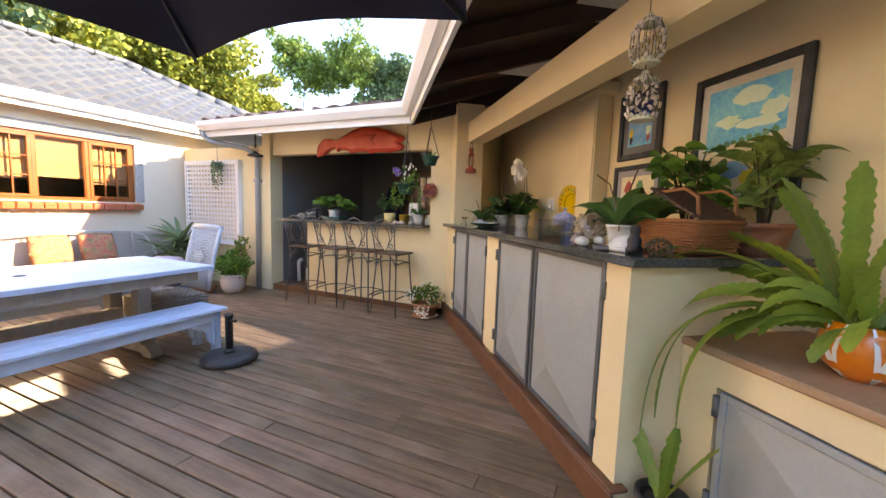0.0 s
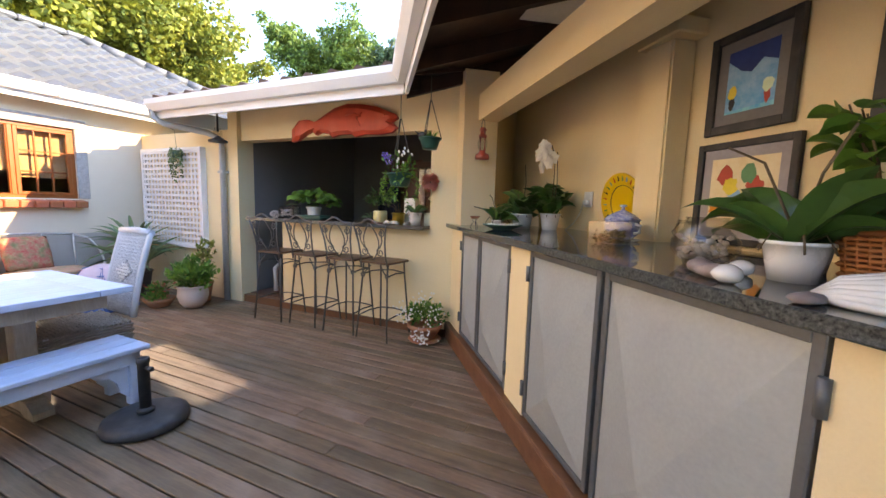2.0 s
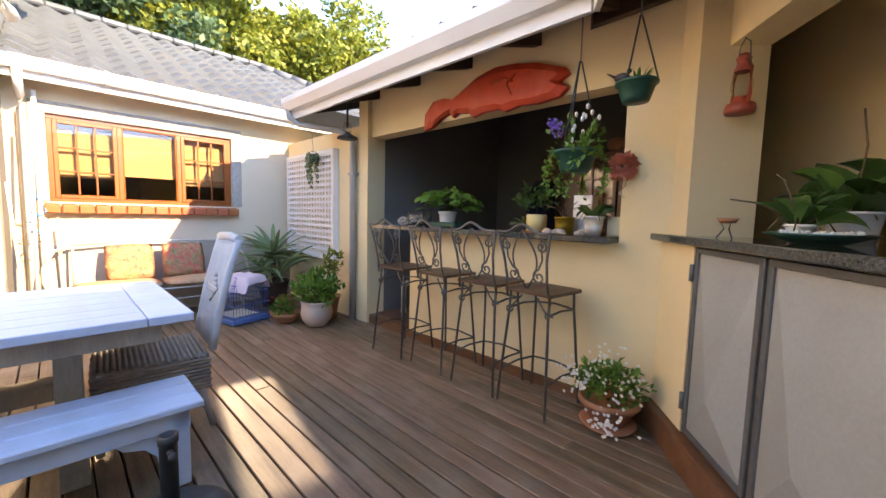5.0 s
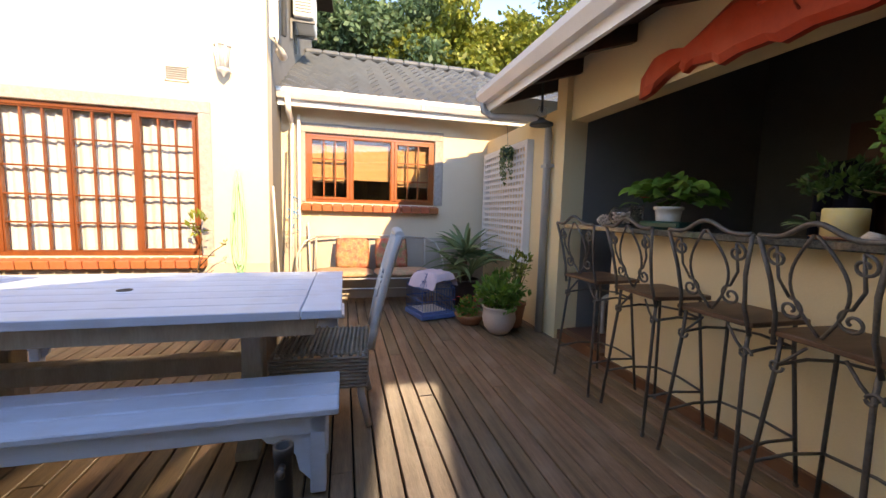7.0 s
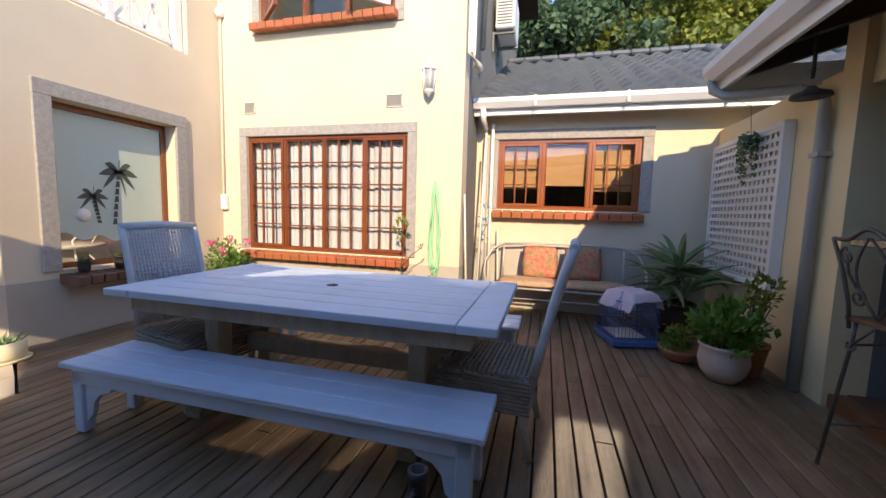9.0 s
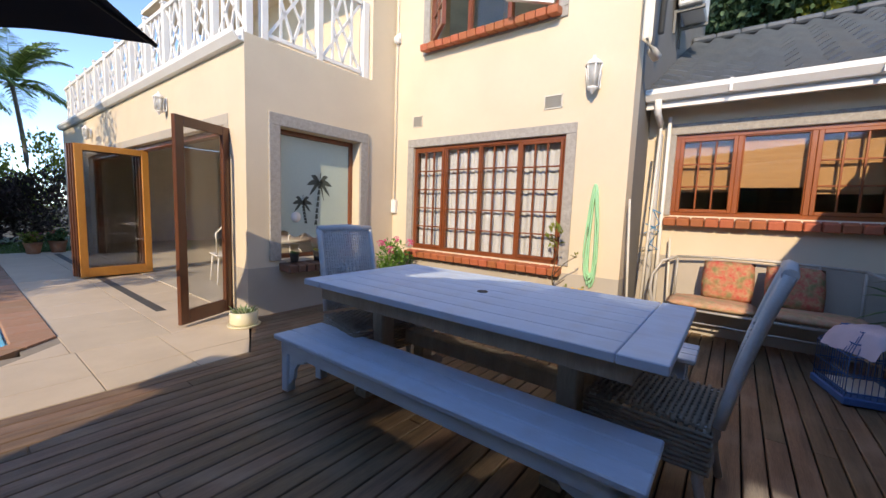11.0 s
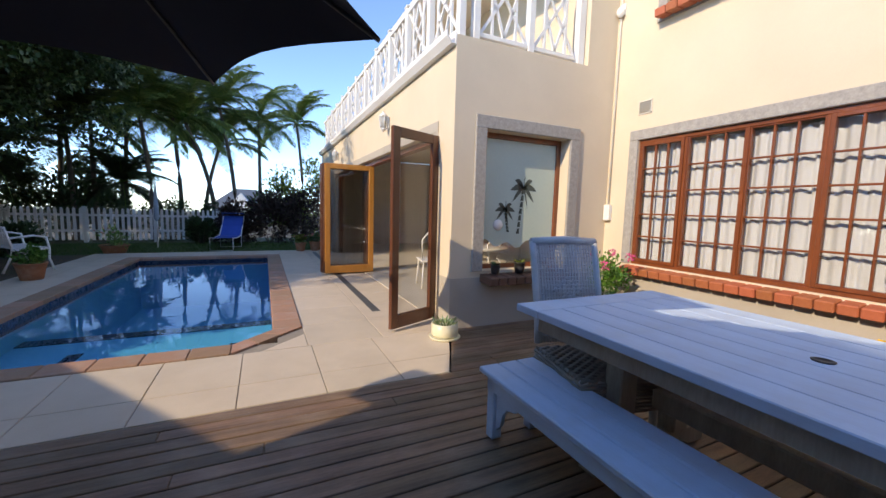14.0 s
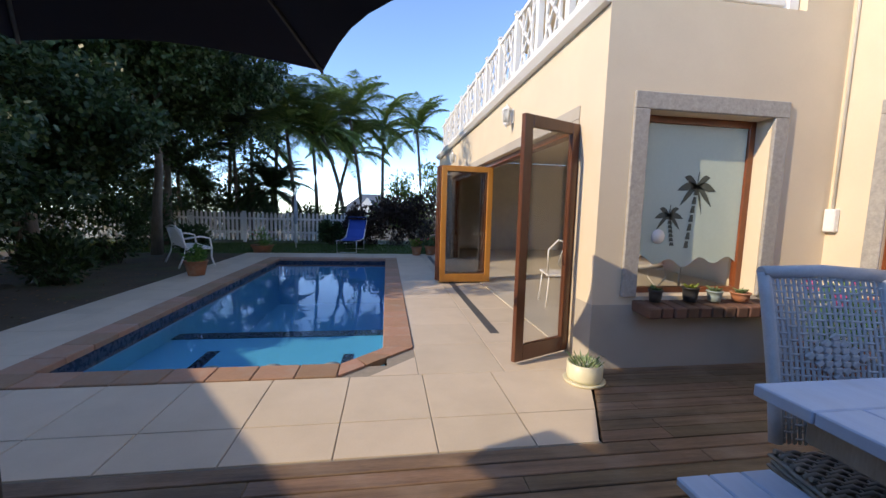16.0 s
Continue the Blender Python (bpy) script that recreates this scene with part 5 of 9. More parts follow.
for k in range(6):
    a0, a1 = radians(60 * k), radians(60 * (k + 1))
    grid = []
    for i in range(n + 1):
        t = i / n
        row = []
        for j in range(n + 1):
            s = j / n
            p = Vector((math.cos(a0), math.sin(a0), 0)).lerp(Vector((math.cos(a1), math.sin(a1), 0)), s) * UR * t
            sag = 0.10 * math.sin(math.pi * s) * t
            p *= 1 - 0.11 * math.sin(math.pi * s) * t * t
            z = UZ1 - (UZ1 - UZ0) * (t ** 1.25) - 0.25 * sag * (1 - t) + 0.02 * math.sin(math.pi * s) * t
            row.append(bm.verts.new((p.x, p.y, z)))
        grid.append(row)
    for i in range(n):
        for j in range(n):
            f = bm.faces.new((grid[i][j], grid[i][j + 1], grid[i + 1][j + 1], grid[i + 1][j]))
            f.smooth = True
bmesh.ops.remove_doubles(bm, verts=bm.verts, dist=0.002)
part("canopy", bm, M_CANVAS, um, "navy canvas canopy")
for k in range(6):
    a = radians(60 * k)
    bm = bmnew()
    tube(bm, [Vector((math.cos(a) * UR * t, math.sin(a) * UR * t, UZ1 - (UZ1 - UZ0) * (t ** 1.25) - 0.015)) for t in (0.02, 0.25, 0.5, 0.75, 0.995)], 0.009, 6)
    part("rib", bm, M_BLACK, um)
bm = bmnew()
tube(bm, [(0, 0, 0.06), (0, 0, UZ1 + 0.06)], 0.020, 12)
part("pole", bm, M_BLACK, um)
bm = bmnew()
lathe(bm, [(0.0, 0.012), (0.24, 0.012), (0.245, 0.03), (0.23, 0.06), (0.05, 0.085), (0.04, 0.3), (0.0, 0.3)], 36)
part("base", bm, M_BLACK, um)

# white lattice on the wall
la = thing("lattice_panel", "white timber lattice panel fixed to the wall", "lattice")
LX0, LX1, LZ0, LZ1 = -7.19, -5.86, 0.67, 2.05
bm = bmnew()
for q in ((LX0, LZ0, LX0 + 0.045, LZ1), (LX1 - 0.045, LZ0, LX1, LZ1), (LX0 + 0.045, LZ0, LX1 - 0.045, LZ0 + 0.045), (LX0 + 0.045, LZ1 - 0.045, LX1 - 0.045, LZ1)):
    box(bm, q[0], 4.572, q[1], q[2], 4.658, q[3], bev=0.004)
part("frame", bm, M_WHITE, la)
bm = bmnew()
box(bm, -0.0165, 0, LZ0 + 0.04, 0.0165, 0.008, LZ1 - 0.04)
me = mesh_of(bm, "slat", M_WHITE)
nx = 17
for i in range(nx):
    piece("slat", me, la, Matrix.Translation((LX0 + 0.06 + (LX1 - LX0 - 0.12) * i / (nx - 1), 4.588, 0)))
bm = bmnew()
box(bm, LX0 + 0.04, 0, -0.0165, LX1 - 0.04, 0.008, 0.0165)
me = mesh_of(bm, "slat", M_WHITE)
for i in range(18):
    piece("slat", me, la, Matrix.Translation((0, 4.579, LZ0 + 0.06 + (LZ1 - LZ0 - 0.12) * i / 17)))


# steel counter doors with pressed diagonal creases
def steel_door(s0, s1, z0, z1, y, hinge_left, ledge=False):
    d = thing("cabinet_door", "grey steel cabinet door pressed with diagonal creases", "cabinet door", M_C @ Matrix.Translation((s0, y, z0)), "steel counter doors")
    w, h = s1 - s0, z1 - z0
    bm = bmnew()
    fr = 0.028
    for q in ((0, 0, fr, h), (w - fr, 0, w, h), (fr, 0, w - fr, fr), (fr, h - fr, w - fr, h)):
        box(bm, q[0], -0.012, q[1], q[2], 0.012, q[3], bev=0.003)
    part("frame", bm, M_STEEL_DARK if not ledge else M_STEEL, d, "grey steel angle frame")
    bm = bmnew()
    a = bm.verts.new((fr, 0.0, fr))
    b = bm.verts.new((w - fr, 0.0, fr))
    c = bm.verts.new((w - fr, 0.0, h - fr))
    e = bm.verts.new((fr, 0.0, h - fr))
    mid = bm.verts.new((w * (0.55 if hinge_left else 0.42), -0.055, h * 0.30))
    for q in ((a, b), (b, c), (c, e), (e, a)):
        bm.faces.new((q[0], q[1], mid))
    part("panel", bm, M_STEEL, d)
    x = -0.008 if hinge_left else w + 0.008
    for z in (h * 0.12, h * 0.82):
        bm = bmnew()
        tube(bm, [(x, -0.016, z), (x, -0.016, z + 0.085)], 0.013, 8)
        part("hinge", bm, M_STEEL_DARK, d)


steel_door(0.59, 1.09, 0.18, 1.135, 0.055, True)
steel_door(1.11, 1.725, 0.18, 1.135, 0.055, False)
steel_door(2.015, 2.645, 0.18, 1.135, 0.055, True)
steel_door(2.67, 3.39, 0.18, 1.135, 0.055, False)
steel_door(3.76, 4.88, 0.09, 0.67, 0.345, True, True)

# ---- plants and things on the terrace ----
R = random.Random(11)

# garden settee with cushions
M_SETTEE = mat("pale_grey_metal", (0.50, 0.48, 0.44), (0.42, 0.40, 0.36), 6, 0.45, 0.1, 60, metal=0.3)
se = thing("garden_settee", "pale metal garden settee with hooped arms", "settee", pose(-6.92, 3.0, 0))
# the settee faces +x; local x forward, y along
bm = bmnew()
tube(bm, [(-0.24, -0.72, 0.86), (-0.26, -0.35, 0.88), (-0.26, 0, 0.885), (-0.26, 0.35, 0.88), (-0.24, 0.72, 0.86)], 0.014, 8)
for s in (-1, 1):
    tube(bm, [(-0.24, s * 0.72, 0.86), (-0.20, s * 0.86, 0.80), (-0.12, s * 0.94, 0.64), (-0.02, s * 0.94, 0.50), (0.12, s * 0.88, 0.36), (0.22, s * 0.80, 0.30)], 0.016, 8)
    tube(bm, [(-0.25, s * 0.42, 0.875), (-0.22, s * 0.42, 0.40)], 0.010, 6)
    tube(bm, [(-0.24, s * 0.72, 0.86), (-0.2, s * 0.72, 0.40)], 0.012, 6)
part("back_frame", bm, M_SETTEE, se)
bm = bmnew()
for x in (-0.24, 0.26):
    tube(bm, [(x, -0.78, 0.38), (x, 0.78, 0.38)], 0.013, 7)
for i in range(14):
    y = -0.76 + i * 1.52 / 13
    tube(bm, [(-0.24, y, 0.38), (0.26, y, 0.38)], 0.006, 5)
tube(bm, [(0.26, -0.78, 0.26), (0.26, 0.78, 0.26)], 0.008, 6)
part("seat_frame", bm, M_SETTEE, se)
for x in (-0.22, 0.26):
    for s in (-1, 1):
        bm = bmnew()
        tube(bm, [(x, s * 0.76, 0.39), (x * 1.05, s * 0.78, 0.012)], 0.013, 7)
        part("leg", bm, M_SETTEE, se)
M_FLORAL = mat("red_floral_fabric", (0.50, 0.055, 0.05), (0.42, 0.30, 0.16), 17, 0.85, 0.3, 45, dirt=(0.15, 0.18, 0.07), dirt_scale=14, dirt_amount=0.9)
M_FLORAL_PALE = mat("faded_floral_fabric", (0.50, 0.20, 0.13), (0.50, 0.38, 0.24), 17, 0.85, 0.3, 45, dirt=(0.26, 0.24, 0.12), dirt_scale=13, dirt_amount=0.8)


def cushion(name, m, w, d, h, material, label):
    bm = bmnew()
    n = 12
    top, bot = [], []
    for sgn, rows in ((1, top), (-1, bot)):
        for i in range(n + 1):
            row = []
            for j in range(n + 1):
                u, v = i / n * 2 - 1, j / n * 2 - 1
                k = (1 - u ** 4) ** 0.5 * (1 - v ** 4) ** 0.5
                pin = 1 - 0.05 * (1 - abs(abs(u) - abs(v)))
                row.append(bm.verts.new((u * w / 2 * pin, v * d / 2 * pin, sgn * h / 2 * k + 0.004 * noise.noise(Vector((u * 3, v * 3, sgn))))))
            rows.append(row)
    for rows in (top, bot):
        for i in range(n):
            for j in range(n):
                f = bm.faces.new((rows[i][j], rows[i + 1][j], rows[i + 1][j + 1], rows[i][j + 1]))
                f.smooth = True
    bmesh.ops.remove_doubles(bm, verts=bm.verts, dist=0.003)
    return solid(name, bm, material, label, "cushion", "settee cushions", m=m)


cushion("seat_cushion", pose(-6.90, 2.62, 0.43), 0.52, 0.76, 0.09, M_FLORAL_PALE, "faded floral seat cushion on the settee")
cushion("seat_cushion", pose(-6.90, 3.39, 0.43), 0.52, 0.76, 0.09, M_FLORAL_PALE, "faded floral seat cushion on the settee")
cushion("scatter_cushion", pose(-7.07, 2.74, 0.655, 0, 72, 0), 0.42, 0.44, 0.13, M_FLORAL, "red floral scatter cushion leaning on the settee")
cushion("scatter_cushion", pose(-7.07, 3.25, 0.655, 0, 72, 3), 0.42, 0.44, 0.13, M_FLORAL, "red floral scatter cushion leaning on the settee")

# bird cage with a cloth
M_CAGE = mat("blue_cage_wire", (0.05, 0.14, 0.34), (0.04, 0.11, 0.28), 10, 0.45, 0.1, 60)
cg = thing("bird_cage", "blue wire bird cage standing on the deck", "bird cage", pose(-6.28, 3.62, 0, 0, 0, 14))
bm = bmnew()
box(bm, -0.24, -0.22, 0.012, 0.24, 0.22, 0.07, bev=0.008)
part("tray", bm, M_CAGE, cg)
bm = bmnew()
for i in range(15):
    u = -0.22 + 0.44 * i / 14
    for v in (-0.205, 0.205):
        tube(bm, [(u, v, 0.07), (u, v, 0.36), (u * 0.62, v * 0.55, 0.52)], 0.0028, 4)
for i in range(13):
    v = -0.205 + 0.41 * i / 12
    for u in (-0.225, 0.225):
        tube(bm, [(u, v, 0.07), (u, v, 0.36), (u * 0.6, v * 0.55, 0.52)], 0.0028, 4)
for z, g in ((0.10, 1), (0.22, 1), (0.36, 1), (0.44, 0.8), (0.52, 0.58)):
    tube(bm, [(-0.225 * g, -0.205 * g, z), (0.225 * g, -0.205 * g, z), (0.225 * g, 0.205 * g, z), (-0.225 * g, 0.205 * g, z)], 0.005, 5, closed=True)
for i in range(9):
    tube(bm, [(-0.13 + 0.26 * i / 8, -0.115, 0.52), (-0.13 + 0.26 * i / 8, 0.115, 0.52)], 0.003, 4)
part("wire_body", bm, M_CAGE, cg)
bm = bmnew()
tube(bm, [(-0.22, 0.02, 0.26), (0.22, 0.05, 0.27)], 0.007, 6)
tube(bm, [(-0.2, -0.1, 0.18), (0.12, -0.12, 0.17)], 0.007, 6)
part("perch", bm, M_TABLE_LEG, cg, "pale wooden perches")
bm = bmnew()
box(bm, -0.18, -0.15, 0.071, 0.15, 0.14, 0.085, bev=0.003)
part("paper_liner", bm, M_WHITE, cg)
bm = bmnew()
n = 14
g = []
for i in range(n + 1):
    row = []
    for j in range(n + 1):
        u, v = i / n * 2 - 1, j / n * 2 - 1
        x, y = u * 0.20, v * 0.21
        rr = max(abs(x) / 0.16, abs(y) / 0.14)
        z = 0.535 - max(0, rr - 1) * 0.34 + 0.018 * noise.noise(Vector((u * 3, v * 3, 0)))
        row.append(bm.verts.new((x + 0.04, y, z)))
    g.append(row)
for i in range(n):
    for j in range(n):
        bm.faces.new((g[i][j], g[i + 1][j], g[i + 1][j + 1], g[i][j + 1])).smooth = True
solid("cloth", bm, mat("pale_lilac_cloth", (0.60, 0.50, 0.56), (0.54, 0.44, 0.50), 6, 0.9, 0.3, 90), "pale lilac cloth draped over the bird cage", "cloth", m=pose(-6.26, 3.62, 0.004, 0, 0, 34))

# aloe
al = plant("aloe", "large spiky aloe in a dark pot", pose(-6.72, 4.18, 0))
pot(al, (0, 0, 0.012), 0.14, 0.19, 0.34, mat("dark_brown_pot", (0.06, 0.03, 0.025), None, 6, 0.5), "dark brown glazed pot")
lv = Leaves()
for head, hz, n in (((0, 0), 0.62, 34), ((0.16, 0.03), 0.42, 20), ((-0.12, -0.06), 0.46, 18)):
    for i in range(n):
        a = i * 2.4
        e = R.uniform(-0.1, 1.2)
        lv.blade((head[0], head[1], hz + 0.06 + R.uniform(-0.08, 0.06)), (math.cos(a), math.sin(a), e), R.uniform(0.42, 0.66), 0.06, R.uniform(0.3, 1.1), 7, 0.5, 0.6)
lv.part("leaves", M_LEAF_GREY, al)
bm = bmnew()
tube(bm, [(0, 0, 0.28), (0, 0, 0.62)], 0.035, 8)
tube(bm, [(0.02, 0, 0.28), (0.16, 0.03, 0.42)], 0.025, 7)
part("stem", bm, M_STEM, al)

# pots by the lattice wall
bp = plant("basil_pot", "leafy green herb in a pale round clay pot", pose(-5.50, 4.17, 0))
bm = bmnew()
lathe(bm, [(0, 0.012), (0.10, 0.012), (0.15, 0.08), (0.172, 0.16), (0.165, 0.22), (0.16, 0.26), (0.175, 0.275), (0.175, 0.29), (0.155, 0.29), (0.15, 0.25), (0, 0.25)], 32)
part("pot", bm, M_PALE_POT, bp, "pale pinkish clay pot")
lv = Leaves()
bush(lv, R, (0, 0, 0.40), 0.25, 800, 0.075, (1, 1, 0.7), 16, 0.5)
lv.part("leaves", M_LEAF, bp)
bm = bmnew()
for i in range(12):
    a = i * 2.4
    tube(bm, [(0.03 * math.cos(a), 0.03 * math.sin(a), 0.25), (0.14 * math.cos(a), 0.14 * math.sin(a), 0.42)], 0.004, 5)
part("stem", bm, M_LEAF, bp)
tw = plant("twiggy_pot_plant", "sparse yellow-green plant with bare twigs in a pot", pose(-5.70, 4.40, 0))
pot(tw, (0, 0, 0.012), 0.11, 0.15, 0.26, M_TERRA)
lv = Leaves()
bm = bmnew()
for i in range(7):
    a = R.uniform(0, 6.28)
    top = Vector((0.16 * math.cos(a), 0.12 * math.sin(a), R.uniform(0.6, 0.86)))
    mid = top * 0.55 + Vector((0.03, 0, 0.05))
    tube(bm, [(0.02 * math.cos(a), 0.02 * math.sin(a), 0.22), mid, top], 0.006, 5, 0.003)
    tube(bm, [mid, mid + Vector((0.06 * math.cos(a + 1), 0.06 * math.sin(a + 1), 0.16))], 0.004, 4)
    if i < 5:
        bush(lv, R, top - Vector((0.05, 0, 0.06)), 0.11, 30, 0.07, (1, 1, 1.2), 4)
part("twig", bm, M_STEM, tw)
lv.part("leaves", M_LEAF_YEL, tw)
ip = plant("flower_bowl", "bowl of red and white bedding flowers", pose(-5.86, 3.98, 0))
bm = bmnew()
lathe(bm, [(0, 0.012), (0.10, 0.012), (0.16, 0.09), (0.175, 0.12), (0.16, 0.12), (0.14, 0.10), (0, 0.10)], 28)
part("bowl", bm, M_TERRA, ip, "shallow terracotta bowl")
lv = Leaves()
bush(lv, R, (0, 0, 0.20), 0.20, 330, 0.05, (1.1, 1, 0.55), 12)
lv.part("leaves", M_LEAF, ip)
lv = Leaves()
for i in range(34):
    p = Vector((R.gauss(0, 0.10), R.gauss(0, 0.10), R.uniform(0.2, 0.31)))
    for k in range(5):
        a = k * 1.256
        lv.leaf(p, (0, 0, 1), (math.cos(a), math.sin(a), 0.3), 0.024, 0.9)
lv.part("blossom", M_REDP, ip, "small red flowers")

# flower pot by the counter
fp = plant("flower_pot", "white alyssum and leafy flowers in a terracotta pot", pose(-2.42, 4.50, 0))
bm = bmnew()
lathe(bm, [(0, 0.012), (0.15, 0.012), (0.165, 0.03), (0.155, 0.035), (0, 0.035)], 28)
part("saucer", bm, M_TERRA, fp)
bm = bmnew()
lathe(bm, [(0, 0.036), (0.10, 0.036), (0.165, 0.15), (0.178, 0.155), (0.178, 0.185), (0.16, 0.185), (0.15, 0.165), (0, 0.165)], 28)
part("pot", bm, M_TERRA, fp)
lv, wv2 = Leaves(), Leaves()
bush(lv, R, (0, 0, 0.27), 0.21, 380, 0.055, (1, 1, 0.75), 14)
bush(lv, R, (-0.06, -0.05, 0.34), 0.14, 120, 0.05, (1, 1, 1), 6)
for c, n, sp in (((-0.13, -0.12, 0.30), 70, 0.055), ((0.06, -0.17, 0.12), 60, 0.05), ((0.12, -0.1, 0.30), 26, 0.06), ((-0.02, 0.02, 0.42), 26, 0.07)):
    for i in range(n):
        p = Vector(c) + Vector((R.gauss(0, sp), R.gauss(0, sp), R.gauss(0, sp * 0.8)))
        for k in range(4):
            a = k * 1.57 + i
            wv2.leaf(p, (0, -1, 0.6), (math.cos(a), -0.2, math.sin(a)), 0.012, 1.0)
lv.part("leaves", M_LEAF, fp)
wv2.part("blossom", M_WHITEP, fp, "tiny white flowers")

# pots beside the house wall
sp = plant("sill_pot", "cream bowl of succulents on a saucer", pose(-4.05, -1.22, 0))
bm = bmnew()
lathe(bm, [(0, 0.002), (0.15, 0.002), (0.16, 0.02), (0.15, 0.02), (0, 0.012)], 28)
part("saucer", bm, M_CREAM, sp)
bm = bmnew()
lathe(bm, [(0, 0.02), (0.125, 0.02), (0.135, 0.05), (0.135, 0.155), (0.125, 0.158), (0.12, 0.13), (0, 0.13)], 28)
part("bowl", bm, M_CREAM, sp)
lv = Leaves()
for i in range(60):
    a = i * 2.4
    rr = 0.1 * math.sqrt(i / 60)
    lv.blade((rr * math.cos(a), rr * math.sin(a), 0.13), (math.cos(a), math.sin(a), 1.4), R.uniform(0.04, 0.11), 0.014, 0.3, 3)
lv.part("leaves", M_LEAF_GREY, sp)
for x, m, r0, h, lm, lab in ((-4.70, M_BLACK, 0.055, 0.10, M_LEAF_DARK, "small black plastic plant pot on the sill"), (-5.02, M_BLACK, 0.065, 0.12, M_LEAF_YEL, "black pot with a yellow-green succulent on the sill"),
                            (-5.25, mat("grey_blue_ceramic", (0.30, 0.38, 0.37), None, 5, 0.3), 0.06, 0.09, M_LEAF_GREY, "small grey-blue pot on the sill"), (-5.50, M_TERRA, 0.075, 0.075, M_LEAF_GREY, "shallow terracotta pot on the sill")):
    q = plant("small_pot", lab, pose(x, PY + 0.10, 0.598), "pots on the sill")
    pot(q, (0, 0, 0), r0 * 0.75, r0, h, m, lip=0.006)
    lv = Leaves()
    for i in range(26):
        a = i * 2.4
        lv.blade((0.02 * math.cos(a), 0.02 * math.sin(a), h * 0.85), (math.cos(a), math.sin(a), 1.2), R.uniform(0.03, 0.08), 0.02, 0.4, 3)
    lv.part("leaves", lm, q)
pg = plant("pelargonium", "pink flowering pelargonium bush beside the window", pose(-5.95, -0.95, 0))
pot(pg, (0, 0, 0.004), 0.16, 0.21, 0.32, M_TERRA)
lv, fl, wf = Leaves(), Leaves(), Leaves()
bush(lv, R, (0, 0, 0.55), 0.36, 900, 0.06, (1, 1, 0.8), 18)
bush(wf, R, (0.22, 0.12, 0.36), 0.2, 240, 0.018, (1, 1, 1), 8)
for c in ((0.05, 0.1, 0.86), (0.2, -0.05, 0.80), (-0.1, 0.22, 0.82), (0.25, 0.2, 0.74), (0.0, -0.2, 0.78)):
    for i in range(40):
        q = rv(R).normalized() * 0.045
        fl.leaf(Vector(c) + q, q, rv(R), 0.024, 0.9)
lv.part("leaves", M_LEAF, pg)
fl.part("blossom", M_PINK, pg, "pink flower heads")
wf.part("small_flowers", M_WHITEP, pg, "trailing small white flowers")
yp = plant("climber_pot", "yellow and pink flowers with a thin climber", pose(-6.12, 1.42, 0))
pot(yp, (0, 0, 0.012), 0.13, 0.17, 0.30, M_TERRA)
lv, fl = Leaves(), Leaves()
bush(lv, R, (0, 0.0, 0.40), 0.22, 260, 0.05, (1, 1.3, 0.6), 10)
for i in range(26):
    p = Vector((R.gauss(0, 0.08), R.gauss(0, 0.15), R.uniform(0.42, 0.52)))
    for k in range(5):
        fl.leaf(p, (0, 0, 1), (math.cos(k * 1.256), math.sin(k * 1.256), 0.3), 0.035, 0.9)
bm = bmnew()
tube(bm, [(0, -0.1, 0.28), (-0.02, -0.18, 0.6), (0.0, -0.13, 0.9), (0.02, -0.2, 1.05)], 0.009, 6, 0.005)
tube(bm, [(-0.02, -0.18, 0.6), (0.05, -0.02, 0.78), (0.08, 0.1, 0.86)], 0.005, 5)
tube(bm, [(0, -0.15, 0.5), (0.05, -0.02, 0.6)], 0.005, 5)
bush(lv, R, (0.01, -0.17, 1.03), 0.13, 40, 0.07, (1, 1, 1.1), 5)
bush(lv, R, (0.08, 0.1, 0.86), 0.05, 8, 0.05, (1, 1, 1), 2)
part("stem", bm, M_STEM, yp)
lv.part("leaves", M_LEAF_YEL, yp)
fl.part("blossom", M_YELLOWP, yp, "yellow and pink flower heads")

# hanging plant on the lattice
hp = plant("hanging_succulent", "trailing grey-green plant hung on a wire", pose(-6.25, 4.52, 0))
bm = bmnew()
tube(bm, [(0, -0.34, 2.40), (0, -0.02, 2.26), (0, 0, 2.0)], 0.003, 5)
part("wire", bm, M_STEEL_DARK, hp)
bm = bmnew()
lathe(bm, [(0, 1.90), (0.05, 1.90), (0.065, 2.0), (0.055, 2.0), (0, 1.98)], 16)
part("pot", bm, M_GREEN_POT, hp)
lv = Leaves()
for k in range(26):
    a = R.uniform(0, 6.28)
    p = Vector((0.06 * math.cos(a), 0.05 * math.sin(a), 2.02))
    L = R.uniform(0.15, 0.5)
    for i in range(int(L / 0.016)):
        q = p + Vector((0.03 * math.cos(a), 0.02 * math.sin(a), -i * 0.016)) + rv(R) * 0.012
        lv.leaf(q, rv(R), rv(R) + Vector((0, 0, -0.4)), 0.032, 0.8)
lv.part("leaves", M_LEAF_GREY, hp)

# green garden hose hung on the wall
bm = bmnew()
loops = []
for k in range(6):
    w, low = 0.03 + 0.009 * k, 0.50 + 0.05 * ((k * 5) % 4)
    x, y = WX + 0.022 + 0.009 * (k % 3), 1.56 + 0.006 * math.sin(k * 2.1)
    for i in range(22):
        t = 2 * math.pi * i / 22
        h = 0.5 - 0.5 * math.cos(t)
        loops.append((x + 0.006 * math.sin(3 * t + k), y + w * math.sin(t) * (0.45 + 0.75 * (1 - h)), low + (1.60 - low) * h))
tube(bm, loops, 0.010, 6)
hose = solid("garden_hose", bm, mat("pale_green_hose", (0.34, 0.66, 0.40), (0.27, 0.56, 0.32), 5, 0.4, 0.05, 60), "pale green garden hose looped on a wall hook", "hose")

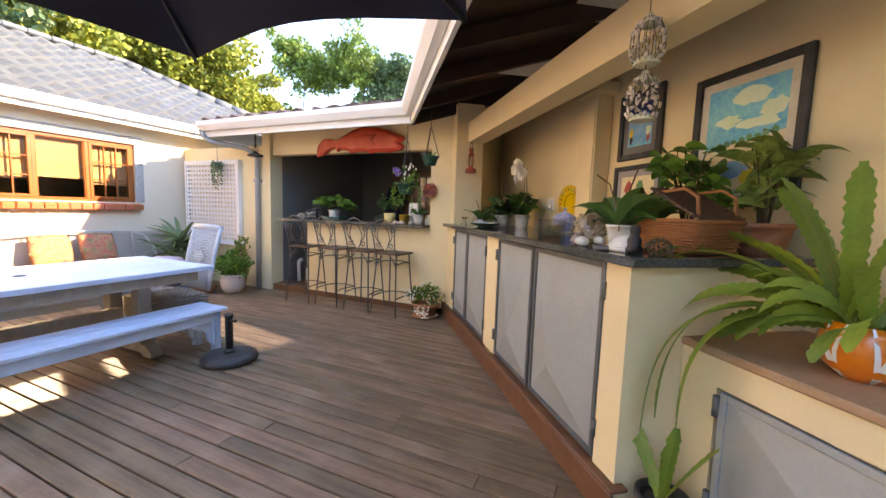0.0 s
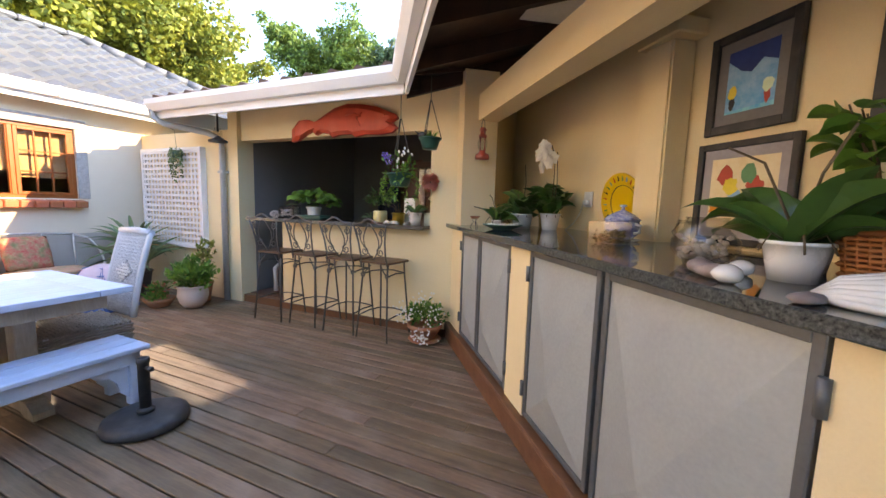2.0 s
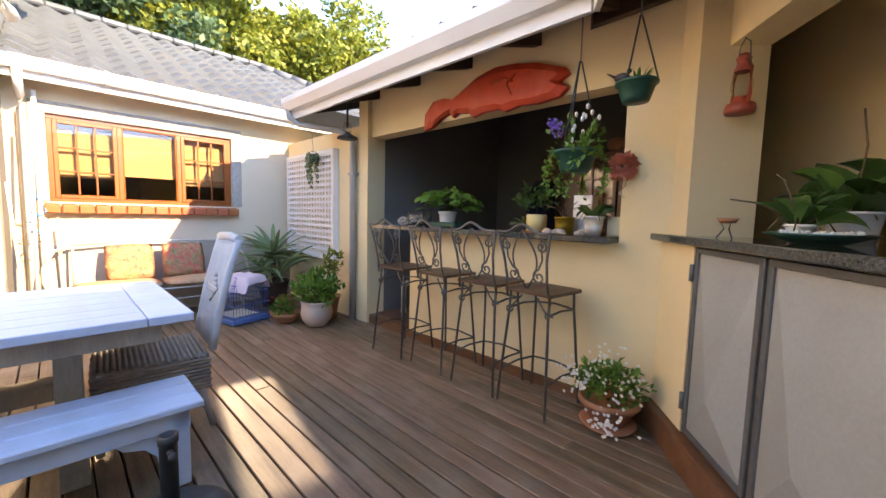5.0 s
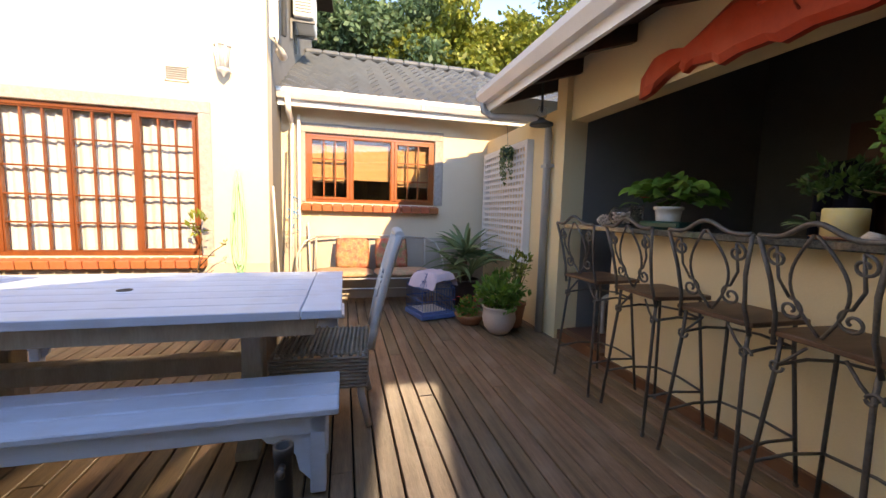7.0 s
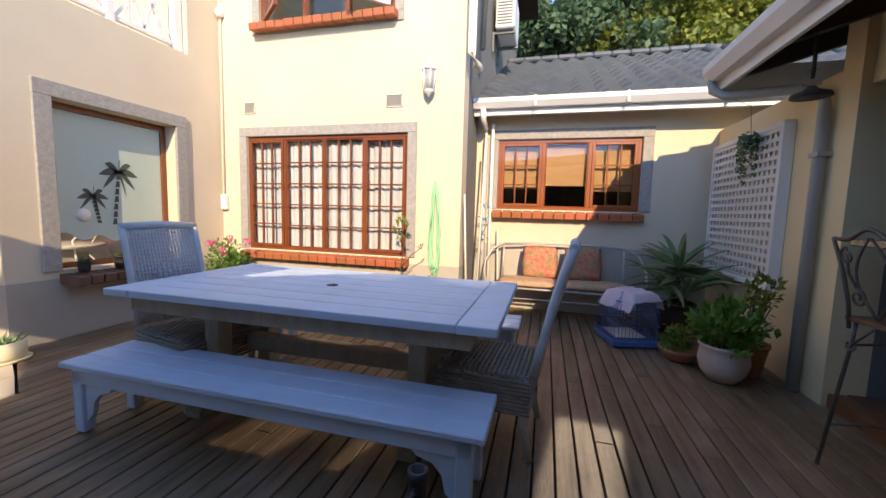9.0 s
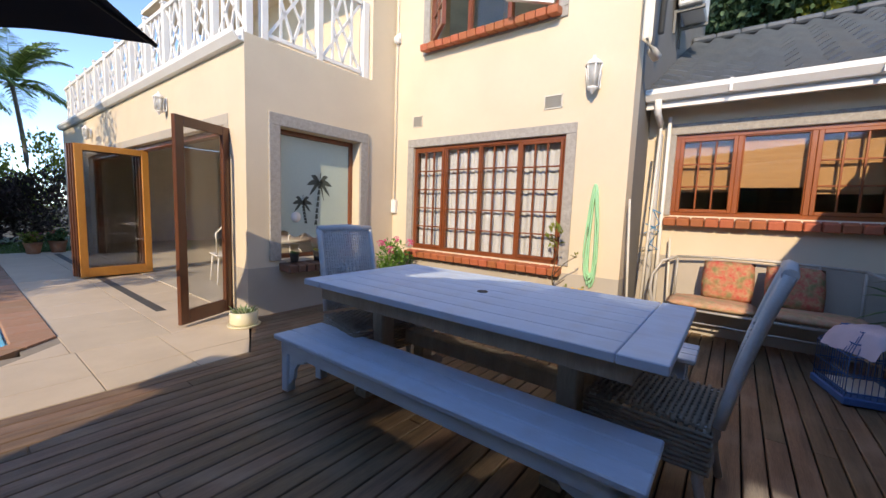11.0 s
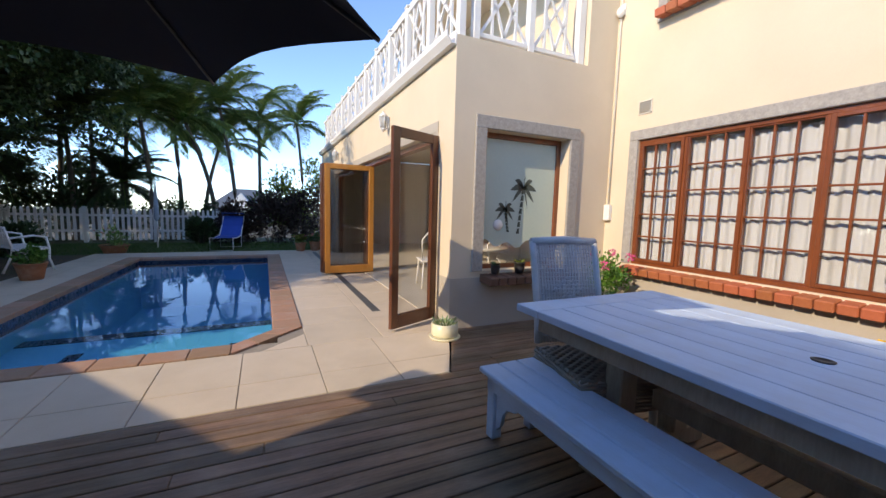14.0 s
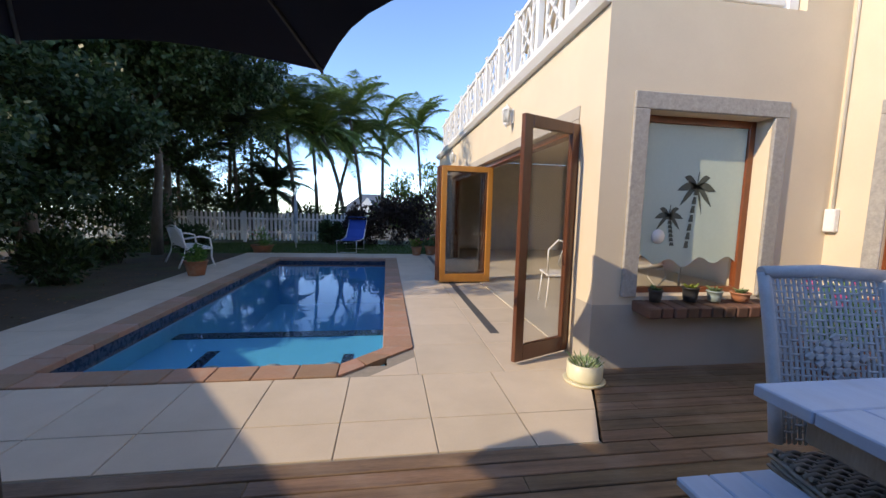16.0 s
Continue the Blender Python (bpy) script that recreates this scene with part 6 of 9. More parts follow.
# pipes, conduits, vents and lamps on the house
bm = bmnew()
tube(bm, [(WX + 0.06, 1.93, 6.2), (WX + 0.06, 1.93, 2.95), (WX - 0.02, 1.97, 2.86), (WX - 0.10, 2.0, 2.82)], 0.045, 12)
struct("downpipe", bm, M_PIPE, "cream downpipe on the house corner")
bm = bmnew()
tube(bm, [(-6.93, 1.98, 2.53), (-6.96, 1.98, 2.40), (-7.2, 1.98, 2.33), (-7.23, 1.98, 2.2), (-7.23, 1.98, 0.02)], 0.035, 10)
tube(bm, [(-7.22, 2.07, 2.40), (-7.24, 2.07, 0.02)], 0.020, 8)
struct("downpipe", bm, M_WHITE, "white downpipe beside the kitchen")
bm = bmnew()
tube(bm, [(-6.36, 1.90, 1.45), (-6.30, 1.98, 0.03)], 0.012, 7)
tube(bm, [(-6.80, 2.05, 2.2), (-6.62, 2.02, 0.03)], 0.014, 7)
tube(bm, [(-7.20, 2.18, 1.05), (-7.16, 2.22, 0.03)], 0.013, 7)
solid("broom_pole", bm, M_PIPE, "long pale poles leaning in the corner", "pole")
bm = bmnew()
pts = [Vector((-6.78 + 0.05 * math.sin(i * 1.9), 2.06 + 0.07 * math.cos(i * 2.3), 1.32 - 0.03 * i + 0.10 * math.sin(i * 1.1))) for i in range(14)]
tube(bm, pts, 0.006, 6)
solid("blue_strap", bm, mat("blue_rope", (0.06, 0.30, 0.55), None, 8, 0.7), "blue strap tangled round the poles", "strap")
bm = bmnew()
tube(bm, [(WX + 0.02, PY + 0.05, 6.2), (WX + 0.02, PY + 0.05, 1.38)], 0.011, 8)
struct("conduit", bm, M_PIPE, "cream conduit in the wall corner")
bm = bmnew()
box(bm, WX + 0.002, PY + 0.012, 1.20, WX + 0.06, PY + 0.10, 1.40, bev=0.008)
solid("outdoor_socket", bm, M_CERAMIC, "white weatherproof socket box on the wall", "socket")
bm = bmnew()
ball(bm, (WX + 0.05, PY + 0.06, 3.70), 0.05, (1, 1, 1.3), 2)
box(bm, WX + 0.001, PY + 0.02, 3.66, WX + 0.03, PY + 0.10, 3.80, bev=0.006)
solid("motion_sensor", bm, M_CERAMIC, "small white movement sensor on the wall", "sensor")
for y0, y1 in ((-1.06, -0.89), (0.92, 1.13)):
    v = thing("air_vent", "cream slatted air vent in the wall", "vent", group="wall vents")
    bm = bmnew()
    for q in ((y0, 2.44, y0 + 0.012, 2.59), (y1 - 0.012, 2.44, y1, 2.59), (y0, 2.44, y1, 2.452), (y0, 2.578, y1, 2.59)):
        box(bm, WX + 0.001, q[0], q[1], WX + 0.012, q[2], q[3])
    part("frame", bm, M_PIPE, v)
    for i in range(6):
        bm = bmnew()
        box(bm, -0.012, y0 + 0.012, -0.002, 0.010, y1 - 0.012, 0.003, Matrix.Translation((WX + 0.012, 0, 2.465 + i * 0.021)) @ Matrix.Rotation(radians(-35), 4, "Y"))
        part("slat", bm, M_PIPE, v)
    bm = bmnew()
    box(bm, WX + 0.001, y0 + 0.013, 2.453, WX + 0.003, y1 - 0.013, 2.577)
    part("backing", bm, M_STEEL_DARK, v)


M_LAMP_GLASS = mat("milky_lamp_glass", (0.72, 0.73, 0.71), None, 5, 0.25, 0.0, 60, trans=0.5)


def coach_lamp(m, s=1.0):
    c = thing("coach_lamp", "white six-sided coach lamp on the wall", "wall lamp", m @ Matrix.Scale(s, 4), "white coach lamps")
    bm = bmnew()
    box(bm, -0.05, -0.001, -0.10, 0.05, 0.014, 0.12, bev=0.005)
    tube(bm, [(0, 0.01, -0.08), (0, 0.06, -0.13), (0, 0.10, -0.13)], 0.010, 7)
    part("bracket", bm, M_WHITE, c)
    bm = bmnew()
    lathe(bm, [(0, 0.20), (0.012, 0.195), (0.018, 0.17), (0.06, 0.14), (0.085, 0.11), (0.08, 0.10), (0.0, 0.10)], 6, (0, 0.10, 0))
    part("cap", bm, M_WHITE, c)
    bm = bmnew()
    lathe(bm, [(0, -0.17), (0.01, -0.165), (0.02, -0.14), (0.045, -0.12), (0.055, -0.10), (0.0, -0.10)], 6, (0, 0.10, 0))
    part("finial", bm, M_WHITE, c)
    for k in range(6):
        a = k * math.pi / 3
        bm = bmnew()
        tube(bm, [(0.05 * math.cos(a), 0.10 + 0.05 * math.sin(a), -0.10), (0.075 * math.cos(a), 0.10 + 0.075 * math.sin(a), 0.10)], 0.007, 5)
        part("post", bm, M_WHITE, c)
    bm = bmnew()
    lathe(bm, [(0.045, -0.10), (0.069, 0.10)], 6, (0, 0.10, 0))
    part("lamp_glass", bm, M_LAMP_GLASS, c)
    bm = bmnew()
    ball(bm, (0, 0.10, -0.01), 0.028, (1, 1, 1.4), 2)
    part("bulb", bm, M_CERAMIC, c)


coach_lamp(Matrix.Translation((WX + 0.001, 1.47, 2.68)) @ Matrix.Rotation(radians(-90), 4, "Z"), 1.05)
for y in (-3.7, -8.1):
    coach_lamp(Matrix.Translation((PX + 0.013, y, 2.58)) @ Matrix.Rotation(radians(-90), 4, "Z"), 0.85)
ac = thing("air_conditioner", "white outdoor air conditioner on wall brackets", "air conditioner", pose(-8.5, 1.86, 4.0))
bm = bmnew()
box(bm, -0.38, 0.05, 0, 0.38, 0.33, 0.55, bev=0.02)
part("casing", bm, M_WHITE, ac)
bm = bmnew()
for i in range(11):
    box(bm, 0.381, 0.08, 0.05 + i * 0.042, 0.388, 0.30, 0.07 + i * 0.042)
part("grille", bm, M_STEEL_DARK, ac)
for x in (-0.28, 0.28):
    bm = bmnew()
    box(bm, x - 0.02, 0.002, -0.05, x + 0.02, 0.34, -0.012)
    box(bm, x - 0.02, 0.002, -0.30, x + 0.02, 0.03, -0.05)
    part("bracket", bm, M_STEEL_DARK, ac)
bm = bmnew()
box(bm, -12.5, 1.86, 6.15, WX + 0.55, 2.35, 6.25)
struct("upper_eaves", bm, M_RAFTER, "dark boards under the upper eaves")
bm = bmnew()
tube(bm, [(-6.9, 2.0, 6.15), (-6.9, 1.95, 3.2)], 0.03, 8)
struct("downpipe", bm, M_STEEL_DARK, "dark downpipe beside the upper wall")

# downpipe and lantern at the bar
bm = bmnew()
tube(bm, [(-5.98, 4.08, 2.42), (-5.98, 4.10, 2.33), (-5.93, 4.18, 2.27), (-5.58, 4.50, 2.20), (-5.47, 4.60, 2.12), (-5.47, 4.61, 2.02), (-5.47, 4.61, 0.004)], 0.038, 12)
box(bm, -5.52, 4.57, 1.70, -5.42, 4.659, 1.73)
struct("downpipe", bm, M_PIPE_GREY, "grey downpipe at the bar corner")
bm = bmnew()
tube(bm, [(-5.05, 5.05, 0.10), (-5.05, 5.05, 0.42), (-5.05, 5.11, 0.45)], 0.035, 10)
tube(bm, [(-4.9, 5.08, 0.10), (-4.9, 5.08, 0.30), (-4.9, 5.14, 0.33)], 0.03, 10)
struct("waste_pipe", bm, M_PIPE, "short cream waste pipes inside the bar")
lt = thing("porch_lamp", "black iron pendant lamp under the eaves", "lamp", pose(-5.28, 4.42, 2.08))
bm = bmnew()
tube(bm, [(0, 0, 0.10), (0, 0, 0.44)], 0.012, 7)
lathe(bm, [(0.0, 0.40), (0.05, 0.40), (0.05, 0.44), (0, 0.44)], 12)
part("stem", bm, M_BLACK, lt)
bm = bmnew()
lathe(bm, [(0.0, -0.01), (0.11, -0.02), (0.105, 0.0), (0.05, 0.02), (0.02, 0.05), (0.0, 0.05)], 20)
part("shade", bm, M_BLACK, lt)
bm = bmnew()
lathe(bm, [(0.0, 0.05), (0.045, 0.055), (0.05, 0.10), (0.035, 0.15), (0, 0.16)], 16)
g = part("lamp_glass", bm, M_GLASS, lt)

# carved wooden fish over the bar
fish_top = [(0.0, 0.10), (0.10, 0.19), (0.22, 0.20), (0.33, 0.17), (0.44, 0.22), (0.62, 0.30), (0.80, 0.335), (1.00, 0.325), (1.18, 0.30), (1.32, 0.26), (1.41, 0.235), (1.44, 0.20)]
fish_bot = [(1.37, 0.165), (1.44, 0.12), (1.38, 0.075), (1.22, 0.055), (1.05, 0.06), (0.92, 0.035), (0.86, 0.06), (0.70, 0.055), (0.60, 0.03), (0.55, 0.065), (0.42, 0.075), (0.36, 0.05), (0.32, 0.09), (0.22, 0.06), (0.10, 0.0), (0.0, -0.02)]
out = fish_top + fish_bot
bm = bmnew()
cx = [(a, (b)) for a, b in out]
ring0 = [bm.verts.new((x, 0.0, z)) for x, z in cx]
ring1 = [bm.verts.new((x, -0.045, z)) for x, z in cx]
mx, mz = 0.75, 0.17
ring2 = [bm.verts.new((x + (mx - x) * 0.10, -0.075, z + (mz - z) * 0.28)) for x, z in cx]
n = len(cx)
for ra, rb in ((ring0, ring1), (ring1, ring2)):
    for k in range(n):
        bm.faces.new((ra[k], ra[(k + 1) % n], rb[(k + 1) % n], rb[k]))
bm.faces.new(ring0[::-1])
bm.faces.new(ring2)
tube(bm, [(1.02, -0.078, 0.25), (0.95, -0.08, 0.20), (1.0, -0.078, 0.13)], 0.006, 5)
tube(bm, [(0.80, -0.078, 0.22), (0.92, -0.08, 0.24), (1.0, -0.078, 0.21)], 0.008, 5)
ball(bm, (1.30, -0.075, 0.215), 0.012, (1, 0.5, 1), 1)
solid("carved_fish", bm, mat("red_painted_wood", (0.62, 0.065, 0.028), (0.48, 0.045, 0.02), 7, 0.38, 0.35, 40, dirt=(0.7, 0.16, 0.09), dirt_scale=5, dirt_amount=0.4), "large red painted carved wooden fish on the bar beam", "carving", m=pose(-4.33, BY - 0.004, 2.085, 0, 2.6, 0) @ Matrix.Diagonal((1.0, 1.0, 1.18, 1.0)))


# hanging baskets
def hanging_pot(at, r, hang, label, flowers=False):
    h = plant("hanging_basket", label, pose(*at), "hanging green baskets")
    bm = bmnew()
    lathe(bm, [(0, 0), (r * 0.62, 0), (r * 0.70, 0.02), (r * 0.9, r * 0.85), (r * 1.02, r * 0.87), (r * 1.02, r), (r * 0.92, r), (r * 0.88, r * 0.85), (0, r * 0.85)], 28)
    part("pot", bm, M_GREEN_POT, h, "dark green plastic pot")
    for k in range(3):
        a = k * 2.09 + 0.4
        bm = bmnew()
        tube(bm, [(r * math.cos(a), r * math.sin(a), r * 0.95), (0.006 * math.cos(a), 0.006 * math.sin(a), hang)], 0.0045, 5)
        part("hanger", bm, M_BLACK, h)
    bm = bmnew()
    tube(bm, [(0, 0, hang), (0, 0, 2.50 - at[2])], 0.004, 5)
    part("wire", bm, M_STEEL_DARK, h)
    lv = Leaves()
    if flowers:
        bush(lv, R, (0, 0, r * 1.3), r * 1.3, 170, 0.05, (1.1, 1.1, 0.8), 10)
        for k in range(14):
            a = R.uniform(0, 6.28)
            p = Vector((r * math.cos(a), r * math.sin(a), r))
            for i in range(16):
                lv.leaf(p + Vector((0.045 * math.cos(a) * math.sin(i * 0.2), 0.03 * math.sin(a), -0.017 * i)) + rv(R) * 0.012, rv(R), rv(R), 0.035, 0.6)
        fl = Leaves()
        for c in ((-0.12, -0.06, r + 0.16), (-0.09, -0.05, r + 0.12)):
            for i in range(30):
                q = rv(R).normalized() * 0.03
                fl.leaf(Vector(c) + q, q, rv(R), 0.026, 0.8)
        fl.part("blossom", M_PURPLE, h, "violet flower head")
        bm = bmnew()
        for i in range(12):
            ball(bm, (R.uniform(-0.14, 0.14), R.uniform(-0.1, 0.0), r + R.uniform(0.05, 0.22)), 0.011, (1, 1, 1.6), 1)
        part("glass_beads", bm, M_CERAMIC, h, "white bead decorations")
    else:
        for i in range(14):
            a = i * 2.4
            lv.blade((0.03 * math.cos(a), 0.03 * math.sin(a), r * 0.9), (math.cos(a), math.sin(a), 1.5), R.uniform(0.05, 0.09), 0.02, 0.5, 4)
    lv.part("leaves", M_LEAF, h)


hanging_pot((-2.62, 4.30, 1.53), 0.125, 0.62, "green hanging basket with trailing leaves and a violet flower", True)
hanging_pot((-2.30, 4.27, 1.86), 0.10, 0.42, "small green hanging basket with a bird figure")
bm = bmnew()
ball(bm, (0, 0, 0.03), 0.026, (1.5, 0.8, 0.9), 2)
ball(bm, (0.035, 0, 0.055), 0.014, (1, 1, 1), 1)
tube(bm, [(-0.03, 0, 0.035), (-0.075, 0, 0.065)], 0.008, 5, 0.003)
solid("bird_ornament", bm, M_BLACK, "small dark bird ornament on the hanging basket", "ornament", m=pose(-2.36, 4.23, 1.955))

# red storm lantern
M_REDL = mat("worn_red_enamel", (0.50, 0.075, 0.04), (0.36, 0.06, 0.035), 9, 0.4, 0.2, 50, dirt=(0.2, 0.1, 0.07), dirt_scale=12, dirt_amount=0.5)
ln = thing("storm_lantern", "worn red storm lantern hung from the beam", "lantern", M_C @ pose(0.52, 0.225, 1.80))
bm = bmnew()
lathe(bm, [(0, 0), (0.062, 0), (0.066, 0.02), (0.06, 0.045), (0.03, 0.06), (0.028, 0.08), (0, 0.08)], 24)
part("fuel_tank", bm, M_REDL, ln)
bm = bmnew()
lathe(bm, [(0.03, 0.085), (0.045, 0.12), (0.045, 0.15), (0.032, 0.20)], 20)
part("globe", bm, M_GLASS, ln)
bm = bmnew()
lathe(bm, [(0.036, 0.20), (0.036, 0.215), (0.024, 0.225), (0.024, 0.26), (0.034, 0.262), (0.02, 0.285), (0, 0.287)], 20)
part("chimney", bm, M_REDL, ln)
for k in (-1, 1):
    bm = bmnew()
    tube(bm, [(k * 0.055, 0, 0.03), (k * 0.068, 0, 0.08), (k * 0.066, 0, 0.20), (k * 0.03, 0, 0.245)], 0.009, 8)
    part("side_tube", bm, M_REDL, ln)
bm = bmnew()
tube(bm, [(-0.06, 0, 0.2), (-0.04, 0, 0.33), (0, 0, 0.36), (0.04, 0, 0.33), (0.06, 0, 0.2)], 0.003, 5)
tube(bm, [(0, 0, 0.36), (0, 0, 0.425)], 0.003, 5)
part("bail", bm, M_STEEL_DARK, ln)

# ---- things on the counter, its wall, the ledge and the bar ----
def colour(name, c, rough=0.6, **k):
    return mat(name, c, None, 6, rough, 0.05, 60, **k)


def picture(name, s0, s1, z0, z1, fw, mount, label, painter):
    p = thing(name, label, "picture", M_C @ pose(s0, BACK - 0.004, z0), "framed paintings")
    w, h = s1 - s0, z1 - z0
    bm = bmnew()
    for q in ((0, 0, fw, h), (w - fw, 0, w, h), (fw, 0, w - fw, fw), (fw, h - fw, w - fw, h)):
        box(bm, q[0], -0.03, q[1], q[2], 0, q[3], bev=0.004)
    part("frame", bm, M_BLACK, p, "black picture frame")
    bm = bmnew()
    box(bm, fw, -0.012, fw, w - fw, -0.002, h - fw)
    part("mount", bm, mount, p)
    painter(p, fw, w, h)


def dab(parent, name, pts, y, material):
    bm = bmnew()
    prism(bm, pts, 0.0006, Matrix.Translation((0, y, 0)) @ Matrix.Rotation(radians(90), 4, "X"))
    part(name, bm, material, parent)


def blob(cx, cy, rx, ry, seed, n=16):
    r = random.Random(seed)
    return [(cx + rx * math.cos(2 * math.pi * k / n) * r.uniform(0.7, 1.15), cy + ry * math.sin(2 * math.pi * k / n) * r.uniform(0.7, 1.15)) for k in range(n)]


P_SKY = mat("painted_sky", (0.05, 0.35, 0.62), (0.25, 0.62, 0.60), 5, 0.7, 0.2, 40)
P_CLOUD = mat("painted_cloud", (0.55, 0.70, 0.45), (0.75, 0.78, 0.60), 7, 0.7, 0.2, 40)
P_SAND = mat("painted_sand", (0.72, 0.55, 0.30), (0.80, 0.68, 0.45), 7, 0.7, 0.2, 40)
P_NAVY = mat("painted_navy", (0.012, 0.03, 0.14), (0.02, 0.05, 0.2), 7, 0.7, 0.2, 40)
P_SEA = mat("painted_sea", (0.06, 0.30, 0.55), (0.3, 0.5, 0.65), 9, 0.7, 0.2, 40)
P_RED = colour("painted_red", (0.55, 0.08, 0.05))
P_GREEN = colour("painted_green", (0.12, 0.30, 0.14))
P_ORANGE = colour("painted_orange", (0.80, 0.28, 0.03))
P_YEL = colour("painted_yellow", (0.80, 0.62, 0.08))
P_DARK = colour("painted_dark", (0.02, 0.018, 0.02))


def paint_beach(p, fw, w, h):
    m = fw + 0.05
    dab(p, "painted_sky", [(m, h * 0.42), (w - m, h * 0.50), (w - m, h - m), (m, h - m)], -0.013, P_SKY)
    dab(p, "painted_sand", [(m, m), (w - m, m), (w - m, h * 0.50), (m, h * 0.42)], -0.013, P_SAND)
    for k, (cx, cy, rx, ry) in enumerate(((0.55, 0.78, 0.16, 0.07), (0.75, 0.66, 0.12, 0.07), (0.36, 0.62, 0.12, 0.05), (0.62, 0.58, 0.2, 0.04))):
        dab(p, "painted_cloud", blob(cx * w, cy * h, rx * w, ry * h, k), -0.0138, P_CLOUD)
    for k in range(9):
        dab(p, "painted_tree", blob(m + 0.05 + (w - 2 * m - 0.1) * k / 8, h * (0.44 + 0.008 * k), 0.02, 0.012 + 0.006 * (k % 3), 40 + k), -0.0142, P_GREEN)
    dab(p, "painted_red", blob(0.72 * w, 0.40 * h, 0.05, 0.025, 5), -0.0146, P_RED)
    dab(p, "painted_foam", blob(0.42 * w, 0.26 * h, 0.12, 0.05, 6), -0.0146, P_SEA)
    dab(p, "painted_orange", blob(0.6 * w, 0.2 * h, 0.06, 0.05, 7), -0.015, P_YEL)


def paint_fishers(p, fw, w, h):
    m = fw + 0.055
    dab(p, "painted_sea", [(m, m), (w - m, m), (w - m, h - m), (m, h - m)], -0.013, P_SEA)
    dab(p, "painted_cloud", [(m, h - m), (w - m, h - m), (w - m, h * 0.60), (w * 0.62, h * 0.66), (w * 0.5, h * 0.56), (w * 0.38, h * 0.60), (m, h * 0.72)], -0.0138, P_NAVY)
    dab(p, "painted_shore", [(m, m), (w - m, m), (w - m, h * 0.24), (m, h * 0.22)], -0.0138, P_SKY)
    for k, (cx, c) in enumerate(((0.30, P_YEL), (0.70, P_CLOUD))):
        dab(p, "painted_shape", blob(cx * w, 0.40 * h, 0.028, 0.035, 60 + k), -0.0146, c)
        dab(p, "painted_shape", blob(cx * w, 0.30 * h, 0.018, 0.035, 70 + k), -0.0144, P_DARK if k == 0 else P_RED)


def paint_market(p, fw, w, h):
    m = fw + 0.05
    dab(p, "painted_ground", [(m, m), (w - m, m), (w - m, h - m), (m, h - m)], -0.013, P_SAND)
    for k, c in enumerate((P_ORANGE, P_RED, P_YEL, P_SEA, P_ORANGE, P_GREEN, P_RED, P_SKY, P_ORANGE)):
        dab(p, "painted_shape", blob(m + 0.05 + 0.032 * k, h * (0.35 + 0.11 * ((k * 7) % 4)), 0.045, 0.05, 80 + k), -0.0138 - 0.0004 * (k % 3), c)


M_MOUNT = colour("cream_mount", (0.72, 0.64, 0.50), 0.9)
M_MOUNT_GREY = colour("grey_mount", (0.20, 0.19, 0.18), 0.9)
picture("beach_painting", 2.84, 3.48, 1.435, 2.20, 0.045, M_MOUNT, "bright beach painting in a wide black frame", paint_beach)
picture("sea_painting", 2.12, 2.57, 1.79, 2.30, 0.045, M_MOUNT_GREY, "blue sea painting in a black frame", paint_fishers)
picture("market_painting", 2.10, 2.62, 1.21, 1.745, 0.035, colour("lilac_grey_mount", (0.40, 0.36, 0.36), 0.9), "orange abstract painting in a black frame behind plants", paint_market)


# shell lampshades hung one under the other
def shell_shade(z, wire_to):
    p = thing("shell_pendant", "hanging pendant shade strung with sea shells", "pendant", M_C @ pose(3.44, 0.13, z), "shell pendants")
    prof = [(0.045, 0.0), (0.062, 0.03), (0.070, 0.08), (0.066, 0.13), (0.048, 0.17), (0.02, 0.195)]
    bm = bmnew()
    lathe(bm, [(0.044, 0.0), (0.052, 0.004), (0.052, 0.022), (0.044, 0.024)], 24)
    lathe(bm, [(0.0, 0.215), (0.012, 0.212), (0.02, 0.195), (0.046, 0.172), (0.046, 0.165), (0.0, 0.18)], 24)
    part("rim", bm, M_CREAM, p, "pale string-wound rim")
    bm = bmnew()
    for k in range(16):
        a = 2 * math.pi * k / 16
        tube(bm, [(r * math.cos(a), r * math.sin(a), zz) for r, zz in prof], 0.0018, 4)
    part("wire_cage", bm, M_STEM, p)
    bm = bmnew()
    r = random.Random(int(z * 100))
    for i in range(130):
        t = r.uniform(0.1, 0.92)
        k = t * (len(prof) - 1)
        j = int(k)
        rr = prof[j][0] + (prof[j + 1][0] - prof[j][0]) * (k - j)
        zz = prof[j][1] + (prof[j + 1][1] - prof[j][1]) * (k - j)
        a = r.uniform(0, 6.283)
        ball(bm, (rr * math.cos(a), rr * math.sin(a), zz), r.uniform(0.006, 0.0115), (r.uniform(0.6, 1), r.uniform(0.6, 1), r.uniform(0.7, 1.4)), 1, 0.2)
    tagged(part("shells", bm, M_SHELL, p, "small brown and white shells"), kind="stuff")
    bm = bmnew()
    tube(bm, [(0, 0, 0.212), (0, 0, wire_to - z)], 0.0025, 5)
    part("cord", bm, M_STEM, p)


shell_shade(2.00, 2.30)
shell_shade(1.765, 2.01)

# picnic basket with its lid half open
M_BASK = mat("orange_brown_wicker", (0.38, 0.135, 0.04), (0.25, 0.08, 0.025), 14, 0.5, 0.3, 90, stretch=(1, 1, 3))
M_BASK_DARK = mat("dark_brown_wicker", (0.12, 0.05, 0.025), (0.075, 0.03, 0.015), 14, 0.5, 0.3, 90)
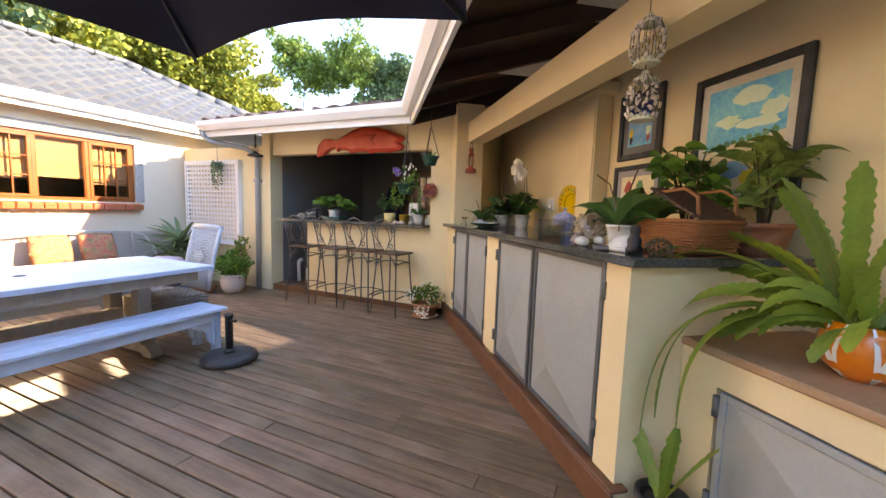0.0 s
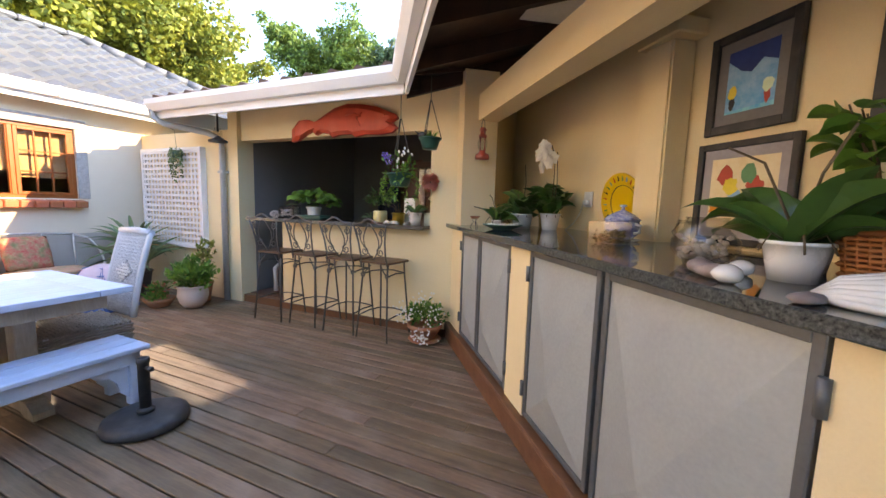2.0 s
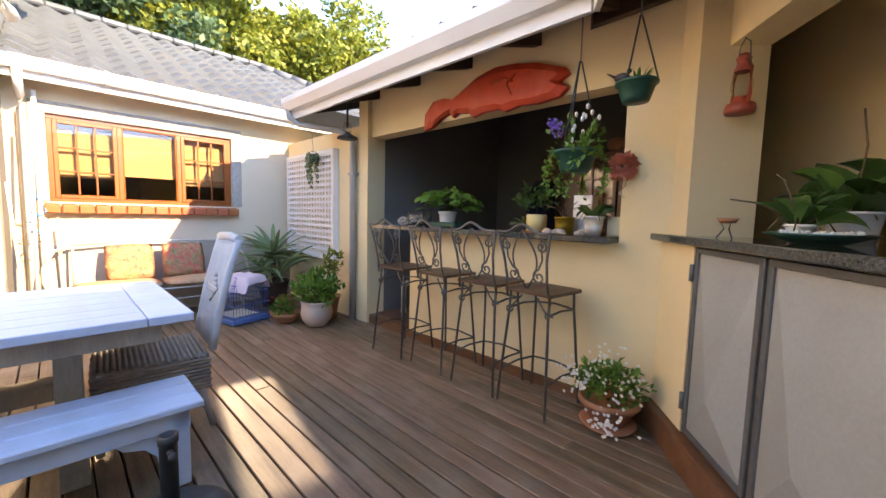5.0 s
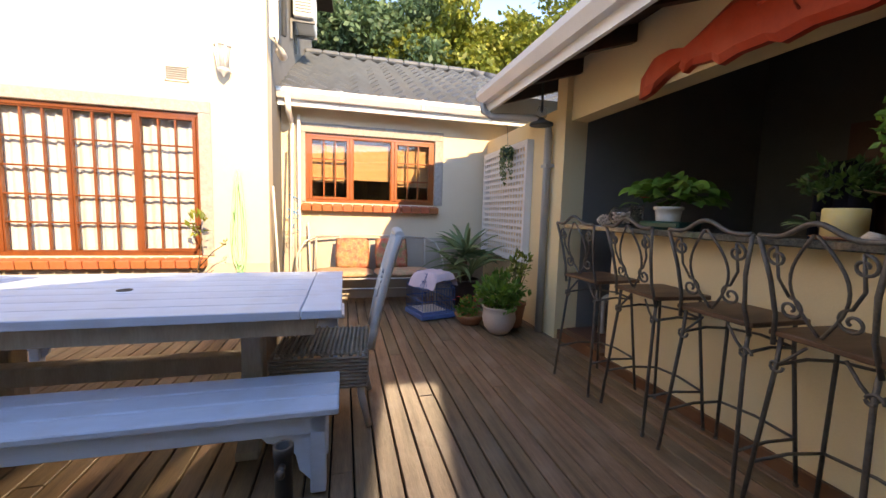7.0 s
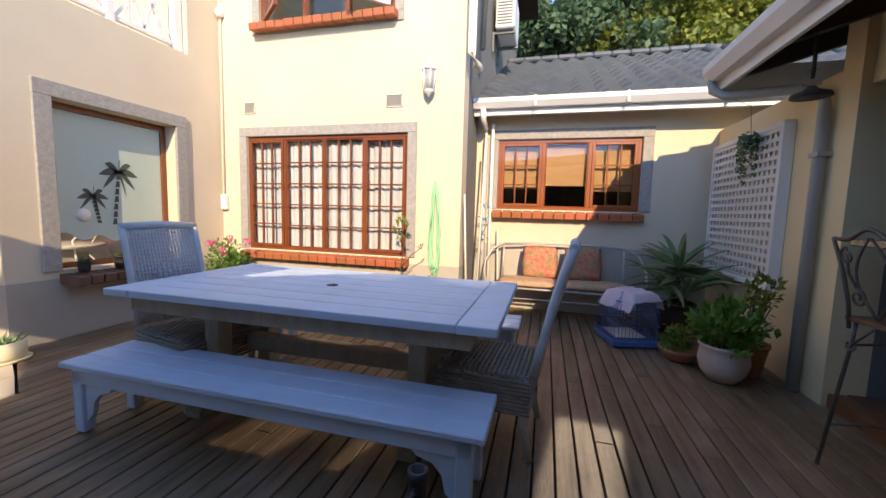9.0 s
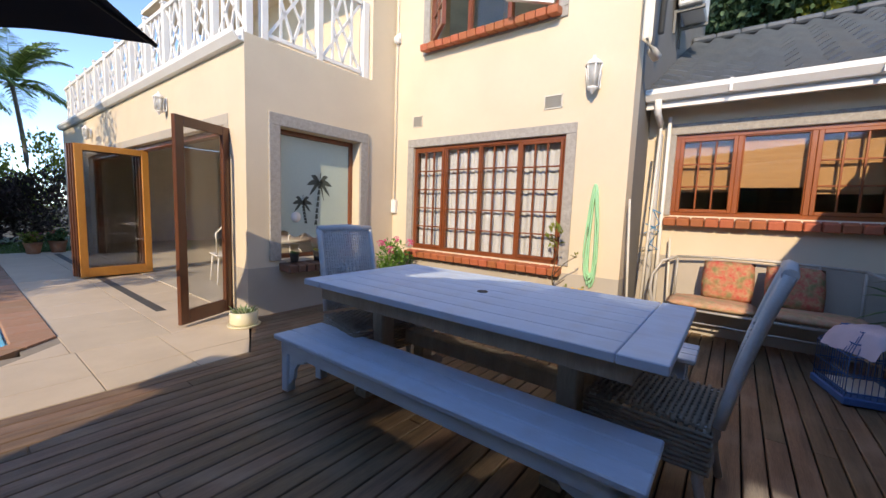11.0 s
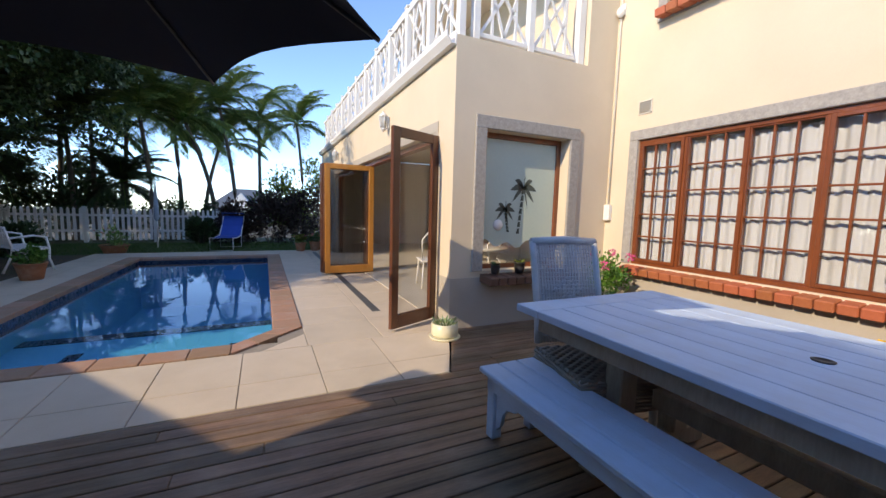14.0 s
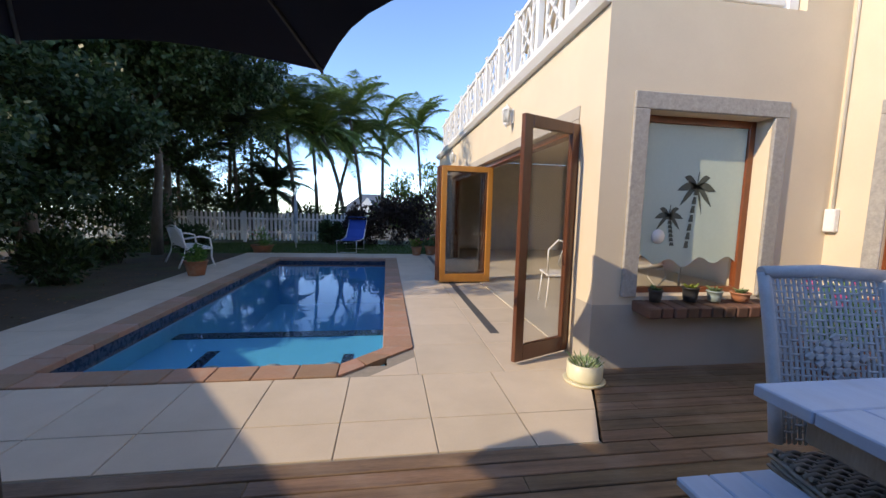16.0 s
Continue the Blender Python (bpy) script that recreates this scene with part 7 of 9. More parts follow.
bk = thing("picnic_basket", "orange-brown wicker picnic basket with a raised lid", "basket", on_counter(3.36, 0.50, 1.188, 4))
bw, bd, bh = 0.32, 0.25, 0.15
bm = bmnew()
for j in range(11):
    z = 0.008 + j * (bh - 0.012) / 10
    g = 1.0 + 0.10 * z / bh
    ring = []
    for (xa, ya, xb, yb) in ((-1, -1, 1, -1), (1, -1, 1, 1), (1, 1, -1, 1), (-1, 1, -1, -1)):
        for k in range(14):
            t = k / 14
            o = 0.0035 * (-1) ** (k + j)
            ring.append(((xa + (xb - xa) * t) * (bw / 2 * g + o), (ya + (yb - ya) * t) * (bd / 2 * g + o), z))
    tube(bm, ring, 0.0068, 4, closed=True)
part("body_weave", bm, M_BASK, bk)
for (xa, ya, xb, yb) in ((-1, -1, 1, -1), (1, -1, 1, 1), (1, 1, -1, 1), (-1, 1, -1, -1)):
    for k in range(14):
        t = (k + 0.5) / 14
        x, y = xa + (xb - xa) * t, ya + (yb - ya) * t
        bm = bmnew()
        tube(bm, [(x * bw / 2, y * bd / 2, 0.004), (x * bw / 2 * 1.1, y * bd / 2 * 1.1, bh)], 0.005, 4)
        part("stake", bm, M_BASK, bk)
bm = bmnew()
tube(bm, [(-bw / 2 * 1.11, -bd / 2 * 1.11, bh), (bw / 2 * 1.11, -bd / 2 * 1.11, bh), (bw / 2 * 1.11, bd / 2 * 1.11, bh), (-bw / 2 * 1.11, bd / 2 * 1.11, bh)], 0.010, 6, closed=True)
part("rim", bm, M_BASK, bk)
bm = bmnew()
box(bm, -bw / 2 + 0.01, -bd / 2 + 0.01, 0.001, bw / 2 - 0.01, bd / 2 - 0.01, 0.008)
part("bottom", bm, M_BASK_DARK, bk)
lid_m = Matrix.Translation((0.17, 0, bh + 0.012)) @ Matrix.Rotation(radians(28), 4, "Y")
bm = bmnew()
for i in range(17):
    x = -0.30 + 0.30 * i / 16
    tube(bm, [(x, -0.14 + 0.28 * k / 12, 0.0035 * (-1) ** (k + i)) for k in range(13)], 0.0088, 4)
for k in range(9):
    y = -0.135 + 0.27 * k / 8
    tube(bm, [(-0.305, y, 0), (0.0, y, 0)], 0.004, 4)
bmesh.ops.transform(bm, matrix=lid_m, verts=bm.verts)
part("lid", bm, M_BASK_DARK, bk, "dark brown woven lid standing open")
for y in (-0.10, 0.13):
    bm = bmnew()
    tube(bm, [(-0.13, y, bh - 0.03), (-0.125, y, bh + 0.10), (-0.09, y, bh + 0.135), (0.06, y, bh + 0.15), (0.13, y, bh + 0.11), (0.15, y, bh - 0.03)], 0.008, 7)
    part("handle", bm, M_BASK, bk)


# leafy plants behind the basket
def broad_plant(name, m, label, n, spread, size, zc, leafm, potspec, stems=10, up=0.9, w=0.6, squash=1.0):
    p = plant(name, label, m)
    r0, r1, h, pm = potspec
    pot(p, (0, 0, 0.001), r0, r1, h, pm)
    lv = Leaves()
    bm = bmnew()
    for i in range(stems):
        a = i * 2.4
        q = Vector((spread * 0.6 * math.cos(a) * R.uniform(0.4, 1), spread * 0.6 * math.sin(a) * R.uniform(0.4, 1), h + zc * R.uniform(0.5, 1.0)))
        tube(bm, [(0.02 * math.cos(a), 0.02 * math.sin(a), h * 0.85), q * 0.6 + Vector((0, 0, h * 0.4)), q], 0.005, 5, 0.003)
        for k in range(max(1, n // stems)):
            b = R.uniform(0, 6.283)
            base = q + rv(R) * 0.02 - Vector((0, 0, R.uniform(0, zc * 0.35)))
            lv.blade(base, (math.cos(b), math.sin(b) * squash, R.uniform(0.1, up)), size * R.uniform(0.7, 1.2), size * w, R.uniform(0.8, 1.6), 6, 0.2, 0.9)
    part("stem", bm, M_STEM, p)
    lv.part("leaves", leafm, p)
    return p


broad_plant("poinsettia", on_counter(3.08, 0.78, 1.188), "leafy green poinsettia behind the basket", 90, 0.30, 0.125, 0.44, M_LEAF, (0.06, 0.08, 0.13, M_CERAMIC), 16, 0.5, 0.62, 0.6)
broad_plant("dumb_cane", on_counter(3.46, 0.84, 1.188), "variegated dumb cane in a terracotta pot", 54, 0.15, 0.19, 0.40, M_LEAF_VARI, (0.09, 0.12, 0.15, M_TERRA), 12, 1.2, 0.36, 0.7)


def orchid(m, label, nleaf, L, W, potfn, spikes=(), leafm=None):
    p = plant("orchid", label, m, "potted orchids")
    top = potfn(p)
    lv = Leaves()
    for i in range(int(nleaf * 1.4)):
        a = i * math.pi + R.uniform(-0.7, 0.7) + (0.4 if i % 4 > 1 else 0)
        lv.blade((0.012 * math.cos(a), 0.012 * math.sin(a), top), (math.cos(a), math.sin(a), R.uniform(0.5, 2.3)), L * R.uniform(0.8, 1.15), W * 1.45, R.uniform(0.8, 2.2), 8, 0.3, 1.0, start=0.5)
    lv.part("leaves", leafm or M_LEAF_ORCHID, p)
    bm = bmnew()
    for k in range(6):
        a = k * 1.1
        tube(bm, [(0.02 * math.cos(a), 0.02 * math.sin(a), top), (0.07 * math.cos(a), 0.07 * math.sin(a), top + 0.03), (0.10 * math.cos(a), 0.10 * math.sin(a), top - 0.02)], 0.003, 4)
    for pts in spikes:
        tube(bm, pts, 0.004, 5)
    part("stem", bm, M_STEM, p)
    return p, top


def white_pot(r0, r1, h, m=None):
    def f(p):
        pot(p, (0, 0, 0.001), r0, r1, h, m or M_CERAMIC, lip=0.006)
        return h * 0.92
    return f


# white flowering orchid
op, top = orchid(on_counter(0.98, 0.70), "white flowering orchid in a pale glazed pot", 9, 0.27, 0.085, white_pot(0.06, 0.085, 0.14), [[(0, 0, 0.12), (0.01, 0.01, 0.35), (0.03, 0.0, 0.58), (0.02, -0.03, 0.70)], [(0.02, 0.01, 0.12), (0.05, 0.02, 0.4), (0.06, 0.0, 0.64)]])
lv = Leaves()
for i in range(20):
    c = Vector((R.uniform(-0.12, 0.10), R.uniform(-0.09, 0.0), R.uniform(0.52, 0.74)))
    face = Vector((R.uniform(-0.4, 0.4), -1, R.uniform(-0.3, 0.2))).normalized()
    sx = face.cross(Vector((0, 0, 1))).normalized()
    sz = sx.cross(face)
    for k in range(5):
        a = math.pi / 2 + k * 2 * math.pi / 5
        lv.leaf(c, face, sx * math.cos(a) + sz * math.sin(a) + face * 0.15, 0.058, 1.05)
lv.part("blossom", M_WHITEP, op, "white orchid blooms")
orchid(on_counter(0.96, 0.24), "small orchid in a white lace-edged pot", 9, 0.18, 0.055, white_pot(0.035, 0.05, 0.075), [[(0, 0, 0.07), (-0.06, -0.03, 0.25), (-0.10, -0.04, 0.28)], [(0, 0, 0.07), (-0.12, -0.08, 0.16), (-0.22, -0.14, 0.18)]])
orchid(on_counter(0.86, 0.50), "large-leaved orchid in an ornate white pot", 14, 0.27, 0.105, white_pot(0.07, 0.09, 0.13), [[(0, 0, 0.12), (0.0, 0.02, 0.4), (-0.03, 0.02, 0.55)], [(0, 0, 0.12), (-0.1, 0, 0.3), (-0.24, 0.02, 0.34)]])
orchid(on_counter(0.72, 0.80, 1.187), "dark-leaved orchid in a brass pot", 16, 0.27, 0.085, white_pot(0.06, 0.08, 0.24, mat("brass_pot", (0.45, 0.32, 0.10), None, 5, 0.3, 0.02, 40, metal=0.8)), [[(0, 0, 0.15), (-0.02, 0.0, 0.42)]], M_LEAF_DARK)
orchid(on_counter(3.12, 0.32), "broad-leaved orchid in a tapered white pot", 9, 0.29, 0.08, white_pot(0.055, 0.08, 0.115), [[(0, 0, 0.12), (-0.1, -0.02, 0.34), (-0.22, -0.02, 0.40)], [(0, 0, 0.12), (0.04, 0.0, 0.3), (0.1, 0.0, 0.42)]])
orchid(on_counter(2.98, 0.58), "dark orchid behind the white pot", 6, 0.26, 0.08, white_pot(0.05, 0.07, 0.12), (), M_LEAF_DARK)

# green platter with white pebbles
pl = thing("pebble_platter", "dark green platter heaped with white pebbles", "platter", on_counter(1.02, 0.26, 1.188))
bm = bmnew()
lathe(bm, [(0, 0), (0.07, 0), (0.16, 0.035), (0.165, 0.04), (0.155, 0.042), (0.07, 0.01), (0, 0.01)], 32)
part("platter", bm, M_GREEN_POT, pl)
bm = bmnew()
r = random.Random(4)
for i in range(90):
    a, rr = r.uniform(0, 6.283), 0.125 * math.sqrt(r.random())
    if rr < 0.045:
        continue
    ball(bm, (rr * math.cos(a), rr * math.sin(a), 0.03 + 0.016 * r.random()), r.uniform(0.009, 0.016), (1, 0.8, 0.7), 1, 0.3)
tagged(part("pebbles", bm, M_CERAMIC, pl, "white pebbles"), kind="stuff")
cb = thing("candle_stand", "small brown bowl on a wire stand", "bowl", on_counter(0.68, 0.13, 1.188))
bm = bmnew()
lathe(bm, [(0, 0.07), (0.03, 0.072), (0.045, 0.095), (0.04, 0.095), (0.025, 0.08), (0, 0.08)], 20)
part("bowl", bm, M_TERRA, cb)
bm = bmnew()
for k in range(3):
    a = k * 2.09
    tube(bm, [(0.03 * math.cos(a), 0.03 * math.sin(a), 0.085), (0.012 * math.cos(a), 0.012 * math.sin(a), 0.045), (0.04 * math.cos(a), 0.04 * math.sin(a), 0.002)], 0.003, 5)
part("stand", bm, M_IRON, cb)

# yellow plate leaning on the wall
yp2 = thing("wall_plate", "large yellow plate with a painted border leaning on the wall", "plate", M_C @ Matrix.Translation((1.53, 0.98, 1.415)) @ Matrix.Rotation(radians(98), 4, "X") @ Matrix.Scale(0.91, 4))
M_YPLATE = mat("yellow_glaze", (0.78, 0.50, 0.02), (0.72, 0.43, 0.015), 4, 0.25, 0.02, 50, coat=0.4)
bm = bmnew()
lathe(bm, [(0, -0.012), (0.14, -0.012), (0.168, 0.0), (0.25, 0.020), (0.248, 0.026), (0.165, 0.010), (0.15, 0.004), (0, 0.003)], 48)
part("plate", bm, M_YPLATE, yp2)
bm = bmnew()
lathe(bm, [(0.146, 0.001), (0.153, 0.004), (0.153, 0.008), (0.146, 0.003)], 48)
part("ring", bm, P_DARK, yp2, "thin dark painted ring")
for i in range(26):
    a = 2 * math.pi * i / 26
    bm = bmnew()
    m = Matrix.Rotation(a, 4, "Z")
    box(bm, 0.188, -0.006, 0.0185, 0.214, 0.006, 0.0225, m)
    box(bm, 0.216, -0.004, 0.023, 0.226, 0.004, 0.0255, m)
    part("border_figure", bm, (P_RED, P_SEA, P_GREEN, P_DARK)[i % 4], yp2)

# blue and white lidded jar
M_BLUEW = mat("blue_white_glaze", (0.05, 0.10, 0.42), (0.60, 0.64, 0.72), 26, 0.18, 0.02, 60, coat=0.5)
jr = thing("lidded_jar", "blue and white lidded ceramic tureen", "jar", on_counter(1.93, 0.67, 1.188, 10) @ Matrix.Scale(0.86, 4))
bm = bmnew()
lathe(bm, [(0, 0), (0.10, 0), (0.125, 0.012), (0.12, 0.016), (0, 0.014)], 32)
part("saucer", bm, M_CERAMIC, jr)
bm = bmnew()
lathe(bm, [(0, 0.016), (0.07, 0.016), (0.105, 0.05), (0.115, 0.10), (0.11, 0.145), (0, 0.145)], 32)
part("body", bm, M_BLUEW, jr)
bm = bmnew()
lathe(bm, [(0.12, 0.145), (0.12, 0.152), (0.08, 0.185), (0.03, 0.21), (0.012, 0.22), (0.01, 0.235), (0.025, 0.242), (0.025, 0.252), (0, 0.256)], 32)
part("lid", bm, M_BLUEW, jr, "white lid banded in blue")
for k in (-1, 1):
    bm = bmnew()
    tube(bm, [(k * 0.108, 0, 0.06), (k * 0.15, 0, 0.07), (k * 0.155, 0, 0.115), (k * 0.11, 0, 0.125)], 0.011, 7)
    part("handle", bm, M_CERAMIC, jr)
# small glass terrarium
tr2 = thing("terrarium", "small glass box of pebbles and dried moss", "terrarium", on_counter(2.09, 0.47, 1.188, 12))
bm = bmnew()
for q in ((-0.10, -0.055, -0.095, 0.055), (0.095, -0.055, 0.10, 0.055), (-0.095, -0.055, 0.095, -0.05), (-0.095, 0.05, 0.095, 0.055)):
    box(bm, q[0], q[1], 0.0, q[2], q[3], 0.12)
g = part("glass_box", bm, M_GLASS, tr2)
g.visible_shadow = False
bm = bmnew()
r = random.Random(8)
for i in range(110):
    ball(bm, (r.uniform(-0.085, 0.085), r.uniform(-0.04, 0.04), 0.01 + 0.06 * r.random() ** 1.5), r.uniform(0.007, 0.014), (1, 1, 0.8), 1, 0.3)
tagged(part("pebbles", bm, mat("brown_moss", (0.26, 0.22, 0.10), (0.16, 0.13, 0.07), 20, 0.9, 0.4, 60, island=0.4), tr2, "brown pebbles and moss"), kind="stuff")
# glass jug of shells
jg = thing("glass_jug", "round glass jug filled with sea shells", "jug", on_counter(2.83, 0.32, 1.188))
bm = bmnew()
lathe(bm, [(0, 0), (0.06, 0), (0.105, 0.05), (0.105, 0.09), (0.07, 0.13), (0.065, 0.17), (0.06, 0.17), (0.064, 0.13), (0.098, 0.088), (0.098, 0.052), (0.056, 0.006), (0, 0.006)], 32)
g = part("jug", bm, M_GLASS, jg)
g.visible_shadow = False
bm = bmnew()
tube(bm, [(-0.07, 0, 0.145), (-0.12, 0, 0.15), (-0.145, 0, 0.11), (-0.10, 0, 0.06)], 0.008, 8)
part("handle", bm, M_GLASS, jg)
bm = bmnew()
r = random.Random(9)
for i in range(70):
    a, rr = r.uniform(0, 6.283), 0.08 * math.sqrt(r.random())
    ball(bm, (rr * math.cos(a), rr * math.sin(a), 0.02 + 0.08 * r.random()), r.uniform(0.010, 0.02), (1, 0.7, 0.6), 1, 0.4)
tagged(part("shells", bm, M_SHELL, jg, "mixed pale shells"), kind="stuff")
# stones and shells on the edge
M_STONE = mat("grey_pink_pebble", (0.36, 0.27, 0.25), (0.22, 0.17, 0.16), 18, 0.5, 0.2, 60)
for s, d, r0, sq, mm, nm, lab in ((2.99, 0.14, 0.036, (1.2, 0.9, 0.7), M_STONE, "pebble", "grey-pink pebble on the granite edge"), (3.07, 0.11, 0.038, (1.5, 0.8, 0.6), M_STONE, "pebble", "grey-pink pebble on the granite edge"),
                                  (3.13, 0.08, 0.034, (1.1, 1, 0.8), M_CERAMIC, "pebble", "white rounded stone on the granite edge"), (3.34, 0.05, 0.03, (1.8, 1.0, 0.45), M_STONE, "pebble", "flat brown stone on the granite edge"), (3.02, 0.26, 0.03, (1.2, 1, 0.8), M_CERAMIC, "pebble", "white rounded stone on the granite edge")):
    bm = bmnew()
    ball(bm, (0, 0, r0 * sq[2]), r0, sq, 2, 0.15)
    solid(nm, bm, mm, lab, "stone", "stones on the counter", m=on_counter(s, d, 1.186, s * 300))
bm = bmnew()
geo_n = 14
for k in range(geo_n):
    a = math.pi * k / (geo_n - 1)
    tube(bm, [(0.0, -0.05, 0.012), (0.05 * math.cos(a), -0.01, 0.012 + 0.04 * math.sin(a)), (0.075 * math.cos(a), 0.05, 0.010 + 0.058 * math.sin(a)), (0.06 * math.cos(a), 0.075, 0.008 + 0.04 * math.sin(a))], 0.0115, 6)
solid("scallop_shell", bm, M_CERAMIC, "large ribbed white scallop shell on the counter", "shell", m=on_counter(3.36, 0.13, 1.188, -60))
bm = bmnew()
lathe(bm, [(0, 0), (0.05, 0), (0.055, 0.02), (0.04, 0.05), (0.042, 0.08), (0.028, 0.11), (0.024, 0.118), (0.032, 0.135), (0.03, 0.16), (0.015, 0.175), (0, 0.178)], 18)
for k in (-1, 1):
    ball(bm, (k * 0.04, -0.035, 0.028), 0.026, (1.2, 1.1, 0.8), 2)
solid("figurine", bm, mat("dark_bronze", (0.035, 0.03, 0.028), None, 9, 0.4, 0.2, 50, metal=0.3), "small dark seated stone figurine", "figurine", m=on_counter(3.46, 0.13, 1.188) @ Matrix.Scale(0.72, 4))
bm = bmnew()
for j in range(7):
    for k in range(9):
        a = k * 0.698 + j * 0.35
        rr = 0.038 * math.sin(math.pi * (j + 0.8) / 8)
        ball(bm, (-0.05 + j * 0.016, rr * math.cos(a), 0.036 + rr * math.sin(a)), 0.009, (0.6, 1, 1), 1)
tagged(solid("pine_cone", bm, M_STEM, "dark open pine cone on the counter", "pine cone", m=on_counter(3.56, 0.17, 1.187, 20)))
# wall socket with a lead
so = thing("wall_socket", "white wall socket with a plugged-in lead", "socket", M_C @ pose(1.03, BACK - 0.004, 1.39))
bm = bmnew()
box(bm, -0.06, -0.012, 0, 0.06, -0.001, 0.13, bev=0.004)
part("plate", bm, M_CERAMIC, so)
bm = bmnew()
box(bm, -0.02, -0.05, 0.02, 0.025, -0.012, 0.06, bev=0.006)
part("plug", bm, M_CERAMIC, so)
bm = bmnew()
tube(bm, [(0, -0.05, 0.03), (-0.01, -0.07, -0.05), (-0.05, -0.10, -0.14), (-0.10, -0.16, -0.215)], 0.004, 6)
part("lead", bm, M_CERAMIC, so)

# big leaf cactus in an orange and white pot on the ledge
ep = plant("leaf_cactus", "large trailing leaf cactus in an orange striped pot", M_C @ pose(4.04, 0.58, 0.836))
M_ORANGE = mat("orange_glaze", (0.75, 0.20, 0.015), (0.66, 0.16, 0.012), 4, 0.2, 0.02, 50, coat=0.5)
bm = bmnew()
prof = [(0, 0.0), (0.06, 0.0), (0.105, 0.04), (0.125, 0.10), (0.118, 0.16), (0.105, 0.19), (0.095, 0.19), (0.10, 0.16), (0, 0.15)]
lathe(bm, prof, 32)
part("pot", bm, M_ORANGE, ep, "glossy orange pot")
for k in range(6):
    bm = bmnew()
    a0 = k * 1.047 + 0.3
    for i in range(6):
        t0, t1 = i / 6, (i + 1) / 6
        def pp(t, w):
            j = 1 + t * 4
            q = int(min(j, 4))
            r2 = prof[q][0] + (prof[q + 1][0] - prof[q][0]) * (j - q) + 0.0015
            z2 = prof[q][1] + (prof[q + 1][1] - prof[q][1]) * (j - q)
            return Vector((r2 * math.cos(a0 + w), r2 * math.sin(a0 + w), z2))
        w0, w1 = 0.20 * (0.4 + t0), 0.20 * (0.4 + t1)
        bm.faces.new([bm.verts.new(pp(*q)) for q in ((t0, -w0), (t0, w0), (t1, w1), (t1, -w1))])
    part("glaze_stripe", bm, M_CERAMIC, ep, "white glazed stripe")
lv = Leaves()
for i in range(26):
    a = R.uniform(0, 6.283)
    out = Vector((math.cos(a), math.sin(a) - 0.15, R.uniform(0.25, 1.7)))
    lv.blade((0.04 * math.cos(a), 0.04 * math.sin(a), 0.17), out, R.uniform(0.26, 0.46), R.uniform(0.055, 0.08), R.uniform(0.9, 2.2), 26, 0.12, 1.7, 0.3, 0.15, 0.4, 0.9)
# long arching stems that reach out over the counter's end
for (dx, dy, dz, L, dr, W) in ((-1, -0.30, 0.75, 0.80, 1.1, 0.060), (-1, -0.10, 0.60, 0.74, 1.3, 0.065), (-1, -0.45, 0.95, 0.66, 1.2, 0.07), (-1, 0.05, 0.95, 0.70, 1.0, 0.075), (-0.9, -0.55, 0.55, 0.55, 1.5, 0.075), (-1, -0.2, 0.35, 0.52, 0.8, 0.08),
                               (-0.7, -0.7, 0.10, 0.40, 1.0, 0.12), (-0.5, -0.8, 0.30, 0.36, 1.6, 0.10), (-0.35, -0.3, 1.6, 0.55, 0.8, 0.075), (0.1, -0.25, 1.9, 0.55, 0.7, 0.08), (0.5, -0.3, 1.5, 0.52, 0.9, 0.08), (-0.6, 0.1, 1.5, 0.58, 0.9, 0.07)):
    lv.blade((-0.04, -0.03, 0.17), (dx, dy, dz), L, W * 1.05, dr * 1.15, 34, 0.12, 1.7, 0.3, 0.15, 0.4, 0.8)
lv.part("leaves", M_EPI, ep)
lv = Leaves()
for dx, dy, dz, L, dr in ((-0.72, -0.70, 0.28, 1.02, 5.2), (-0.80, -0.62, 0.34, 0.90, 5.0), (-0.64, -0.76, 0.22, 0.80, 5.2)):
    lv.blade((-0.05, -0.08, 0.18), (dx, dy, dz), L, 0.07, dr, 40, 0.15, 1.7, 0.4, 0.16, 0.35, 0.5)
lv.part("trailing_leaves", M_EPI, ep, "long trailing stems")
fp2 = plant("leaf_cactus", "young leaf cactus in a black plastic pot on the deck", M_C @ pose(3.70, 0.17, 0.004))
pot(fp2, (0, 0, 0.0), 0.075, 0.10, 0.20, M_BLACK)
lv = Leaves()
for (dx, dy, dz, L, W) in ((-0.75, -0.10, 1.2, 0.42, 0.06), (0.15, 0.05, 2.0, 0.34, 0.055), (0.5, 0.3, 1.2, 0.36, 0.055), (0.9, -0.1, 0.7, 0.32, 0.06), (-0.2, 0.2, 0.9, 0.22, 0.05)):
    lv.blade((0, 0, 0.17), (dx, dy, dz), L, W, 0.25, 18, 0.15, 1.7, 0.4, 0.15, 0.4)
lv.part("leaves", M_EPI, fp2)

# ---- on the bar ----
BZ = 1.153
bowl = thing("glass_bowl", "round glass bowl of pine cones on the bar", "bowl", pose(-4.50, 4.74, BZ))
bm = bmnew()
lathe(bm, [(0, 0), (0.05, 0), (0.10, 0.05), (0.10, 0.10), (0.075, 0.15), (0.07, 0.15), (0.094, 0.10), (0.094, 0.055), (0.045, 0.008), (0, 0.008)], 28)
g = part("bowl", bm, M_GLASS, bowl)
g.visible_shadow = False
bm = bmnew()
r = random.Random(12)
for i in range(60):
    a, rr = r.uniform(0, 6.283), 0.075 * math.sqrt(r.random())
    ball(bm, (rr * math.cos(a), rr * math.sin(a), 0.025 + 0.08 * r.random()), r.uniform(0.01, 0.018), (1, 1, 0.7), 1, 0.4)
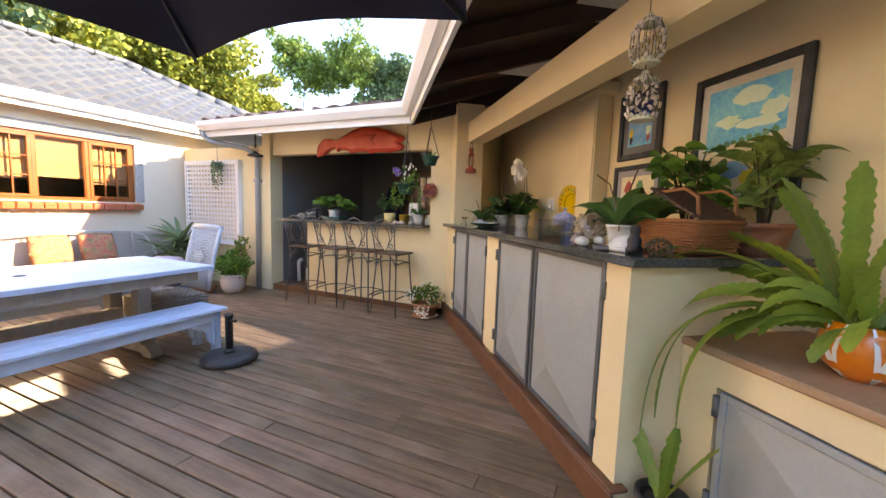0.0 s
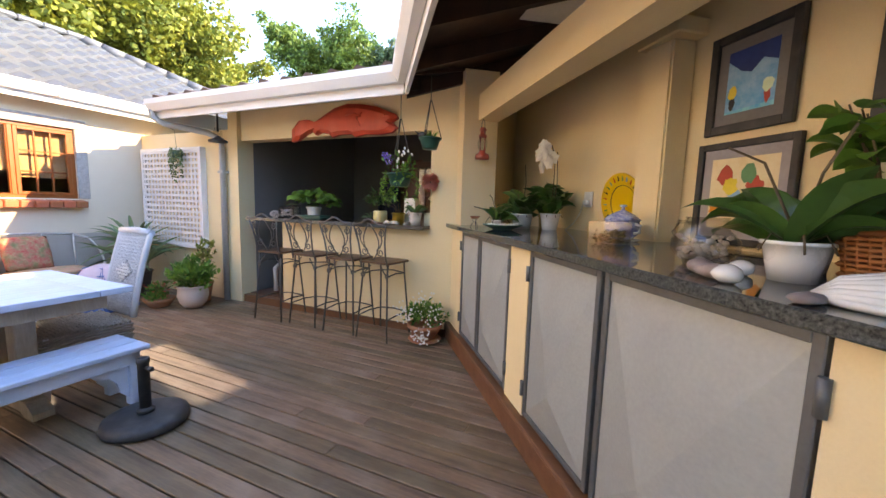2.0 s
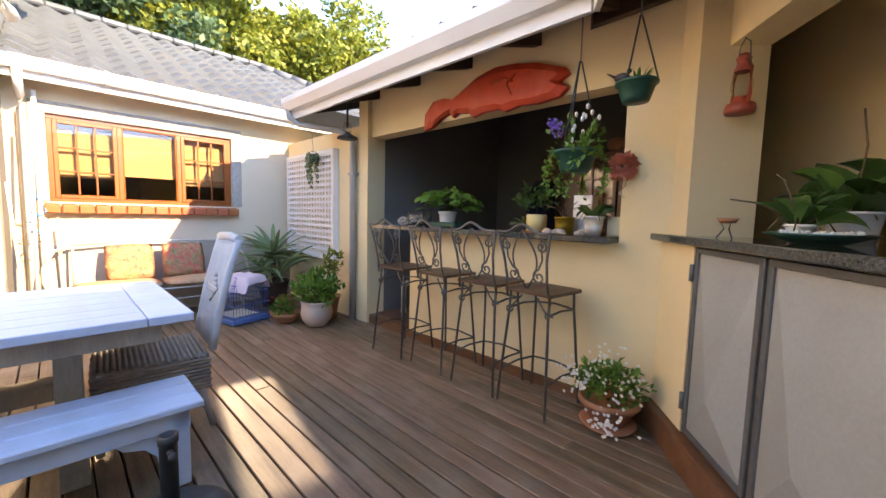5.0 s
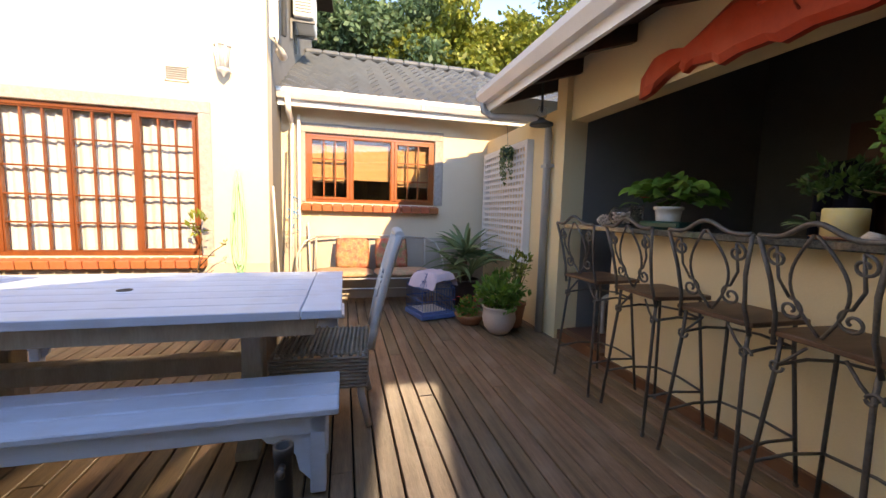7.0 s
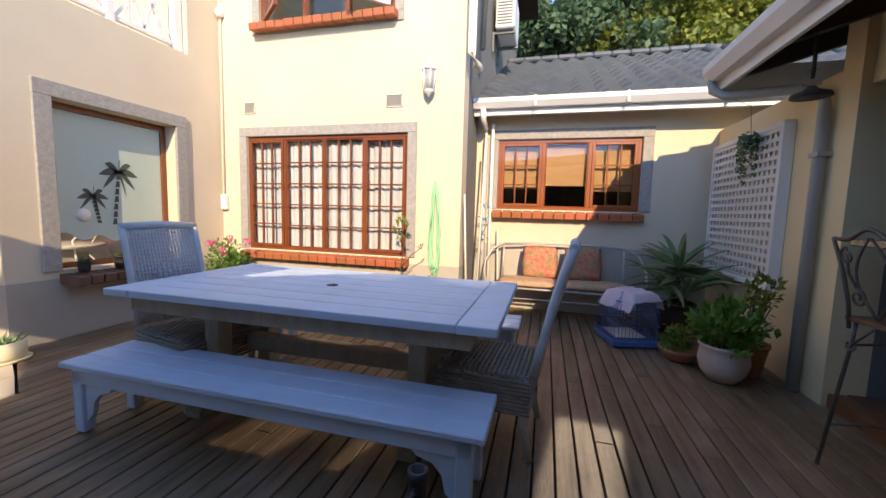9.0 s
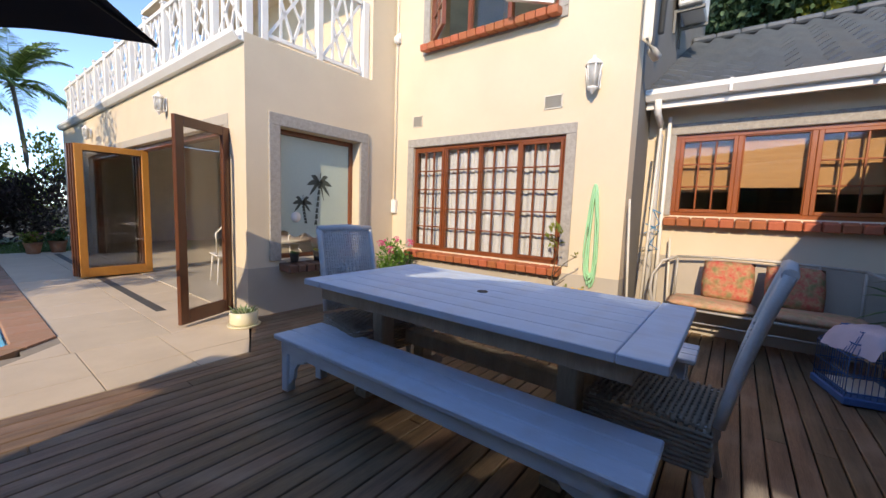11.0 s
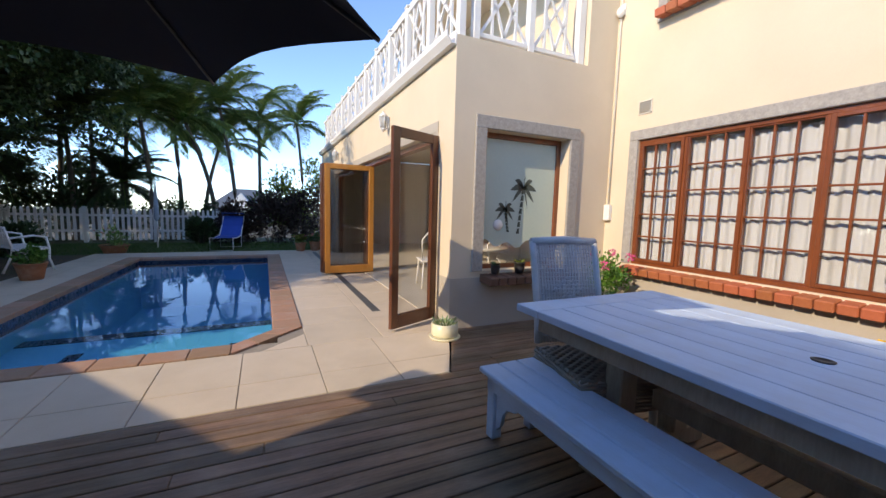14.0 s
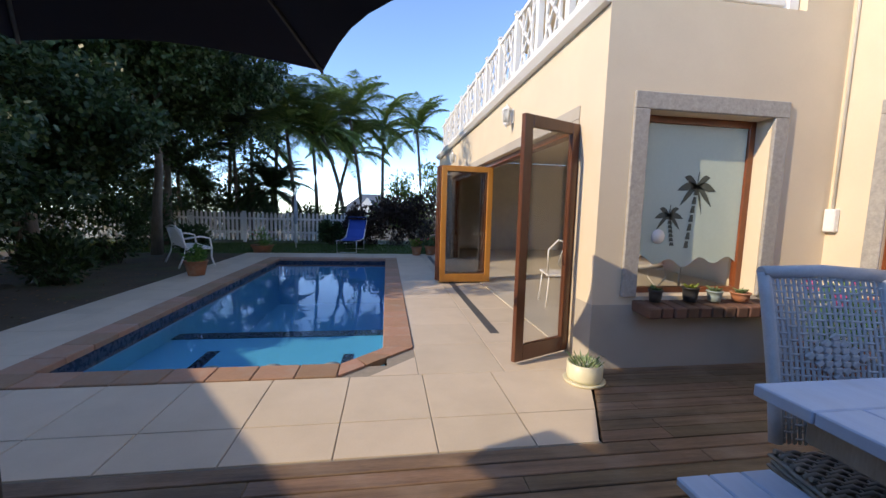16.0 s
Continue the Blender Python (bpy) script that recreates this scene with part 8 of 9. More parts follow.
tagged(part("pine_cones", bm, M_SHELL, bowl, "pale painted cones"), kind="stuff")
bm = bmnew()
for j in range(8):
    for k in range(9):
        a = k * 0.698 + j * 0.35
        rr = 0.042 * math.sin(math.pi * (j + 0.8) / 9)
        ball(bm, (-0.06 + j * 0.016, rr * math.cos(a), 0.042 + rr * math.sin(a)), 0.010, (0.6, 1, 1), 1)
solid("pine_cone", bm, M_SHELL, "pale painted pine cone on the bar", "pine cone", m=pose(-4.68, 4.72, BZ, 0, 0, 10))
vs = thing("pebble_vase", "straight glass vase of green pebbles", "vase", pose(-4.32, 4.72, BZ))
bm = bmnew()
lathe(bm, [(0, 0), (0.045, 0), (0.048, 0.15), (0.056, 0.165), (0.052, 0.165), (0.043, 0.15), (0.04, 0.008), (0, 0.008)], 24)
g = part("vase", bm, M_GLASS, vs)
g.visible_shadow = False
bm = bmnew()
for i in range(70):
    a, rr = r.uniform(0, 6.283), 0.032 * math.sqrt(r.random())
    ball(bm, (rr * math.cos(a), rr * math.sin(a), 0.02 + 0.12 * r.random()), 0.010, (1, 1, 0.7), 1, 0.3)
tagged(part("pebbles", bm, mat("green_pebble", (0.13, 0.17, 0.13), None, 9, 0.4, island=0.4), vs, "grey-green pebbles"), kind="stuff")
pp2 = plant("poinsettia", "leafy poinsettia in a white ribbed pot on the bar", pose(-4.10, 4.78, BZ))
pot(pp2, (0, 0, 0.02), 0.07, 0.085, 0.13, M_CERAMIC)
bm = bmnew()
box(bm, -0.16, -0.10, 0.0, 0.18, 0.10, 0.05, bev=0.012)
part("tray", bm, M_GREEN_POT, pp2, "dark green plastic tray")
lv, rd = Leaves(), Leaves()
for i in range(90):
    a, rr = R.uniform(0, 6.283), R.uniform(0.02, 0.26)
    lv.blade((rr * math.cos(a), rr * 0.8 * math.sin(a), 0.32 - 0.45 * rr + R.uniform(-0.06, 0.06)), (math.cos(a), math.sin(a), 0.3), R.uniform(0.10, 0.16), 0.09, 1.5, 5, 0.2, 0.9)
for i in range(8):
    a = i * 0.8
    rd.blade((-0.12 + 0.02 * math.cos(a), -0.05, 0.22), (math.cos(a), math.sin(a), 0.3), 0.06, 0.035, 1.0, 4)
lv.part("leaves", M_LEAF, pp2)
rd.part("bracts", M_REDP, pp2, "red bracts")
cd = thing("candle", "thick yellow and cream candle on a saucer", "candle", pose(-3.12, 4.74, BZ))
bm = bmnew()
lathe(bm, [(0, 0), (0.10, 0), (0.11, 0.012), (0, 0.010)], 24)
part("saucer", bm, M_TERRA, cd)
bm = bmnew()
lathe(bm, [(0, 0.011), (0.075, 0.011), (0.076, 0.13), (0.07, 0.135), (0.03, 0.12), (0, 0.12)], 28)
part("wax", bm, mat("yellow_wax", (0.70, 0.56, 0.20), (0.64, 0.55, 0.32), 3, 0.5, 0.02, 40, sub=0.2), cd)
lv = Leaves()
for i in range(10):
    lv.blade((-0.10, -0.02, 0.06), (R.uniform(-1, 0.3), -0.6, R.uniform(-0.2, 0.8)), 0.12, 0.02, 0.8, 5)
lv.part("bow", M_LEAF_GREY, cd, "grey ribbon bow")
gp = plant("gold_pot_plant", "twiggy plant in a gold metal pot on the bar", pose(-2.90, 4.76, BZ))
pot(gp, (0, 0, 0), 0.06, 0.072, 0.12, mat("gold_metal", (0.55, 0.38, 0.07), None, 5, 0.3, 0.02, 40, metal=0.8), lip=0.005)
bm = bmnew()
for k in range(5):
    tube(bm, [(0, 0, 0.10), (-0.05 + 0.03 * k, -0.02, 0.18), (-0.16 + 0.09 * k, -0.04, 0.21 + 0.02 * (k % 2))], 0.003, 4)
part("twig", bm, M_STEM, gp)
orchid(pose(-2.68, 4.74, BZ), "small plant in a white lace-cut pot on the bar", 6, 0.15, 0.04, white_pot(0.05, 0.07, 0.13))
dk = plant("jade_plant", "dark bushy jade plant on the bar", pose(-3.22, 4.88, BZ))
pot(dk, (0, 0, 0), 0.06, 0.08, 0.12, M_BLACK)
lv = Leaves()
bush(lv, R, (0, 0, 0.26), 0.16, 260, 0.05, (1, 0.9, 0.9), 9)
lv.part("leaves", M_LEAF_DARK, dk)
bm = bmnew()
box(bm, -2.88, 4.84, BZ, -2.74, 4.94, BZ + 0.28, bev=0.005)
solid("white_box", bm, M_CERAMIC, "tall white box on the bar behind pots", "box")
bm = bmnew()
box(bm, -2.62, 4.82, BZ, -2.53, 4.90, BZ + 0.13, bev=0.004)
solid("cream_tin", bm, M_CREAM, "small cream tin on the bar", "tin")
for x, y in ((-2.98, 4.64), (-2.88, 4.63), (-2.70, 4.62)):
    bm = bmnew()
    for k in range(9):
        a = math.pi * k / 8
        tube(bm, [(0.0, -0.025, 0.008), (0.045 * math.cos(a), 0.0, 0.008 + 0.026 * math.sin(a)), (0.04 * math.cos(a), 0.035, 0.007 + 0.016 * math.sin(a))], 0.008, 5)
    solid("sea_shell", bm, M_SHELL, "pale sea shell on the bar edge", "shell", "shells on the bar", m=pose(x, y, BZ, 0, 0, x * 500))
fr2 = thing("cloth_flower", "large salmon cloth flower tied to the column", "flower", pose(-2.49, 4.70, 1.60))
lv = Leaves()
for i in range(90):
    q = rv(R).normalized()
    lv.blade(q * 0.03, q + Vector((0, -0.3, 0)), 0.075, 0.06, 0.4, 3)
lv.part("petals", M_SALMON, fr2)
bm = bmnew()
tube(bm, [(0, 0.0, -0.04), (0.02, -0.01, -0.12), (-0.01, -0.02, -0.17), (0.02, -0.01, -0.20)], 0.004, 5)
part("string", bm, M_CREAM, fr2)

# inside the bar: dark cupboard, shelf, jacket
cu = thing("bar_cupboard", "dark wooden cupboard with glass doors in the bar", "cupboard", pose(-3.30, 6.90, 0.10))
bm = bmnew()
box(bm, -0.45, -0.18, 0, 0.55, 0.19, 1.95, bev=0.01)
part("body", bm, M_FRAME_DARK, cu)
sash("door", cu, pose(-0.42, -0.21, 0.7), 0.46, 1.2, 3, 5, M_FRAME_DARK, 0.04, glass=M_GLASS)
sash("door", cu, pose(0.06, -0.21, 0.7), 0.46, 1.2, 3, 5, M_FRAME_DARK, 0.04, glass=M_GLASS)
bm = bmnew()
ball(bm, (0, 0, 0.09), 0.10, (1.2, 0.8, 0.85), 2, 0.1)
solid("gourd", bm, M_TERRA, "round brown gourd on top of the cupboard", "gourd", m=pose(-3.35, 6.85, 2.055))
bm = bmnew()
for k in range(10):
    a = k * 0.628
    tube(bm, [(0.05 * math.cos(a), 0.04 * math.sin(a), 0), (0.14 * math.cos(a), 0.09 * math.sin(a), -0.18), (0.17 * math.cos(a), 0.11 * math.sin(a), -0.65)], 0.055, 7, 0.06)
solid("jacket", bm, mat("navy_cloth", (0.012, 0.016, 0.04), None, 6, 0.9, 0.3, 80), "navy jacket hanging in the bar", "jacket", m=pose(-4.35, 6.9, 1.75))
bm = bmnew()
box(bm, -4.55, 7.02, 1.70, -4.15, 7.095, 1.76, bev=0.005)
solid("coat_rail", bm, M_FRAME_DARK, "dark wooden coat rail on the bar wall", "coat rail")
bm = bmnew()
box(bm, -2.75, 6.2, 1.28, -2.12, 6.5, 1.32, bev=0.004)
solid("wall_shelf", bm, M_CERAMIC, "white shelf on the bar wall", "shelf")
for i in range(4):
    bm = bmnew()
    x = -2.68 + i * 0.14
    box(bm, x, 6.25, 1.321, x + 0.10, 6.42, 1.321 + 0.16 + 0.04 * (i % 2), bev=0.005)
    solid("storage_box", bm, (M_CERAMIC, M_CREAM, M_STEEL, M_CERAMIC)[i], "pale storage box on the bar shelf", "box", "boxes on the shelf")

# ---- garden, pool furniture and distance ----
R = random.Random(21)

# picket fence
fe = thing("picket_fence", "white timber picket fence behind the lawn", "fence")
FX0, FX1, FY = -1.0, 7.8, -13.0
out = [(-0.036, 0), (0.036, 0), (0.036, 0.92), (0.022, 0.975), (0.0, 0.995), (-0.022, 0.975), (-0.036, 0.92)]
bm = bmnew()
prism(bm, out, 0.02, Matrix.Rotation(radians(90), 4, "X"))
me = mesh_of(bm, "picket", M_WHITE)
n = 62
for i in range(n):
    x = FX0 + (FX1 - FX0) * i / (n - 1)
    piece("picket", me, fe, pose(x, FY, 0.05 + 0.004 * R.uniform(-1, 1), 0, R.uniform(-0.6, 0.6), 0))
for z in (0.30, 0.78):
    bm = bmnew()
    box(bm, FX0 - 0.05, FY - 0.055, z, FX1 + 0.05, FY - 0.022, z + 0.07, bev=0.004)
    part("rail", bm, M_WHITE, fe)
for i in range(6):
    x = FX0 + 0.02 + i * (FX1 - FX0) / 5
    bm = bmnew()
    box(bm, x - 0.05, FY - 0.15, -0.05, x + 0.05, FY - 0.056, 1.05, bev=0.006)
    box(bm, x - 0.06, FY - 0.16, 1.05, x + 0.06, FY - 0.046, 1.08, bev=0.006)
    part("post", bm, M_WHITE, fe)

# lawn blades
verts, faces = [], []
r = np.random.RandomState(5)
N = 26000
px, py = r.uniform(-4.0, 7.5, N), r.uniform(-12.6, -9.6, N)
h, a = r.uniform(0.02, 0.055, N), r.uniform(0, 6.283, N)
dx, dy = np.cos(a) * 0.006, np.sin(a) * 0.006
lx, ly = r.normal(0, 0.012, N), r.normal(0, 0.012, N)
z0 = np.full(N, -0.03)
V = np.stack([np.stack([px - dx, py - dy, z0], 1), np.stack([px + dx, py + dy, z0], 1), np.stack([px + lx, py + ly, z0 + h], 1)], 1).reshape(-1, 3)
F = np.arange(N * 3).reshape(-1, 3)
me = bpy.data.meshes.new("grass")
me.from_pydata(V.tolist(), [], F.tolist())
me.materials.append(mat("grass_blade", (0.08, 0.15, 0.025), (0.06, 0.11, 0.02), 3, 0.6, 0.0, 30, island=0.3, trans=0.2))
tagged(new("grass", me), "short green lawn grass", "grass", kind="stuff")
# leaf litter on the bed
lv = Leaves()
for i in range(2600):
    x, y = R.uniform(1.3, 5.5), R.uniform(-9.4, 0.4)
    lv.leaf((x, y, -0.026 + R.uniform(0, 0.012)), (0, 0, 1), (R.uniform(-1, 1), R.uniform(-1, 1), R.uniform(-0.1, 0.15)), R.uniform(0.03, 0.07), 0.5)
tagged(new("leaf_litter", lv.mesh("leaf_litter", mat("dry_leaf", (0.20, 0.12, 0.05), (0.12, 0.075, 0.03), 5, 0.8, 0.1, 60, island=0.5))), "dry brown fallen leaves on the bed", "leaves", kind="stuff")


# trees
def limbs(bm, base, h, r0, spread, n, r, lean=(0, 0)):
    base = Vector(base)
    top = base + Vector((lean[0], lean[1], h))
    mid = base.lerp(top, 0.5) + Vector((r.uniform(-0.1, 0.1), r.uniform(-0.1, 0.1), 0)) * h * 0.3
    tube(bm, [base, base.lerp(mid, 0.5) + Vector((0.02, 0, 0)), mid, top], r0, 9, r0 * 0.45)
    tips = []
    for i in range(n):
        a = 2 * math.pi * i / n + r.uniform(-0.4, 0.4)
        t = r.uniform(0.45, 1.0)
        p = mid.lerp(top, t)
        q = p + Vector((math.cos(a) * spread * r.uniform(0.5, 1), math.sin(a) * spread * r.uniform(0.5, 1), spread * r.uniform(0.1, 0.8)))
        k = p.lerp(q, 0.5) + Vector((0, 0, spread * 0.12))
        tube(bm, [p, k, q], r0 * 0.4, 6, r0 * 0.12)
        tips += [q, k]
        for j in range(2):
            q2 = q + Vector((r.uniform(-1, 1), r.uniform(-1, 1), r.uniform(-0.1, 0.8))) * spread * 0.4
            tube(bm, [q.lerp(k, 0.3), q2], r0 * 0.16, 5, r0 * 0.05)
            tips.append(q2)
    return tips + [top]


def crown_mesh(name, tips, clump, per, size, seed, material, flat=0.8):
    """Many small leaves in uneven clumps at the limb tips."""
    r = np.random.RandomState(seed)
    C = np.array([tuple(t) for t in tips])
    extra = C[r.randint(0, len(C), len(C) * 2)] + r.normal(0, clump * 0.8, (len(C) * 2, 3)) * (1, 1, flat)
    C = np.concatenate([C, extra])
    rad = clump * r.uniform(0.45, 1.0, len(C))
    idx = np.repeat(np.arange(len(C)), per)
    n = len(idx)
    d = r.normal(0, 1, (n, 3))
    d /= np.linalg.norm(d, axis=1)[:, None]
    p = C[idx] + d * (rad[idx] * r.uniform(0.25, 1.0, n) ** 0.5)[:, None] * (1, 1, flat)
    up = r.normal(0, 1, (n, 3)) + (0, 0, -0.2)
    up /= np.linalg.norm(up, axis=1)[:, None]
    sd = np.cross(up, r.normal(0, 1, (n, 3)))
    sd /= np.linalg.norm(sd, axis=1)[:, None]
    s = (size * r.uniform(0.6, 1.3, n))[:, None]
    V = np.stack([p, p + up * s * 0.5 + sd * s * 0.28, p + up * s, p + up * s * 0.5 - sd * s * 0.28], 1).reshape(-1, 3)
    F = np.arange(n * 4).reshape(-1, 4)
    me = bpy.data.meshes.new(name)
    me.from_pydata(V.tolist(), [], F.tolist())
    me.materials.append(material)
    return me


def tree(at, h, r0, spread, n, clump, per, size, seed, material, label, lean=(0, 0), group="garden trees"):
    t = thing("tree", label, "tree", group=group)
    bm = bmnew()
    rr = random.Random(seed)
    tips = limbs(bm, at, h, r0, spread, n, rr, lean)
    part("trunk", bm, M_BARK, t)
    ob = new("crown", crown_mesh("crown", tips, clump, per, size, seed, material))
    ob.parent = t
    return t


# Leaf copies: shade is put into the dark one, sun into the next.
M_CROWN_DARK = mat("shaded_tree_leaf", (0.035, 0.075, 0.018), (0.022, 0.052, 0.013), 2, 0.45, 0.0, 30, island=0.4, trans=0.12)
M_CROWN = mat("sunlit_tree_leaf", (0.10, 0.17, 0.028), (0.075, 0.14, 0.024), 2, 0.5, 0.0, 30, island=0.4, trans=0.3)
M_CROWN_YEL = mat("yellowing_tree_leaf", (0.20, 0.22, 0.03), (0.13, 0.17, 0.03), 2, 0.5, 0.0, 30, island=0.4, trans=0.3)
M_CROWN_BLUE = mat("blue_green_tree_leaf", (0.07, 0.13, 0.06), (0.05, 0.10, 0.045), 2, 0.5, 0.0, 30, island=0.4, trans=0.25)

# trees beside the pool, their shade put into the leaf colour
LOW, DENSE = "low tree over the garden bed, leaves coloured as in shade", "dense tree behind the garden bed, leaves coloured as in shade"
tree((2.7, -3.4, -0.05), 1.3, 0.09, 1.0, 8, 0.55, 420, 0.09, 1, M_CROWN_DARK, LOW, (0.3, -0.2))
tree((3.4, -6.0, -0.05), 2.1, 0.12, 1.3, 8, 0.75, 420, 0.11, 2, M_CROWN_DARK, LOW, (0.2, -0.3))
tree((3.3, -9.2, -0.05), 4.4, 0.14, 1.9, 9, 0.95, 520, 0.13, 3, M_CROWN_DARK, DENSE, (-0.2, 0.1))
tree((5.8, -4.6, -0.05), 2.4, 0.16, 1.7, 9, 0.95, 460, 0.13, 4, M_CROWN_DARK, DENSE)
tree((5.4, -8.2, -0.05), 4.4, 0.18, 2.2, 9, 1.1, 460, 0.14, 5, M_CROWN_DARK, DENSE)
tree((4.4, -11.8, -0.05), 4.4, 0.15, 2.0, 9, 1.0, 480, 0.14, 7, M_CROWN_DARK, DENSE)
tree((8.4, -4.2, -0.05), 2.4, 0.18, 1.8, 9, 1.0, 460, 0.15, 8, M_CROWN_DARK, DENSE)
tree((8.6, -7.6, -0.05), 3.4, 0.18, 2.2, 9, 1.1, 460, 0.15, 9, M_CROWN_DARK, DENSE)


def shrub(at, rad, hgt, n, size, seed, material, label, group="shrubs"):
    s = thing("shrub", label, "shrub", pose(*at), group)
    lv = Leaves()
    rr = random.Random(seed)
    bush(lv, rr, (0, 0, hgt * 0.5), rad, n, size, (1, 1, hgt / (2 * rad) * 1.1), 16)
    lv.part("leaves", material, s)
    bm = bmnew()
    for k in range(6):
        a = k * 1.05
        tube(bm, [(0.03 * math.cos(a), 0.03 * math.sin(a), -0.03), (rad * 0.5 * math.cos(a), rad * 0.5 * math.sin(a), hgt * 0.55)], 0.014, 5, 0.005)
    part("stem", bm, M_BARK, s)


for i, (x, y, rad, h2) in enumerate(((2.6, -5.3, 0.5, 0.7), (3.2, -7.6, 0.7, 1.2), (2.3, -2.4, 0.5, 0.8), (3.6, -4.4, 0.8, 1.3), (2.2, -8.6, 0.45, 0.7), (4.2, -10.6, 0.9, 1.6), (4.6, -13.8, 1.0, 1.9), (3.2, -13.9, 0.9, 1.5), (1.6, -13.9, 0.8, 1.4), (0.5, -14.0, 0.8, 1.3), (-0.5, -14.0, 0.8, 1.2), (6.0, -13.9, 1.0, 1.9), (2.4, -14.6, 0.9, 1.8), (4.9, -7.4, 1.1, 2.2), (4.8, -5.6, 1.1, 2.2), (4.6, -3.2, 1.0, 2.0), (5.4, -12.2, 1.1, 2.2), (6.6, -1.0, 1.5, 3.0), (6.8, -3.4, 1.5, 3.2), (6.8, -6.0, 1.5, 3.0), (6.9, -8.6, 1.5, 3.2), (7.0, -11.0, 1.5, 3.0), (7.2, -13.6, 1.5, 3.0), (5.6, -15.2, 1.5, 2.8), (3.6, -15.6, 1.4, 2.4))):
    shrub((x, y, -0.03), rad, h2 * 1.15, 1700 if rad < 1.2 else 4200, 0.11 if rad < 1.2 else 0.16, 30 + i, M_CROWN_DARK, "leafy shrub in the garden bed, coloured as in shade")
M_MAROON = mat("maroon_leaf", (0.06, 0.03, 0.025), (0.035, 0.025, 0.018), 3, 0.5, 0.0, 30, island=0.4, trans=0.15)
for i, (x, y, rad, h2, m) in enumerate(((-2.6, -12.3, 1.0, 1.7, M_MAROON), (-1.6, -12.5, 0.8, 1.3, M_MAROON), (-3.6, -12.2, 1.1, 2.0, M_MAROON), (-4.0, -13.4, 1.3, 3.2, M_CROWN_YEL), (-2.9, -13.6, 1.2, 2.3, M_CROWN), (-0.6, -12.2, 0.5, 0.9, M_CROWN_DARK))):
    shrub((x, y, -0.03), rad, h2, 3200, 0.12, 50 + i, m, "dense hedge shrub at the end of the lawn", "hedge shrubs")


# palms
def palm(at, h, lean, nf, L, seed, material, label):
    p = thing("palm_tree", label, "palm", group="garden palms")
    rr = random.Random(seed)
    base = Vector(at)
    top = base + Vector((lean[0], lean[1], h))
    pts = [base.lerp(top, t) + Vector((lean[0], lean[1], 0)) * (-0.25 * math.sin(math.pi * t)) for t in [i / 8 for i in range(9)]]
    bm = bmnew()
    tube(bm, pts, 0.085, 9, 0.055)
    for i in range(int(h / 0.22)):
        t = i * 0.22 / h
        q = base.lerp(top, t) + Vector((lean[0], lean[1], 0)) * (-0.25 * math.sin(math.pi * t))
        lathe(bm, [(0.088 - 0.03 * t, -0.008), (0.096 - 0.03 * t, 0), (0.088 - 0.03 * t, 0.008)], 9, q)
    part("trunk", bm, M_BARK, p)
    lv = Leaves()
    bm = bmnew()
    L *= 1.2
    for k in range(int(nf * 1.3)):
        a = k * 2.4 + rr.uniform(-0.2, 0.2)
        e = rr.uniform(-0.3, 2.6)
        d = Vector((math.cos(a), math.sin(a), e)).normalized()
        q = top.copy()
        n = 15
        spine = [q.copy()]
        dirs = [d.copy()]
        for i in range(n):
            q = q + d * (L / n) * rr.uniform(0.95, 1.05)
            d = (d + Vector((0, 0, -1)) * (0.07 + 0.09 * i / n)).normalized()
            spine.append(q.copy())
            dirs.append(d.copy())
        tube(bm, spine[::3] + [spine[-1]], 0.014, 4, 0.003)
        for i in range(2, n + 1):
            t = i / n
            side = dirs[i].cross(Vector((0, 0, 1)))
            if side.length < 0.05:
                continue
            side.normalize()
            w = L * 0.26 * math.sin(math.pi * (0.12 + 0.85 * t)) + 0.03
            for sgn in (-1, 1):
                for half in (0.0, 0.33, 0.67):
                    pp = spine[i - 1].lerp(spine[i], half + 0.16)
                    lv.blade(pp, side * sgn + dirs[i] * 0.55 + Vector((0, 0, 0.15)), w * rr.uniform(0.85, 1.15), 0.055, rr.uniform(0.6, 1.3), 3, 0.3, 0.6, roll=0.3)
    part("frond_stem", bm, M_LEAF, p)
    lv.part("fronds", material, p)


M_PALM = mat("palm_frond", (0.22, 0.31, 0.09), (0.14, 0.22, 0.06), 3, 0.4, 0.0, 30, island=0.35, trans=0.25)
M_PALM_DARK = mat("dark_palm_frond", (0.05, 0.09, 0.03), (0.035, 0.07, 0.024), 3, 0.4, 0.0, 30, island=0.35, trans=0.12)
palm((0.9, -13.6, -0.1), 4.3, (0.3, 0.0), 16, 1.9, 1, M_PALM, "tall palm with drooping fronds behind the fence")
palm((1.9, -14.6, -0.1), 4.6, (-0.2, 0.1), 16, 2.0, 2, M_PALM, "tall palm with drooping fronds behind the fence")
palm((-0.9, -14.0, -0.1), 4.2, (0.9, 0.2), 15, 1.9, 3, M_PALM, "leaning slender palm behind the fence")
palm((-1.5, -14.6, -0.1), 4.9, (0.5, 0.0), 15, 1.9, 4, M_PALM, "leaning slender palm behind the fence")
palm((-2.3, -16.0, -0.1), 4.9, (0.0, 0.0), 14, 1.8, 5, M_PALM, "slender palm behind the hedge")
palm((-0.3, -15.5, -0.1), 3.6, (-0.6, 0.0), 14, 1.7, 6, M_PALM, "leaning slender palm behind the fence")
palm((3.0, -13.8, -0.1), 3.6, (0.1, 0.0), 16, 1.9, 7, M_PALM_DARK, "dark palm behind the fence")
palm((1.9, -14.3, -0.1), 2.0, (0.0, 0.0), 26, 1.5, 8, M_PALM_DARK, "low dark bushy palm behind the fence")
